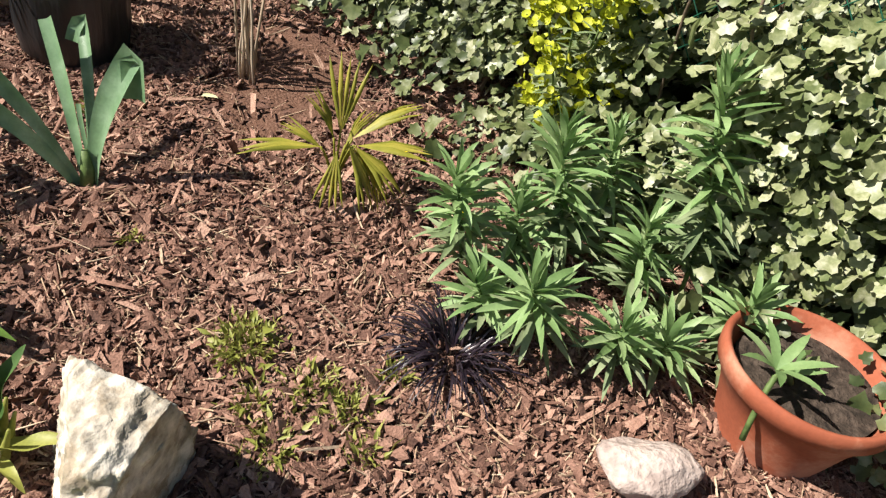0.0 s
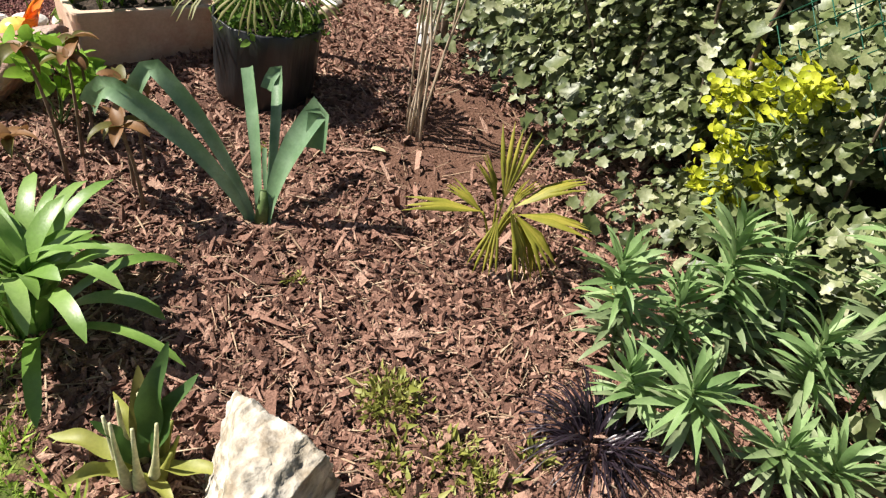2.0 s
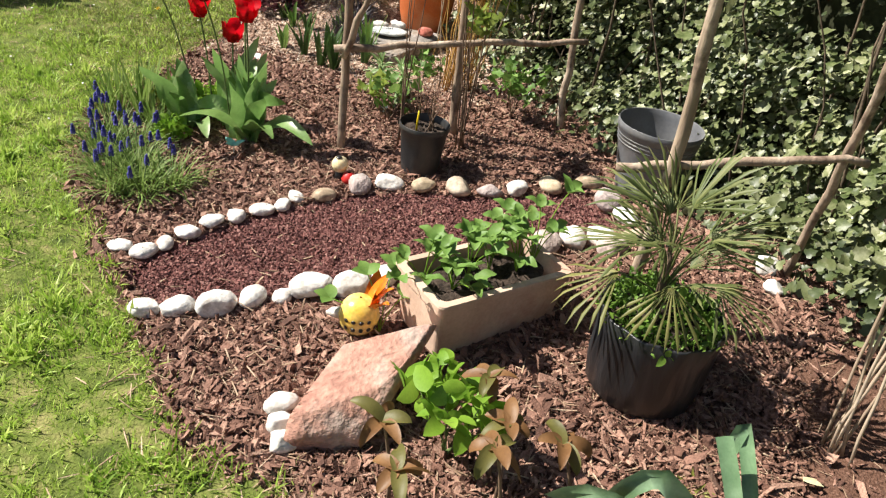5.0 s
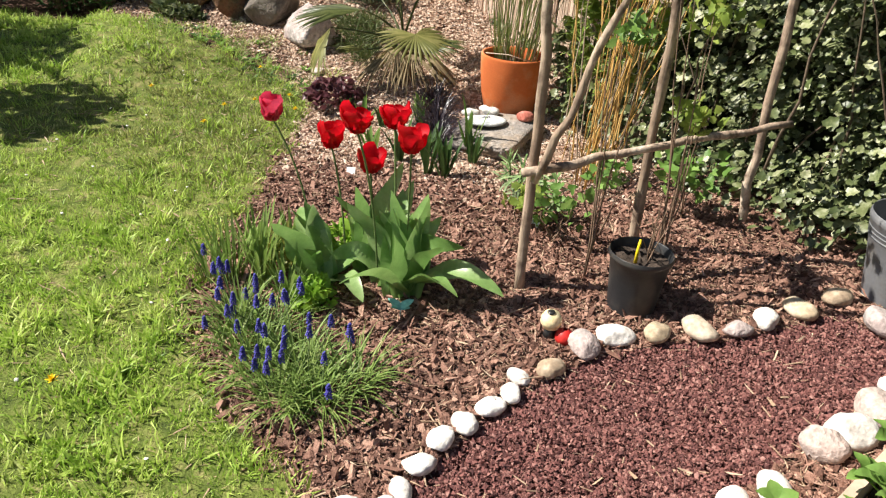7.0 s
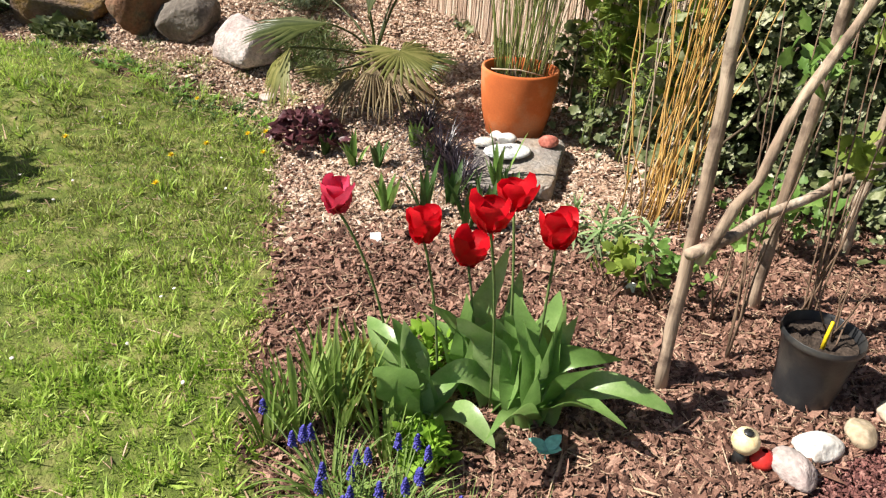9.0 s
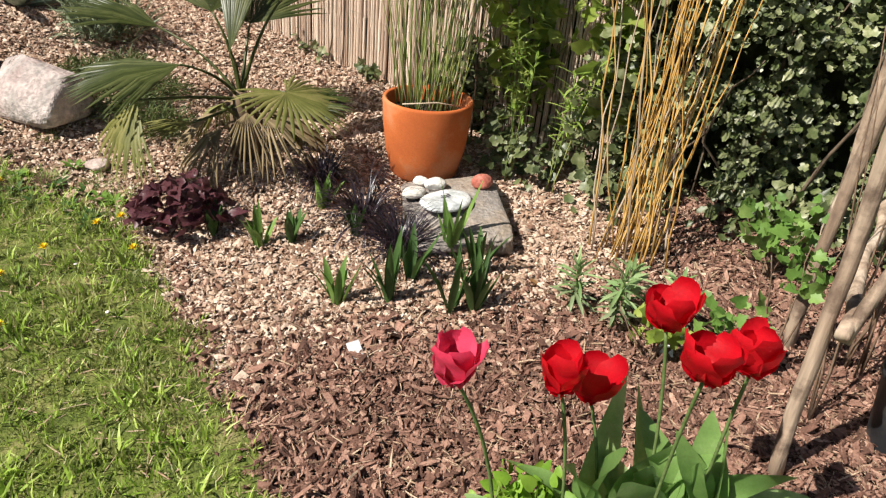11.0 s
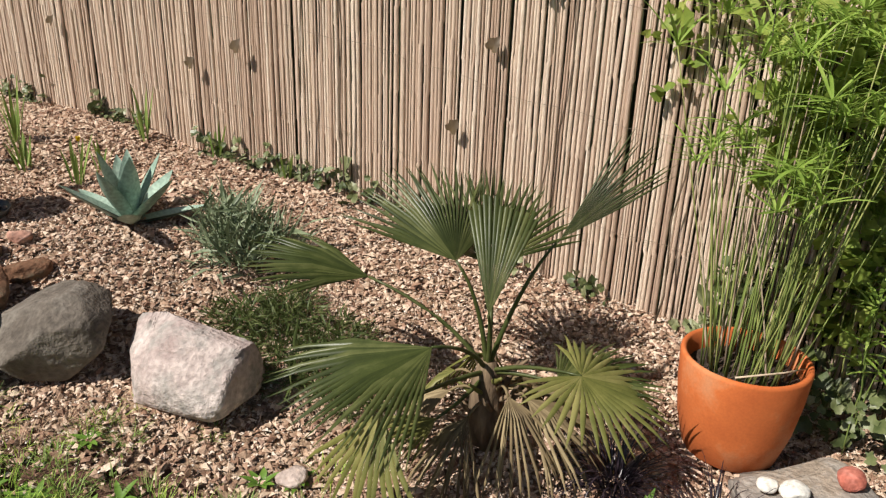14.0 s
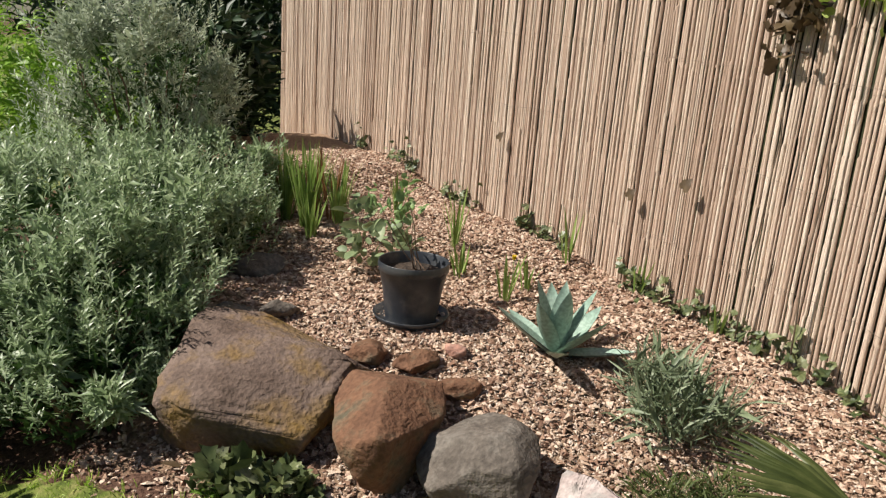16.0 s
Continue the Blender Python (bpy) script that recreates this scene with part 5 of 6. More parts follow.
# blue-green strap plant with trimmed leaves
bx, by, bz = -.895, 1.412, gz(-.895, 1.412) - .01
ob = thing("strap_leaf_bulb", (bx, by, bz), "blue-green strap-leaved bulb with cut and folded leaf tips", "plant")
for i, (tip, bend, w, tail, face) in enumerate((((-.337, -.12, .318), (-.14, -.04, .22), .062, (-.10, .03, -.09), (.3, -1, .5)), ((-.265, -.06, .375), (-.12, -.02, .25), .05, (-.07, .0, -.10), (.3, -1, .5)),
                                                ((-.168, .18, .33), (-.05, .06, .16), .042, None, (.15, -1, .1)), ((-.13, .27, .31), (-.03, .12, .16), .038, (-.01, -.04, -.05), (.1, -1, .1)),
                                                ((.085, .115, .33), (.01, .03, .17), .072, (.015, -.03, -.10), (-.15, -1, .2)), ((-.03, .05, .20), (-.01, .02, .10), .015, None, (0, -1, .2)))):
    line = bezier((.012 * (i - 2.5), 0, 0), bend, tip, 10)
    if tail:
        t0 = np.array(tip)
        line += [tuple(t0 + np.array(tail) * np.array((f, f, f * f))) for f in (.35, .7, 1.0)]
    wid = [w * (.38 + .62 * min(1, j / 7)) for j in range(len(line))]
    part("leaf", path_blade(line, [.86 * q for q in wid], face, .26), BLUE_STRAP, ob)
part("bulb_neck", tube([(0, 0, 0), (0, .005, .05), (-.005, .01, .10)], [.02, .017, .008], 10), STEM_GREEN, ob)

# bright strap-leaved clump
ob = thing("agapanthus_clump", (-1.115, .865, gz(-1.115, .865) - .01), "lush bright green strap-leaved clump arching outwards", "plant")
rg = np.random.default_rng(4)
for i in range(46):
    a = i * 137.5
    L = rg.uniform(.27, .39)
    part("leaf", ribbon(L, rg.uniform(.032, .046), a, rg.uniform(0, 10) if i % 6 else rg.uniform(28, 50), rg.uniform(70, 170), "strap", .12, 11, (.04 * math.cos(a), .04 * math.sin(a), 0), rg.normal(0, .3)), BRIGHT_STRAP, ob)

# emerging leafy perennial by the limestone
ob = thing("unfurling_fern", (-.67, .665, gz(-.67, .665)), "half-unfurled fern with pale stalks and dark fronds", "fern")
for i in range(9):
    a = 40 * i
    part("stalk", tube(bezier((.03 * math.cos(a), .03 * math.sin(a), 0), (.05 * math.cos(a), .05 * math.sin(a), .06), (.06 * math.cos(a), .06 * math.sin(a), .10 + .05 * (i % 3)), 6), [.011, .012, .010, .007, .005, .004, .003], 9), PALE_STALK if i % 3 else MOSS, ob)
for i, (a, L, le, w) in enumerate(((95, .24, 4, .045), (60, .20, 12, .04), (130, .17, 16, .04), (200, .12, 20, .035), (10, .17, 68, .035), (190, .16, 76, .035), (330, .13, 66, .03), (240, .12, 58, .03), (150, .13, 50, .03))):
    part("frond", ribbon(L, w, a, le, 35, "broad", .3, 22, (.02 * math.cos(radians(a)), .02 * math.sin(radians(a)), .03), .5 - .2 * i, ripple=.22), (OLIVE_BRONZE if i == 2 else DARK_LEAF) if i < 4 else MOSS, ob)

for i, (x, y, r, c) in enumerate(((-.34, 1.02, .085, 900), (-.10, .93, .06, 350), (-.18, .95, .07, 350), (-.03, 1.03, .035, 150), (-.22, .80, .07, 300), (-.28, .88, .05, 160), (-.05, .84, .05, 150), (-1.06, 1.72, .05, 120), (-.70, 1.25, .03, 60))):
    ob = thing("sedum_cushion", (x, y, gz(x, y) - .01), "low yellow-green creeping cushion plant on mulch", "plant", "low cushion plants")
    cloud(ob, "leaves", (0, 0, .005), (r, r, .04 if i == 0 else .022), c, LANCE, .022, MOSS, seed=i, up=1.0, shell=.1)

# bronze-leaved stems
rg = np.random.default_rng(14)
for i, (x, y, h) in enumerate(((-1.174, 1.301, .26), (-1.42, 1.31, .38), (-1.577, 1.22, .30), (-1.47, 1.42, .30), (-1.25, 1.36, .22), (-1.70, 1.33, .28), (-1.36, 1.18, .20), (-1.62, 1.08, .16), (-1.30, 1.47, .24), (-1.52, 1.52, .28))):
    ob = thing("rodgersia_shoot", (x, y, gz(x, y)), "young shoot with bronze-red drooping palmate leaf", "plant", "bronze-leaved shoots")
    tip = (rg.normal(-.04, .03), rg.normal(-.02, .03), h)
    part("stem", tube(bezier((0, 0, 0), (tip[0] * .2, tip[1] * .2, h * .6), tip, 8), [.006 - .0004 * j for j in range(9)], 6), STEM_BROWN, ob)
    a0 = rg.uniform(0, 360)
    for j in range(6):
        part("leaflet", ribbon(rg.uniform(.055, .09), .033, a0 + 60 * j + rg.normal(0, 12), rg.uniform(50, 105), rg.uniform(40, 110), "broad", .3, 8, tip, rg.normal(0, .7)), BRONZE if (i + j) % 3 else OLIVE_BRONZE, ob)
ob = thing("leafy_perennial", (-1.65, 1.53, gz(-1.65, 1.53)), "fresh light green leafy perennial beside pink rock", "plant")
for i in range(7):
    tp = (.09 * math.cos(i * 2.4), .09 * math.sin(i * 2.4), .14 + .05 * (i % 3))
    part("stem", branch((0, 0, 0), tp, .003, .0015, .004, 6, 5, 1900 + i), STEM_GREEN, ob)
    cloud(ob, "leaf_spray", tp, (.05, .05, .07), 16, OVAL, .05, FRESH, seed=300 + i, up=.6, shell=.2)

# bundle of dry canes
ob = thing("cane_bundle", (-.75, 2.09, gz(-.75, 2.09)), "bundle of thin dry bare stems standing in soil", "plant")
rg = np.random.default_rng(31)
for i in range(9):
    top = (rg.uniform(-.22, .14), rg.uniform(-.02, .14), rg.uniform(1.15, 1.5))
    st = (rg.uniform(-.06, .06), rg.uniform(-.06, .06), -.02)
    part("cane", branch(st, top, .0045, .0028, .006, 10, 6, 300 + i), DRY_CANE, ob)
    for j in range(9):
        s = rg.uniform(.4, 1.0)
        p = np.array(st) * (1 - s) + np.array(top) * s
        part("twig", branch(p, p + (rg.normal(.05, .07), rg.normal(0, .05), rg.uniform(.06, .3)), .0018, .0009, .004, 5, 4, 400 + 9 * i + j), DRY_CANE, ob)

# terracotta pot sprout
ob = thing("potted_sprout", (.66, 1.08, gz(.765, 1.115) + .15), "grey-green sprouting stem with few leaves in pot", "plant")
part("stem", tube(bezier((.06, 0, .02), (-.03, -.05, .16), (-.02, -.10, -.06), 8), .006, 7), STEM_GREEN, ob)
part("leaves", merge([ribbon(.11, .022, 50 * i, 55, 45, "lance", .1, 5, (.0, -.03, .07)) for i in range(7)] + [ribbon(.06, .018, 70 * i, 60, 30, "lance", .1, 5, (.07, .02, .03)) for i in range(5)]), EUPH, ob)

# growing bag planting
top = gz(-1.275, 2.04) + .235
ob = thing("cushion_plant", (-1.275, 2.04, top), "mound of tiny bright green leaves filling the bag", "plant")
cloud(ob, "leaves", (0, 0, .01), (.17, .17, .07), 2300, OVAL, .015, CUSHION, seed=5, up=.9, shell=.6)
ob = thing("palm_sapling", (-1.295, 2.05, top), "young narrow-leaved fan palm with olive fronds", "palm")
part("trunk", tube([(0, 0, 0), (-.01, 0, .10), (-.02, .0, .2)], [.016, .013, .009], 8), FIBRE, ob)
for i, (hub, to, R) in enumerate((((-.05, 0, .30), (-.05, .03, .2), .20), ((-.10, -.03, .22), (-.25, -.08, .05), .19), ((.06, .03, .26), (.16, .08, .2), .19), ((-.12, -.07, .13), (-.25, -.14, -.08), .19), ((.02, -.10, .16), (.05, -.22, -.14), .17),
                                  ((.12, -.03, .17), (.24, -.06, -.02), .18), ((-.04, .1, .28), (-.1, .2, .1), .19), ((.0, 0, .34), (.03, .02, .2), .19), ((-.11, .05, .3), (-.22, .1, .12), .18))):
    fr = part("frond", moved(fan_leaf(R * .95, 12, 130, .12, .34, .02, i + 50), aim(hub, to)), FEATHER if i not in (3, 4) else PALM_OLD, ob)
    part("petiole", tube(bezier((-.01, 0, .06), (hub[0] * .3, hub[1] * .3, hub[2] * .8), hub, 6), .003, 5), FEATHER, fr)

rg = np.random.default_rng(61)
for i in range(9):
    a = i * 2.4
    to = (math.cos(a) * rg.uniform(.3, 1), math.sin(a) * rg.uniform(.3, 1), rg.uniform(.15, .9))
    hub = (.07 * math.cos(a), .07 * math.sin(a), rg.uniform(.14, .32))
    fr = part("frond", moved(fan_leaf(rg.uniform(.14, .19), 11, 105, .15, .25, .02, i + 250), aim(hub, to)), FEATHER, ob)
    part("petiole", tube(bezier((-.01, 0, .06), (hub[0] * .3, hub[1] * .3, hub[2] * .8), hub, 6), .003, 5), FEATHER, fr)

# strawberries
rg = np.random.default_rng(77)
m34 = Matrix.Rotation(radians(59), 3, "Z")
for i in range(6):
    lx = -.21 + .083 * i
    w = m34 @ Vector((lx, rg.uniform(-.05, .05), 0))
    ob = thing("strawberry_plant", (-1.815 + w.x, 2.09 + w.y, gz(-1.815, 2.09) + .15), "strawberry plant with toothed three-part leaves", "plant", "strawberries in the trough")
    for j in range(7):
        a = rg.uniform(0, 6.28)
        h = rg.uniform(.07, .18) + (.08 if i == 5 and j < 2 else 0)
        q = rg.uniform(.03, .13)
        tip = Vector((q * math.cos(a), q * math.sin(a), h))
        part("stalk", tube(bezier((0, 0, 0), (tip.x * .3, tip.y * .3, h * .8), tip, 6), .002, 5), FRESH, ob)
        for b in (-75, 0, 75):
            part("leaflet", ribbon(rg.uniform(.048, .07), .037, math.degrees(a) + b, 58 + rg.normal(0, 10), rg.uniform(20, 60), "broad", .24, 7, tuple(tip), rg.normal(0, .4), ripple=.10), BERRY_LEAF, ob)
w = m34 @ Vector((-.31, .08, 0))
ob = thing("strawberry_plant", (-1.815 + w.x, 2.09 + w.y, gz(-2.05, 1.95)), "strawberry runner rooted beside the trough", "plant", "strawberries in the trough")
for a, q, h in ((150, .10, .16), (200, .16, .10), (60, .08, .12), (110, .2, .13)):
    tip = Vector((q * math.cos(radians(a)), q * math.sin(radians(a)), h))
    part("stalk", tube(bezier((0, 0, 0), (tip.x * .3, tip.y * .3, h * .8), tip, 6), .002, 5), FRESH, ob)
    for b in (-75, 0, 75):
        part("leaflet", ribbon(.055, .045, a + b, 65, 30, "broad", .12, 5, tuple(tip)), BERRY_LEAF, ob)

# ceramic ornament
GLAZE_Y = surface("yellow_glaze", [(0.70, 0.42, 0.05), (0.80, 0.58, 0.14), (0.85, 0.70, 0.35)], 9, 0.25, 0.03, 60, spec=0.5)
GLAZE_O = surface("orange_glaze", [(0.70, 0.15, 0.01), (0.80, 0.24, 0.02)], 9, 0.25, 0.03, 60, spec=0.5)
GLAZE_K = surface("black_glaze", [(0.015, 0.015, 0.015), (0.03, 0.03, 0.03)], 9, 0.3, 0.03, 60, spec=0.5)
ob = thing("ceramic_bird", (-2.11, 1.85, gz(-2.11, 1.85)), "yellow and orange glazed ceramic bird ornament with black spots", "ornament", rz=15)
part("body", lathe([(.012, 0), (.04, .004), (.058, .03), (.064, .06), (.058, .09), (.042, .112), (.02, .122), (.004, .125)], 24), GLAZE_Y, ob)
part("tail", merge([ribbon(.15, .052, 25 + d, 4 + abs(d) * .4, 35, "broad", .25, 7, (.03, .012, .055)) for d in (-70, -35, 0, 35, 70)]), GLAZE_O, ob, "orange glazed tail feathers")
part("beak", tube([(-.055, 0, .05), (-.085, 0, .045), (-.105, 0, .038)], [.02, .016, .004], 10), WHITE_PEBBLE, ob, "white glazed head")
for i in range(9):
    a = -112 + 22 * (i % 5)
    z = .045 + .028 * (i // 5)
    part("spot", moved(lathe([(.004, 0), (.0075, .001), (.001, .002)], 8), Matrix.Translation((.0632 * math.cos(radians(a)), .0632 * math.sin(radians(a)), z)) @ pose(0, 0, 0, 0, 90, a)), GLAZE_K, ob)

# duck ornament at the pebbles
CREAM = surface("cream_paint", [(0.72, 0.60, 0.34), (0.80, 0.70, 0.46)], 9, 0.5, 0.05, 60, stain=(0.72, 0.42, 0.15), stain_scale=18)
RED_PAINT = surface("red_paint", [(0.5, 0.02, 0.02), (0.6, 0.04, 0.03)], 9, 0.45, 0.05, 60)
ob = thing("duck_ornament", (-2.765, 2.75, gz(-2.765, 2.75) - .005), "cream-headed painted duck ornament with red body", "ornament", rz=-20)
part("body", moved(lathe([(.006, 0), (.028, .006), (.034, .025), (.026, .045), (.008, .055)], 18), pose(.052, .012, 0, 0, 0, 0)), RED_PAINT, ob, "red painted body")
part("neck", tube([(0, 0, 0), (0, 0, .05)], [.022, .018], 12), GLAZE_K, ob, "dark neck")
part("head", moved(lathe([(.006, 0), (.026, .008), (.037, .03), (.036, .045), (.025, .064), (.006, .071)], 20), pose(0, 0, .038, 0, 0, 0)), CREAM, ob)
part("brow", moved(lathe([(.006, 0), (.014, .002), (.012, .005), (.002, .006)], 12), pose(0, -.008, .107, 8, 0, 0)), GLAZE_K, ob, "black band")

# twigs in black pot
ob = thing("bare_twigs", (-2.50, 3.06, gz(-2.5, 3.06) + .19), "thin bare upright twigs growing from a pot", "plant")
for i in range(6):
    part("twig", branch((RNG.normal(0, .02), RNG.normal(0, .02), 0), (RNG.normal(-.02, .06), RNG.normal(0, .05), RNG.uniform(.12, .28)), .003, .0015, .003, 6, 5, 500 + i), STEM_BROWN, ob)
solo("plant_label", tube([(0, 0, 0), (0, 0, .05), (.002, 0, .1)], [.006, .006, .005], 4), YELLOW, (-2.54, 3.0, gz(-2.5, 3.06) + .19), "yellow plastic plant label in a pot", "label")

# ---- tulip bed ----
def tulip(x, y, head, material, seed, label, open_=1.0):
    ob = thing("tulip", (x, y, gz(x, y)), label, "tulip", "tulips")
    h = Vector(head) - Vector((x, y, gz(x, y)))
    part("stem", tube(bezier((0, 0, 0), (h.x * .2, h.y * .2, h.z * .6), tuple(h - Vector((0, 0, .035))), 10), .0038, 7), STEM_GREEN, ob)
    rg = np.random.default_rng(seed)
    for j in range(6):
        part("petal", ribbon((.84 + .18 * open_) * rg.uniform(.094, .126), .064 + .014 * open_, 60 * j + 30 * (seed % 2) + rg.normal(0, 6), 50 * open_ * (1.08 if j % 2 else .92), -66 * open_ + rg.normal(0, 10), "petal", .20, 12, (h.x, h.y, h.z - .05), rg.normal(0, .22), ripple=.07), material, ob)


tulip(-3.74, 2.92, (-3.892, 2.88, .812), PINK_PETAL, 1, "closed rose-pink tulip on a tall stem", .8)
tulip(-3.60, 2.90, (-3.666, 2.905, .741), RED_PETAL, 2, "scarlet tulip in full bloom", .85)
tulip(-3.44, 2.84, (-3.49, 2.74, .88), RED_PETAL, 3, "wide open scarlet tulip in sunlight", 1.1)
tulip(-3.50, 2.93, (-3.548, 2.992, .634), RED_PETAL, 4, "low scarlet tulip with open petals", 1.1)
tulip(-3.40, 2.90, (-3.44, 2.949, .839), RED_PETAL, 5, "scarlet tulip in full bloom", 1.05)
tulip(-3.33, 2.84, (-3.325, 2.818, .815), RED_PETAL, 6, "scarlet tulip in full bloom", .9)
rg = np.random.default_rng(8)
for cx, cy, cnt, grow in ((-3.32, 2.83, 11, 1.0), (-3.42, 2.88, 8, 1.0), (-3.63, 2.76, 8, .85), (-3.52, 2.92, 5, 1.05)):
    ob = thing("tulip_foliage", (cx, cy, gz(cx, cy) - .01), "broad grey-green tulip leaves, some flopping outward", "plant", "tulip leaf clumps")
    for j in range(cnt):
        low = rg.random() < .33
        part("leaf", ribbon(grow * rg.uniform(.30, .45), rg.uniform(.075, .12), 360 * j / cnt + rg.normal(0, 20), rg.uniform(25, 48) if low else rg.uniform(4, 20), rg.uniform(60, 120) if low else rg.uniform(2, 45), "broad", .24, 18,
                            (rg.normal(0, .025), rg.normal(0, .025), 0), rg.normal(0, .9), ripple=.13), TULIP_LEAF, ob)
for i, (x, y) in enumerate(((-3.72, 2.33), (-3.58, 2.22), (-3.45, 2.13), (-3.33, 2.17), (-3.80, 2.46), (-3.48, 2.30), (-3.64, 2.42), (-3.28, 2.28), (-3.40, 2.22))):
    ob = tuft("grape_hyacinth", x, y, 95, .21, .0075, (8, 72), (20, 130), GRASSY, "grape hyacinth clump with narrow leaves and blue spikes", "plant", "grass", .06, "grape hyacinths", 90 + i)
    rg = np.random.default_rng(i)
    for j in range(2 if i in (3, 7) else 7 if i in (0, 4, 6) else 4):
        p = (rg.normal(-.03, .06), rg.normal(.02, .06), rg.uniform(.10, .19))
        part("flower_stem", tube(bezier((0, 0, 0), (p[0] * .4, p[1] * .4, p[2] * .5), p, 5), .002, 5), STEM_GREEN, ob)
        k = 46
        h = np.linspace(0, 1, k)
        a = np.arange(k) * 2.4
        r = .0088 * np.sqrt(np.clip(1.05 - h, 0.05, 1)) * rg.uniform(.75, 1.2, k)
        sv, sf = rock_piece((1, 1, 1.2), 3, 1, 0, 0, 0)
        tagged(scatter("flower_spike", [(np.array(sv), sf)], np.column_stack([p[0] + r * np.cos(a), p[1] + r * np.sin(a), p[2] - .015 + h * .043]), np.zeros((k, 3)), rg.uniform(.005, .0072, k), BLUE_BELL, "dense blue bell spike", parent=ob, smooth=True))
for i, (x, y, L) in enumerate(((-3.95, 2.66, .30), (-3.90, 2.76, .28), (-3.84, 2.68, .30), (-4.02, 2.62, .2), (-3.80, 2.86, .25), (-3.70, 2.62, .2))):
    tuft("daffodil_leaves", x, y, 34, L, .0105, (3, 28), (0, 35), GRASSY, "upright narrow grey-green bulb leaves", "plant", "strap", .035, "bulb leaf clumps", 120 + i, blade="leaves")
for i, (x, y, r, h) in enumerate(((-3.78, 2.82, .12, .16), (-3.66, 2.98, .11, .14), (-3.88, 2.92, .08, .10), (-3.60, 2.62, .08, .1))):
    ob = thing("leafy_weed", (x, y, gz(x, y)), "yellow-green small-leaved plant among tulips", "plant", "yellow-green small plants")
    cloud(ob, "leaves", (0, 0, h * .45), (r, r, h * .6), 240, OVAL, .028, FRESH if i % 2 else MOSS, seed=20 + i, up=.7, shell=.2)
TEAL = surface("teal_metal", [(0.20, 0.50, 0.44), (0.32, 0.62, 0.55)], 20, 0.5, 0.1, 60)
ob = thing("butterfly_ornament", (-3.28, 2.67, gz(-3.28, 2.67)), "small pale teal butterfly ornament on a stake", "ornament", rz=20)
part("stake", tube([(0, 0, -.02), (0, 0, .045)], .0015, 5), TEAL, ob)
for sg in (-1, 1):
    for a, L, z in ((25, .055, .045), (-35, .042, .04)):
        part("wing", ribbon(L, .04, (0 if sg > 0 else 180) + a * sg, 65, 10, "broad", .05, 6, (0, 0, z)), TEAL, ob)

# orange reeds
ob = thing("reed_clump", (-2.90, 4.12, gz(-2.9, 4.12)), "tall clump of dry orange-yellow reed stems", "grass")
rg = np.random.default_rng(55)
for i in range(42):
    st = np.array((rg.normal(0, .06) + .07 * (i % 2), rg.normal(0, .05) - .06 * (i % 2), -.02))
    lean = .03 + (.18 if i % 3 == 0 else 0)
    tp = st + (rg.normal(lean - .08, .17), rg.normal(.06, .10), rg.uniform(1.1, 1.75))
    part("stem", branch(st, tp, rg.uniform(.0024, .0052), .0018, .013, 9, 5, 600 + i), ORANGE_CANE if rg.random() < .8 else DRY_CANE, ob)

# reeds in the terracotta pot
base = gz(-3.475, 4.88) + .26
ob = thing("potted_reeds", (-3.475, 4.88, base), "dense tall green papyrus reeds with star-shaped heads in pot", "grass")
tips = []
for i in range(76):
    a, q = rg.uniform(0, 6.28), .13 * math.sqrt(rg.random())
    st = np.array((q * math.cos(a), q * math.sin(a), 0))
    hgt = rg.uniform(.55, 1.15)
    tp = st * (1 + .9 * hgt) + (rg.normal(.05 * hgt, .08), rg.normal(0, .07), hgt)
    part("stem", branch(st, tp, rg.uniform(.0022, .0038), .0015, .003, 6, 5, 700 + i), REED if rg.random() < .85 else DRY_CANE, ob)
    if hgt > .62:
        tips.append(tp)
for tp in tips:
    top = rg.normal(0, 12)
    rays = [ribbon(rg.uniform(.09, .17), rg.uniform(.007, .011), 360 * j / 13 + top + rg.normal(0, 8), rg.uniform(35, 95), rg.uniform(10, 60), "lance", .12, 5, tuple(tp), rg.normal(0, .3)) for j in range(13)]
    tagged(part("umbel", merge(rays), REED_TIP, ob, "star of narrow light green leaves"), kind="stuff")
part("bent_stem", tube([(.14, -.1, .06), (0, -.16, .10), (-.14, -.13, .085)], .003, 5), DRY_CANE, ob)

# climbing foliage between pot and reeds, along the fence
for i, (x, y, z, r, c, m) in enumerate(((-3.0, 5.0, .55, (.20, .14, .40), 130, VINE), (-2.72, 4.72, .75, (.22, .14, .5), 160, VINE), (-2.75, 4.62, .40, (.24, .14, .3), 200, IVY), (-3.05, 5.05, 1.2, (.24, .12, .36), 110, VINE),
                                         (-2.62, 4.60, 1.25, (.25, .16, .4), 200, VINE), (-3.18, 5.22, .25, (.2, .14, .2), 200, IVY), (-2.9, 4.85, 1.6, (.35, .14, .3), 200, VINE), (-3.2, 5.12, .95, (.2, .12, .4), 120, VINE))):
    ob = thing("climbing_shrub", (x, y, gz(x, y)), "leafy green climber against bamboo fence", "shrub", "climbers at the fence")
    part("stem", branch((0, 0, 0), (.02, .02, z), .006, .003, .01, 8, 6, 800 + i), IVY_STEM, ob)
    cloud(ob, "leaves", (0, 0, z), r, c, ivy_protos(), .045 if m is IVY else .068, m, seed=40 + i, up=.8, shell=.2)

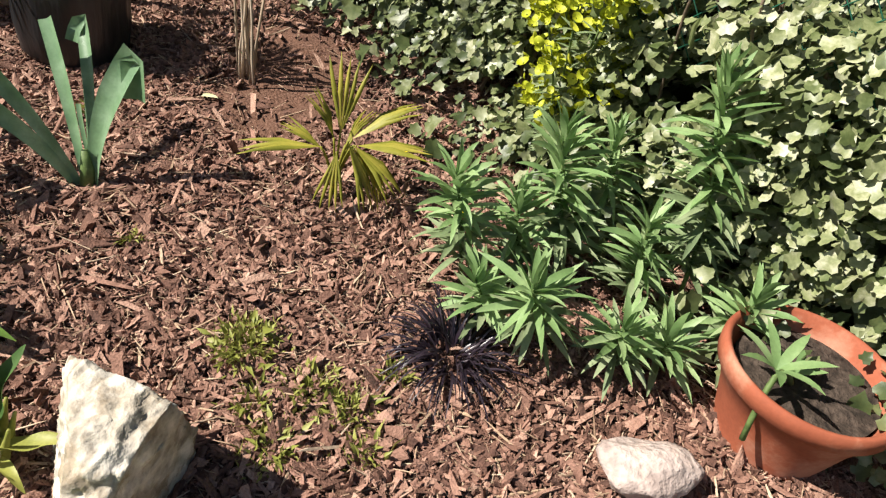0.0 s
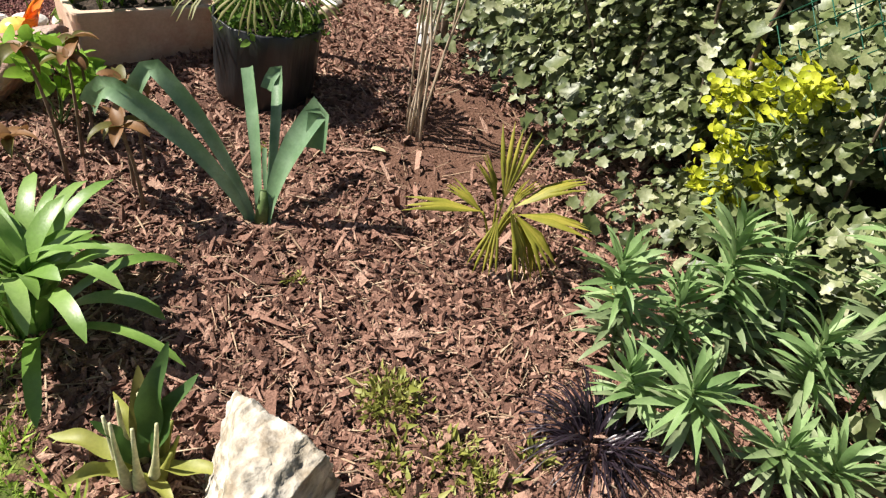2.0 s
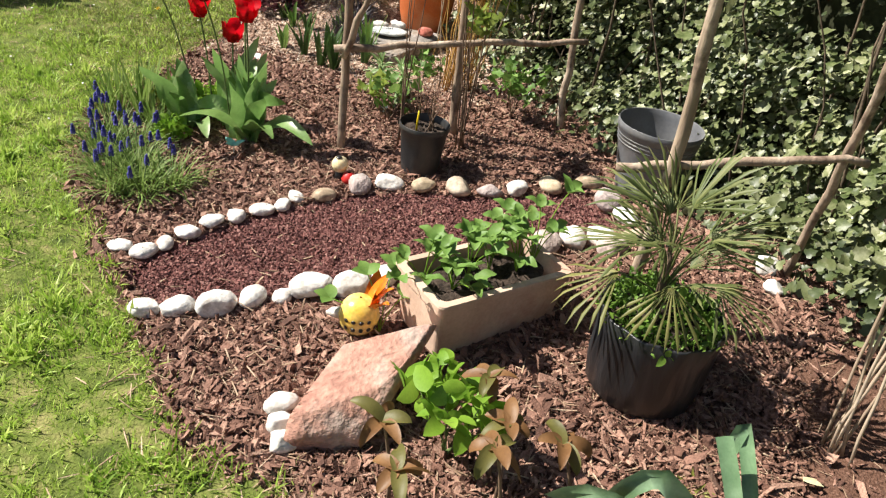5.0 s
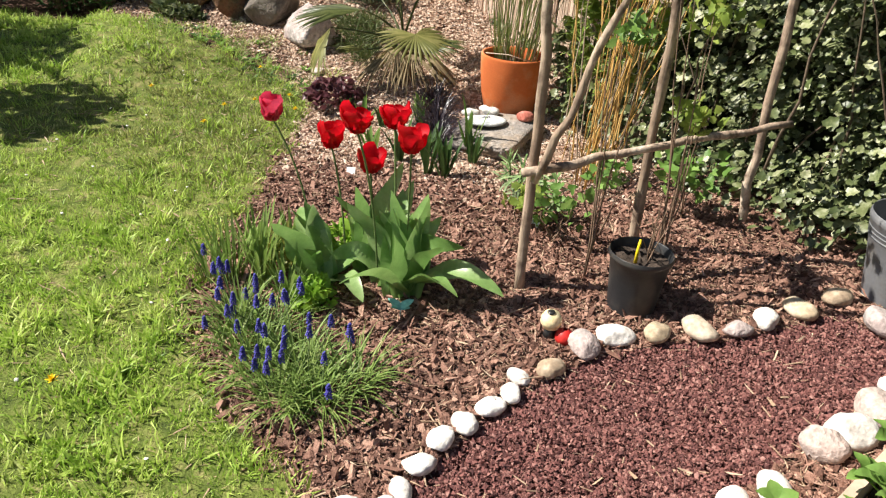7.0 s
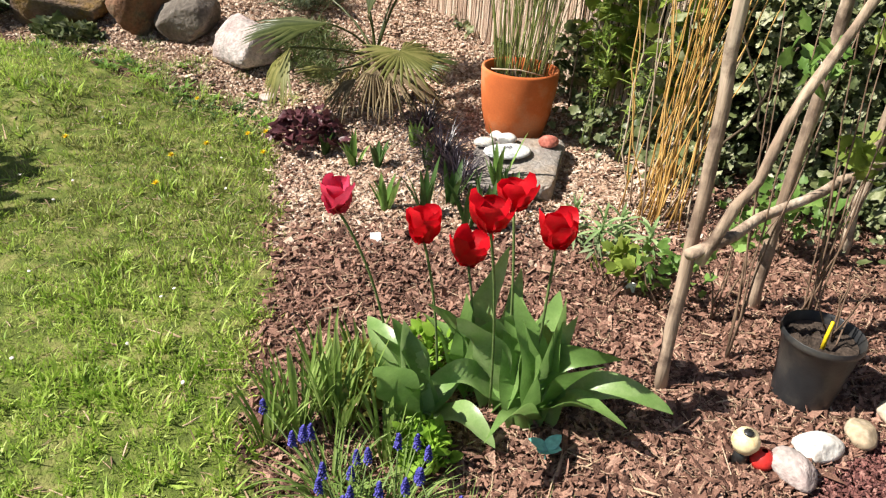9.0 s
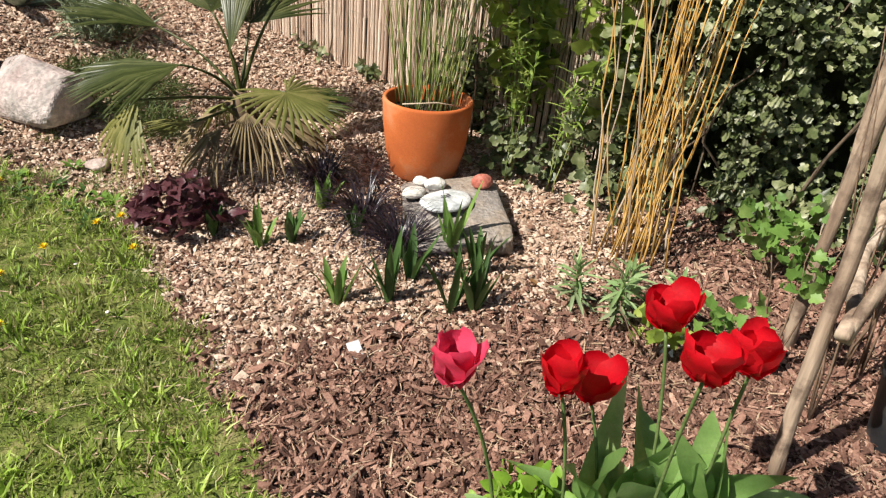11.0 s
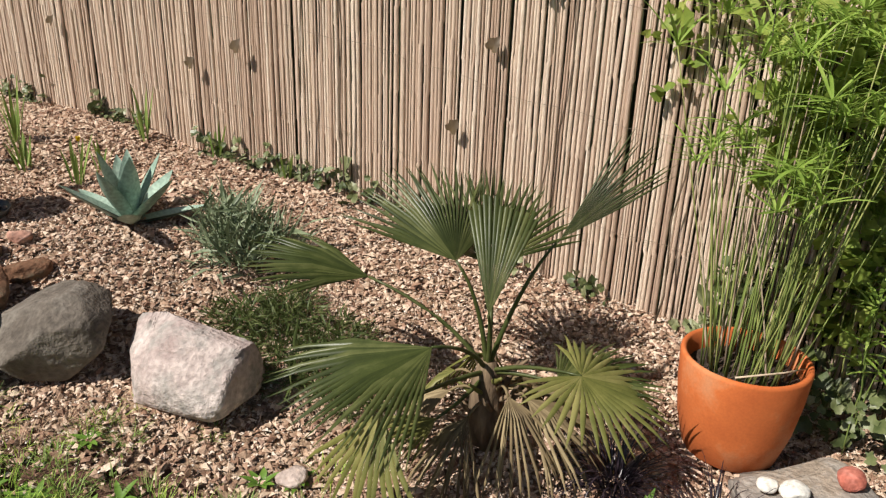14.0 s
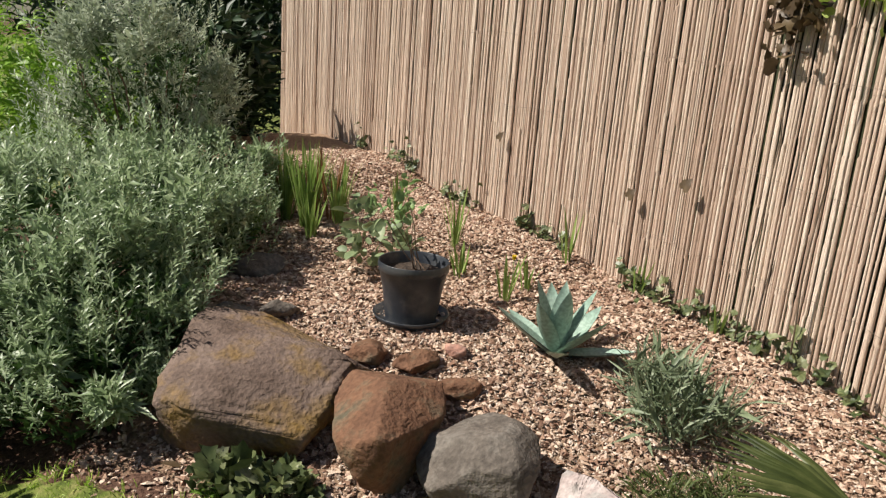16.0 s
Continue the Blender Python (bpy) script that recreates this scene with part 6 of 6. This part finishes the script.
# slender bamboo shoots between pot and reeds
for i, (x, y, h) in enumerate(((-3.10, 4.80, .70), (-2.98, 4.66, .55), (-3.0, 4.95, .85))):
    ob = thing("bamboo_shoot", (x, y, gz(x, y)), "slender young bamboo with narrow light green leaves", "bamboo", "young bamboo shoots")
    for j in range(3):
        tp = (rg.normal(0, .07), rg.normal(0, .06), h * rg.uniform(.75, 1.1))
        part("stem", branch((rg.normal(0, .02), rg.normal(0, .02), -.01), tp, .003, .0015, .006, 8, 5, 1800 + 10 * i + j), REED, ob)
        tagged(part("leaves", merge([ribbon(rg.uniform(.06, .11), .012, rg.uniform(0, 360), rg.uniform(40, 95), rg.uniform(10, 60), "lance", .1, 4, tuple(np.array(tp) * s)) for s in rg.uniform(.45, 1, 22)]), REED_TIP, ob), kind="stuff")

# leafy twigs by the trellis
for i, (x, y, z, r, c) in enumerate(((-2.90, 3.42, .16, .14, 70), (-3.05, 3.50, .12, .10, 50), (-2.72, 3.38, .36, .10, 60), (-2.45, 3.36, .62, .12, 60), (-2.40, 3.85, .2, .18, 160), (-2.45, 3.30, 1.0, .15, 70), (-2.72, 3.18, .95, .12, 45))):
    ob = thing("currant_bush", (x, y, gz(x, y)), "young fruit bush with fresh green lobed leaves", "shrub", "young bushes by the trellis")
    for j in range(4):
        part("twig", branch((0, 0, 0), (RNG.normal(0, r * .6), RNG.normal(0, r * .6), z * RNG.uniform(.8, 1.3)), .004, .0015, .006, 7, 5, 850 + 5 * i + j), STEM_BROWN, ob)
    cloud(ob, "leaves", (0, 0, z), (r, r, r * .7), c // 2 + 8, ivy_protos(3), .040, VINE if i % 2 else BERRY_LEAF, seed=60 + i, up=1.0, shell=.1)

# ---- gravel bed ----
ob = thing("heuchera", (-4.49, 4.60, gz(-4.49, 4.6)), "mound of ruffled dark purple heuchera leaves", "plant")
rg = np.random.default_rng(9)
ruffled = [to_mesh("leaf", (v * (1, 1, 2.2), f), PURPLE) for v, f in ivy_protos()]
for i in range(130):
    a, q = rg.uniform(0, 6.28), math.sqrt(rg.random()) * rg.uniform(.85, 1.25)
    leaf = new("leaf", ruffled[i % 6])
    leaf.parent = ob
    leaf.matrix_basis = pose(.19 * q * math.cos(a), .17 * q * math.sin(a), .03 + .15 * max(.05, 1 - q * q) * rg.random() ** .5 + .05 * rg.random(), rg.normal(25, 32), rg.normal(0, 32), math.degrees(a) - 90 + rg.normal(0, 45)) @ Matrix.Scale(rg.uniform(.035, .068), 4)

ob = thing("fan_palm", (-4.235, 5.08, gz(-4.235, 5.08) - .01), "fan palm with pleated green fronds and fibrous trunk", "palm")
ox, oy, oz = -4.235, 5.08, gz(-4.235, 5.08) - .01
trunk = [(0, 0, 0), (-.01, .0, .08), (-.015, .0, .16), (-.02, 0, .24), (-.02, 0, .30)]
part("trunk", tube(trunk, [.055, .062, .055, .045, .025], 14), FIBRE, ob)
for i in range(16):
    a, z = i * 2.4, .03 + .014 * i
    part("leaf_stub", branch((.03 * math.cos(a), .03 * math.sin(a), z), (.11 * math.cos(a), .11 * math.sin(a), z + .06 + .03 * (i % 3)), .011, .005, .004, 5, 6, 1500 + i), FIBRE if i % 3 else PALM_OLD, ob)
for i, (hub, to, R, arc, mat_) in enumerate((((-4.35, 5.143, .927), (-.06, .33, .30), .40, 115, PALM), ((-4.582, 5.313, .823), (-.34, .10, .12), .38, 95, PALM), ((-4.476, 4.936, .764), (-.42, -.15, -.02), .46, 100, PALM),
                                            ((-4.074, 4.816, .69), (.28, -.26, -.12), .29, 270, PALM_OLD), ((-4.638, 4.828, .653), (-.16, -.12, -.33), .34, 90, PALM_OLD), ((-4.285, 5.02, .80), (.05, .06, .42), .42, 40, PALM),
                                            ((-4.066, 5.05, 1.011), (.30, -.02, .29), .40, 32, PALM), ((-4.20, 5.25, .86), (.1, .3, .3), .38, 140, PALM), ((-4.10, 4.90, .62), (.33, .05, .05), .32, 120, PALM), ((-4.45, 4.95, .52), (-.3, -.1, .02), .22, 80, PALM_OLD))):
    h = Vector(hub) - Vector((ox, oy, oz))
    up = (0, 0, 1) if i not in (5, 6) else (-.5, -.8, .2)
    fr = part("frond", moved(fan_leaf(R, 30 if arc > 90 else 14, arc, .8 if i == 5 else .5, .13, .035, i + 80), aim(h, to, up)), mat_, ob)
    part("petiole", tube(bezier((-.02, 0, .26), (h.x * .35, h.y * .35, .26 + (h.z - .26) * .7), tuple(h), 8), [.009 - .0006 * j for j in range(9)], 6), PALM, fr)

for i in range(9):
    a = .5 + i * 2.4
    h = Vector((.13 * math.cos(a), .13 * math.sin(a), .16 + .03 * (i % 4)))
    fr = part("dead_frond", moved(fan_leaf(.24 + .03 * (i % 3), 13, 80, .3, .5, .05, i + 180), aim(h, (math.cos(a), math.sin(a), -.55 + .2 * (i % 3)))), PALM_DEAD if i % 3 else PALM_OLD, ob, "withered straw-brown frond")
    part("petiole", tube(bezier((0, 0, .14), (h.x * .5, h.y * .5, h.z + .05), tuple(h), 6), .005, 5), PALM_DEAD, fr)

for i, (x, y, h) in enumerate(((-4.206, 4.39, .12), (-4.375, 4.505, .10), (-4.095, 4.38, .11), (-3.966, 3.96, .13), (-3.85, 4.38, .12), (-3.80, 3.935, .17), (-3.52, 4.21, .22), (-3.61, 3.84, .17), (-3.53, 3.84, .18), (-3.95, 4.61, .12), (-3.45, 4.06, .14), (-3.70, 4.05, .15))):
    tuft("lily_shoot", x, y, 9, h * 1.4, .028, (2, 26), (0, 35), DARK_LEAF if i % 3 else BERRY_LEAF, "short upright green bulb shoot in chippings", "plant", "lance", .02, "bulb shoots in the chippings", 140 + i, blade="leaves")
for i, (x, y) in enumerate(((-3.21, 3.80), (-3.11, 3.66), (-3.04, 3.74), (-2.95, 3.60))):
    spurge((x, y), (x + .01, y, gz(x, y) + .17 + .03 * (i % 2)), 30 + i, 45, .8, "small spurge shoots")
for x, y, a in ((-3.94, 3.65, 20), (-3.0, 3.49, -15)):
    solo("plant_label", ([(-.021, -.0015, 0), (.021, -.0015, 0), (.021, .0015, 0), (-.021, .0015, 0), (-.021, -.0015, .055), (.021, -.0015, .055), (.021, .0015, .055), (-.021, .0015, .055)], [(0, 3, 2, 1), (4, 5, 6, 7), (0, 1, 5, 4), (1, 2, 6, 5), (2, 3, 7, 6), (3, 0, 4, 7)]), surface("white_plastic", [(0.75, 0.74, 0.72), (0.82, 0.81, 0.8)], 10, 0.5, 0.05, 60), (x, y, gz(x, y) - .008), "small blank white plastic plant label", "label", "plant labels", rz=a, smooth=False).rotation_euler = (-.9, 0, radians(a))

# agave
ob = thing("agave", (-5.405, 6.455, gz(-5.405, 6.455) - .01), "blue-grey agave rosette with broad pointed leaves", "agave")
rg = np.random.default_rng(3)
for i in range(12):
    le = 84 - i * 6.4
    L = .33 if i < 10 else .32
    pv, pf = ribbon(L, .092, i * 137.5, le, -18, "lance", .22, 9)
    k = len(pv)
    low = [(p[0], p[1], p[2] - .010 * (1 - (j // 3) / 9.5)) for j, p in enumerate(pv)]
    part("leaf", (list(pv) + low, list(pf) + [tuple(k + q for q in f[::-1]) for f in pf]), AGAVE, ob)
for i, (x, y, r, h, c) in enumerate(((-4.93, 6.10, .20, .24, 900), (-5.02, 6.25, .15, .2, 400))):
    ob = thing("lavender", (x, y, gz(x, y)), "grey-green spiky lavender cushion on chippings", "plant", "grey cushions")
    for j in range(9):
        a, q = j * 2.4, r * .72 * math.sqrt(j / 9)
        part("woody_stem", branch((0, 0, 0), (q * math.cos(a), q * math.sin(a), h * .5), .005, .002, .006, 6, 5, 1700 + 10 * i + j), STEM_BROWN, ob)
        cloud(ob, "sprig", (q * math.cos(a), q * math.sin(a), .02 + h * .25 * (1 - q / r)), (r * .5, r * .5, h * .75), c // 8, NEEDLE, .10, LAVENDER, seed=700 + 10 * i + j, up=.9, flat=.5, shell=.2)
for i, (x, y, r) in enumerate(((-4.84, 5.62, .20), (-4.74, 5.46, .18), (-4.98, 5.76, .15), (-4.60, 5.34, .15), (-4.64, 5.62, .17), (-4.80, 5.80, .14))):
    ob = thing("creeping_thyme", (x, y, gz(x, y) - .01), "low dark green creeping mat on chippings", "plant", "creeping mats")
    cloud(ob, "leaves", (0, 0, .0), (r, r, .085), 1500, NEEDLE, .05, MAT_LEAF, seed=74 + i, up=.9, shell=.1)
for i, (x, y, h, c) in enumerate(((-7.12, 7.62, .46, 44), (-6.95, 7.50, .50, 40), (-6.78, 7.60, .40, 34), (-7.0, 7.78, .44, 34), (-7.25, 7.45, .36, 30), (-6.86, 7.36, .26, 26), (-6.04, 7.45, .34, 12), (-5.69, 6.95, .24, 10), (-5.60, 7.12, .16, 8), (-5.42, 7.50, .30, 6), (-5.04, 7.26, .20, 8), (-5.95, 7.15, .2, 10), (-6.5, 7.9, .3, 14), (-7.3, 7.9, .45, 20), (-4.72, 6.85, .14, 6))):
    tuft("iris_leaves", x, y, c, h, .015, (2, 18), (0, 22), GRASSY, "fan of upright green iris leaves in chippings", "plant", "lance", .03, "iris leaves along the fence", 160 + i, blade="leaves")
for i, (x, y, h) in enumerate(((-6.98, 7.72, .50), (-7.15, 7.70, .44), (-6.85, 7.66, .46))):
    tuft("rusty_iris_leaves", x, y, 9, h, .014, (2, 14), (0, 18), BRONZE, "withered rust-brown iris leaves among green ones", "plant", "lance", .04, "withered iris leaves", 2900 + i, blade="leaves")
ob = thing("yellow_flower", (-5.66, 6.96, gz(-5.66, 6.96)), "small yellow flower on a green stem", "flower")
part("stem", tube([(0, 0, 0), (0, 0, .21)], .002, 5), STEM_GREEN, ob)
part("petals", merge([ribbon(.03, .018, 60 * j, 30, -20, "broad", .1, 4, (0, 0, .2)) for j in range(6)]), YELLOW, ob)
base = gz(-6.06, 6.57) + .21
ob = thing("potted_shrub", (-6.06, 6.57, base), "sparse twiggy plant with pale leaves in pot", "shrub")
for i in range(5):
    tp = (RNG.normal(-.06, .06), RNG.normal(.05, .06), RNG.uniform(.18, .42))
    part("twig", branch((RNG.normal(0, .03), RNG.normal(0, .03), 0), tp, .003, .0015, .005, 7, 5, 900 + i), STEM_BROWN, ob)
    cloud(ob, "leaves", tp, (.05, .05, .09), 13, OVAL, .036, EUPH, seed=80 + i, up=.7, shell=.1)
for i, (x, y) in enumerate(((-6.3, 7.2), (-6.45, 7.05), (-6.55, 7.35))):
    ob = thing("pale_perennial", (x, y, gz(x, y)), "pale green broad-leaved perennial in chippings", "plant", "pale perennials")
    cloud(ob, "leaves", (0, 0, .14), (.10, .10, .16), 34, OVAL, .06, EUPH_LOW, seed=84 + i, up=.7, shell=.2)

# grey shrubs and what stands behind them
for i, (x, y, h, r, c, m) in enumerate(((-7.74, 6.52, .38, (.78, .80, .52), 9000, SHRUB_LEAF), (-7.25, 6.10, .22, (.42, .38, .34), 3000, SHRUB_LEAF), (-7.45, 7.08, .28, (.48, .45, .36), 3000, SHRUB_LEAF), (-8.2, 7.85, .75, (.58, .55, .75), 5200, GREY_LEAF),
                                         (-8.8, 6.1, .3, (.9, .8, .45), 5000, SHRUB_LEAF), (-7.85, 7.42, .32, (.42, .36, .42), 2800, SHRUB_LEAF), (-7.50, 7.62, .28, (.36, .32, .36), 2200, SHRUB_LEAF), (-7.22, 5.80, .20, (.42, .28, .30), 2200, SHRUB_LEAF), (-7.75, 5.85, .25, (.5, .35, .36), 2600, SHRUB_LEAF))):
    ob = thing("grey_shrub", (x, y, gz(x, y)), "bushy silvery grey-green narrow-leaved shrub", "shrub", "grey shrubs")
    for j in range(9):
        a = j * .7
        part("branch", branch((0, 0, 0), (r[0] * .7 * math.cos(a), r[1] * .7 * math.sin(a), h + r[2] * .4), .016, .004, .02, 8, 6, 950 + 10 * i + j), STEM_BROWN, ob)
    # darker leaves inside stand for the shade between the silvery clumps
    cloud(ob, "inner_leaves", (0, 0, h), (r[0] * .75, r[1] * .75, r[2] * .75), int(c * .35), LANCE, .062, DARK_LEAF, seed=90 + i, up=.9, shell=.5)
    rg = np.random.default_rng(1000 + i)
    clumps = max(10, c // 240)
    for j in range(clumps):
        d = rg.normal(0, 1, 3)
        d[2] = abs(d[2]) * .8 + (.1 if j % 3 else -.5)
        d /= np.linalg.norm(d)
        s = rg.uniform(.17, .30) * min(r)
        cloud(ob, "foliage", tuple(np.array((0, 0, h)) + d * np.array(r) * rg.uniform(.78, 1.0)), (s, s, s * 1.1), int(c * 1.15 / clumps), LANCE, .052, m, seed=2000 + 40 * i + j, up=1.0, shell=.15)
    # upright leafy shoots over the whole crown
    k = c // 12
    d = rg.normal(0, 1, (k, 3))
    d[:, 2] = np.abs(d[:, 2]) * .9 - .25
    d /= np.linalg.norm(d, axis=1)[:, None]
    swell = np.array([1 + .42 * noise.noise(Vector(p) * 2.6 + Vector((i, 0, 0))) for p in d])
    p = np.array((0, 0, h)) + d * np.array(r) * (swell * rg.uniform(.72, 1.0, k))[:, None]
    ok = (p[:, 2] > .02) & (np.array([noise.noise(Vector(q) * 4.5 + Vector((i, 3, 0))) for q in p]) > -.16)
    p, d = p[ok], d[ok]
    k = len(p)
    out = np.arctan2(d[:, 1], d[:, 0]) - math.pi / 2
    scatter("shoot", SPRIG, p, np.column_stack([-rg.uniform(.1, .75, k) * np.hypot(d[:, 0], d[:, 1]), rg.normal(0, .22, k), out + rg.normal(0, .4, k)]), rg.uniform(.11, .21, k), m, parent=ob)
for i, (x, y, h, r, c, m) in enumerate(((-10.0, 12.6, 1.5, (.9, .8, 1.8), 6000, CONIFER), (-10.2, 10.0, .5, (.8, .7, .7), 3500, FRESH), (-8.7, 9.5, .55, (.5, .45, .55), 2500, CONIFER), (-11.8, 9.6, .8, (1.3, 1.1, 1.0), 4500, FRESH), (-13.5, 12, 1.2, (1.8, 1.5, 1.5), 5000, FRESH),
                                         (-11.2, 12.2, 1.5, (1.5, 1.2, 1.8), 5000, CONIFER), (-15, 9, 1.3, (2, 1.6, 1.6), 5000, DARK_LEAF))):
    ob = thing("evergreen_bush", (x, y, gz(x, y)), "tall dark evergreen bush at the garden end" if m is CONIFER else "bright leafy green bush at the garden end", "bush", "bushes at the garden end")
    part("trunk", branch((0, 0, 0), (.05, 0, h), .09, .03, .02, 8, 9, 990 + i), IVY_STEM, ob)
    cloud(ob, "leaves", (0, 0, h), r, c, LANCE, .16 if m is CONIFER else .10, m, seed=100 + i, up=.6, shell=.5)
for i, (x, y, h, r, c) in enumerate(((-8.4, 4.2, 1.0, (.75, .9, .75), 3200), (-7.15, 3.35, 1.15, (.48, .55, .42), 850))):
    ob = thing("garden_shrub", (x, y, gz(x, y)), "broad green shrub standing on the lawn", "shrub", "shrubs on the lawn")
    part("trunk", branch((0, 0, 0), (.05, 0, h * .9), .06 - .025 * i, .02, .02, 8, 9, 1100 + i), IVY_STEM, ob)
    cloud(ob, "leaves", (0, 0, h), r, c, OVAL, .09, DARK_LEAF, seed=111 + i, up=.6, shell=.2)

# vine hanging over the fence and dead leaves caught on it
VINE_FRONT = 0.06
for i, (x, z, r, c) in enumerate(((-4.60, 1.48, (.18, .05, .30), 110), (-4.42, 1.60, (.26, .05, .22), 110), (-3.75, 1.40, (.3, .06, .2), 90), (-3.35, 1.25, (.25, .06, .4), 100), (-3.12, 1.0, (.2, .06, .4), 110), (-2.85, 1.15, (.3, .08, .45), 240))):
    y = along(x)
    ob = thing("hanging_vine", (x + FNX * VINE_FRONT, y + FNY * VINE_FRONT, gz(x, y) - .02), "trailing vine leaves hanging over bamboo fence", "vine", "vines on the fence", rz=-46.7)
    part("stem", branch((0, 0, 0), (.05, 0, z + .3), .004, .002, .012, 10, 5, 1200 + i), IVY_STEM, ob)
    cloud(ob, "leaves", (0, 0, z), r, c, ivy_protos(), .044, DEAD_LEAF if i == 0 else VINE, seed=120 + i, up=1.2, shell=.1)
for i, (x, y, z) in enumerate(((-5.108, 7.35, 1.22), (-4.879, 7.10, 1.331), (-4.02, 6.22, 1.1), (-5.9, 8.2, 1.35), (-3.9, 6.1, 1.45))):
    pv, pf = ivy_protos()[i]
    solo("dead_leaf", ([tuple(.062 * q for q in p) for p in pv], pf), DEAD_LEAF, (x + FNX * .05, y + FNY * .05, z), "withered brown leaf caught on bamboo fence", "leaf", "dead leaves on the fence", rz=-46).rotation_euler = (1.5, .5, -.8)
# ivy creeping along the fence foot
k = 800
t = RNG.uniform(.28, 1, k)
x, y = FX0 + (FX1 - FX0) * t + FNX * RNG.gamma(1.5, .035, k), FY0 + (FY1 - FY0) * t + FNY * RNG.gamma(1.5, .035, k)
keep = np.array([noise.noise((a * 3.3, 0, 7)) for a in x]) > -.02
x, y = x[keep], y[keep]
scatter("creeping_ivy", ivy_protos(), np.column_stack([x, y, ground_z(x, y) + RNG.gamma(1.4, .03, len(x))]), leaf_turn(HEDGE_AZ, len(x), .7, .8), .036 * RNG.lognormal(0, .3, len(x)), IVY, "creeping ivy along the foot of the fence", "ivy")
ob = thing("ivy_patch", (-6.32, 5.56, gz(-6.32, 5.56)), "dark glossy ivy patch at the foot of boulders", "ivy")
for i in range(6):
    part("trailing_stem", branch((0, 0, .01), (.2 * math.cos(i), .11 * math.sin(i), .04), .003, .0015, .008, 6, 5, 1950 + i), IVY_STEM, ob)
    cloud(ob, "leaf_spray", (.13 * math.cos(i), .07 * math.sin(i), .03), (.11, .08, .09), 55, ivy_protos(), .042, IVY, seed=330 + i, up=.9, shell=.1)

# fallen leaves and dandelions
for i, (x, y, m, s) in enumerate(((-.81, 1.905, PALE_STALK, .05), (-.18, 1.86, YELLOW, .045), (.02, 1.62, YELLOW, .045), (-.35, 2.35, DEAD_LEAF, .05), (-6.62, 5.60, DEAD_LEAF, .07), (-3.35, 4.02, DEAD_LEAF, .045), (-3.28, 3.98, BRONZE, .045), (-.72, 2.78, DEAD_LEAF, .06), (-1.95, 2.2, DEAD_LEAF, .05))):
    v, f = ribbon(s, s * .45, 47 * i, 80, 20, "broad", .15, 5)
    solo("fallen_leaf", (v, f), m, (x, y, gz(x, y) + .006), "single fallen leaf lying on the ground", "leaf", "fallen leaves")
for i, (x, y) in enumerate(((-4.06, 1.90), (-4.95, 4.42), (-5.05, 4.25), (-4.72, 4.62), (-4.80, 4.58), (-4.98, 3.95), (-5.6, 4.3), (-4.65, 4.38), (-5.2, 4.9))):
    ob = thing("dandelion", (x, y, gz(x, y)), "yellow dandelion flower in short grass", "flower", "dandelions in the lawn")
    part("stem", tube([(0, 0, 0), (.004, 0, .045)], .002, 5), STEM_GREEN, ob)
    part("flower", merge([ribbon(.022, .008, 24 * j, 70 - 20 * (j % 3), 15, "lance", .1, 3, (.004, 0, .045)) for j in range(15)]), YELLOW, ob)

# bare twigs before the hedge beside the terracotta pot
ob = thing("bare_branches", (.80, 1.64, gz(.80, 1.64)), "tangle of bare grey-brown branches before the ivy", "shrub")
rg = np.random.default_rng(91)
for i in range(11):
    st = (rg.normal(0, .10), rg.normal(0, .08), 0)
    part("branch", branch(st, (st[0] + rg.normal(.02, .16), st[1] + rg.normal(0, .14), rg.uniform(.5, 1.05)), rg.uniform(.005, .011), .003, .018, 9, 7, 1300 + i), WOOD, ob)

# dry grass tufts and small stones at the lawn's edge by the boulders
for i in range(16):
    x = -6.6 + 1.5 * rg.random()
    y = 5.30 + .16 * rg.random() + (.08 if x < -6 else 0)
    tuft("dry_grass", x, y, 26, .07, .003, (10, 75), (10, 80), STRAW if i % 2 else GRASS, "small tuft of dry grass by the boulders", "grass", "grass", .04, "dry grass tufts", 180 + i)
for i in range(150):
    x = rg.uniform(-6.5, -4.68)
    y = 4.66 + (-4.72 - x) * .42 + rg.normal(.08, .15)
    if signed(np.array([x]), np.array([y]), LAWN)[0] > .12:
        continue
    if i % 3:
        tuft("grass_tuft", x, y, 30, rg.uniform(.05, .11), .0035, (5, 70), (10, 90), GRASS if i % 2 else GRASSY, "ragged tuft of grass on bare soil", "grass", "grass", .045, "grass tufts at the lawn edge", 2600 + i)
    else:
        ob = thing("rosette_weed", (x, y, gz(x, y) - .006), "flat rosette of small green weed leaves", "weed", "weeds at the lawn edge")
        for j in range(9):
            part("leaf", ribbon(rg.uniform(.04, .075), .02, 40 * j + rg.normal(0, 10), rg.uniform(55, 85), 25, "broad", .15, 5), CUSHION if i % 2 else DARK_LEAF, ob)
# daisies and clover heads in the lawn
for i in range(46):
    x, y = rg.uniform(-5.6, -3.6), rg.uniform(1.6, 5.0)
    if signed(np.array([x]), np.array([y]), LAWN)[0] > .1:
        ob = thing("daisy", (x, y, gz(x, y)), "tiny white daisy in the short lawn", "flower", "daisies in the lawn")
        part("flower", moved(lathe([(.001, 0), (.003, .001), (.0065, .002), (.006, .003), (.001, .003)], 10), pose(0, 0, .032, rg.normal(0, 12), rg.normal(0, 12), 0)), WHITE_PEBBLE, ob)
        part("stem", tube([(0, 0, 0), (0, 0, .032)], .0008, 4), STEM_GREEN, ob)
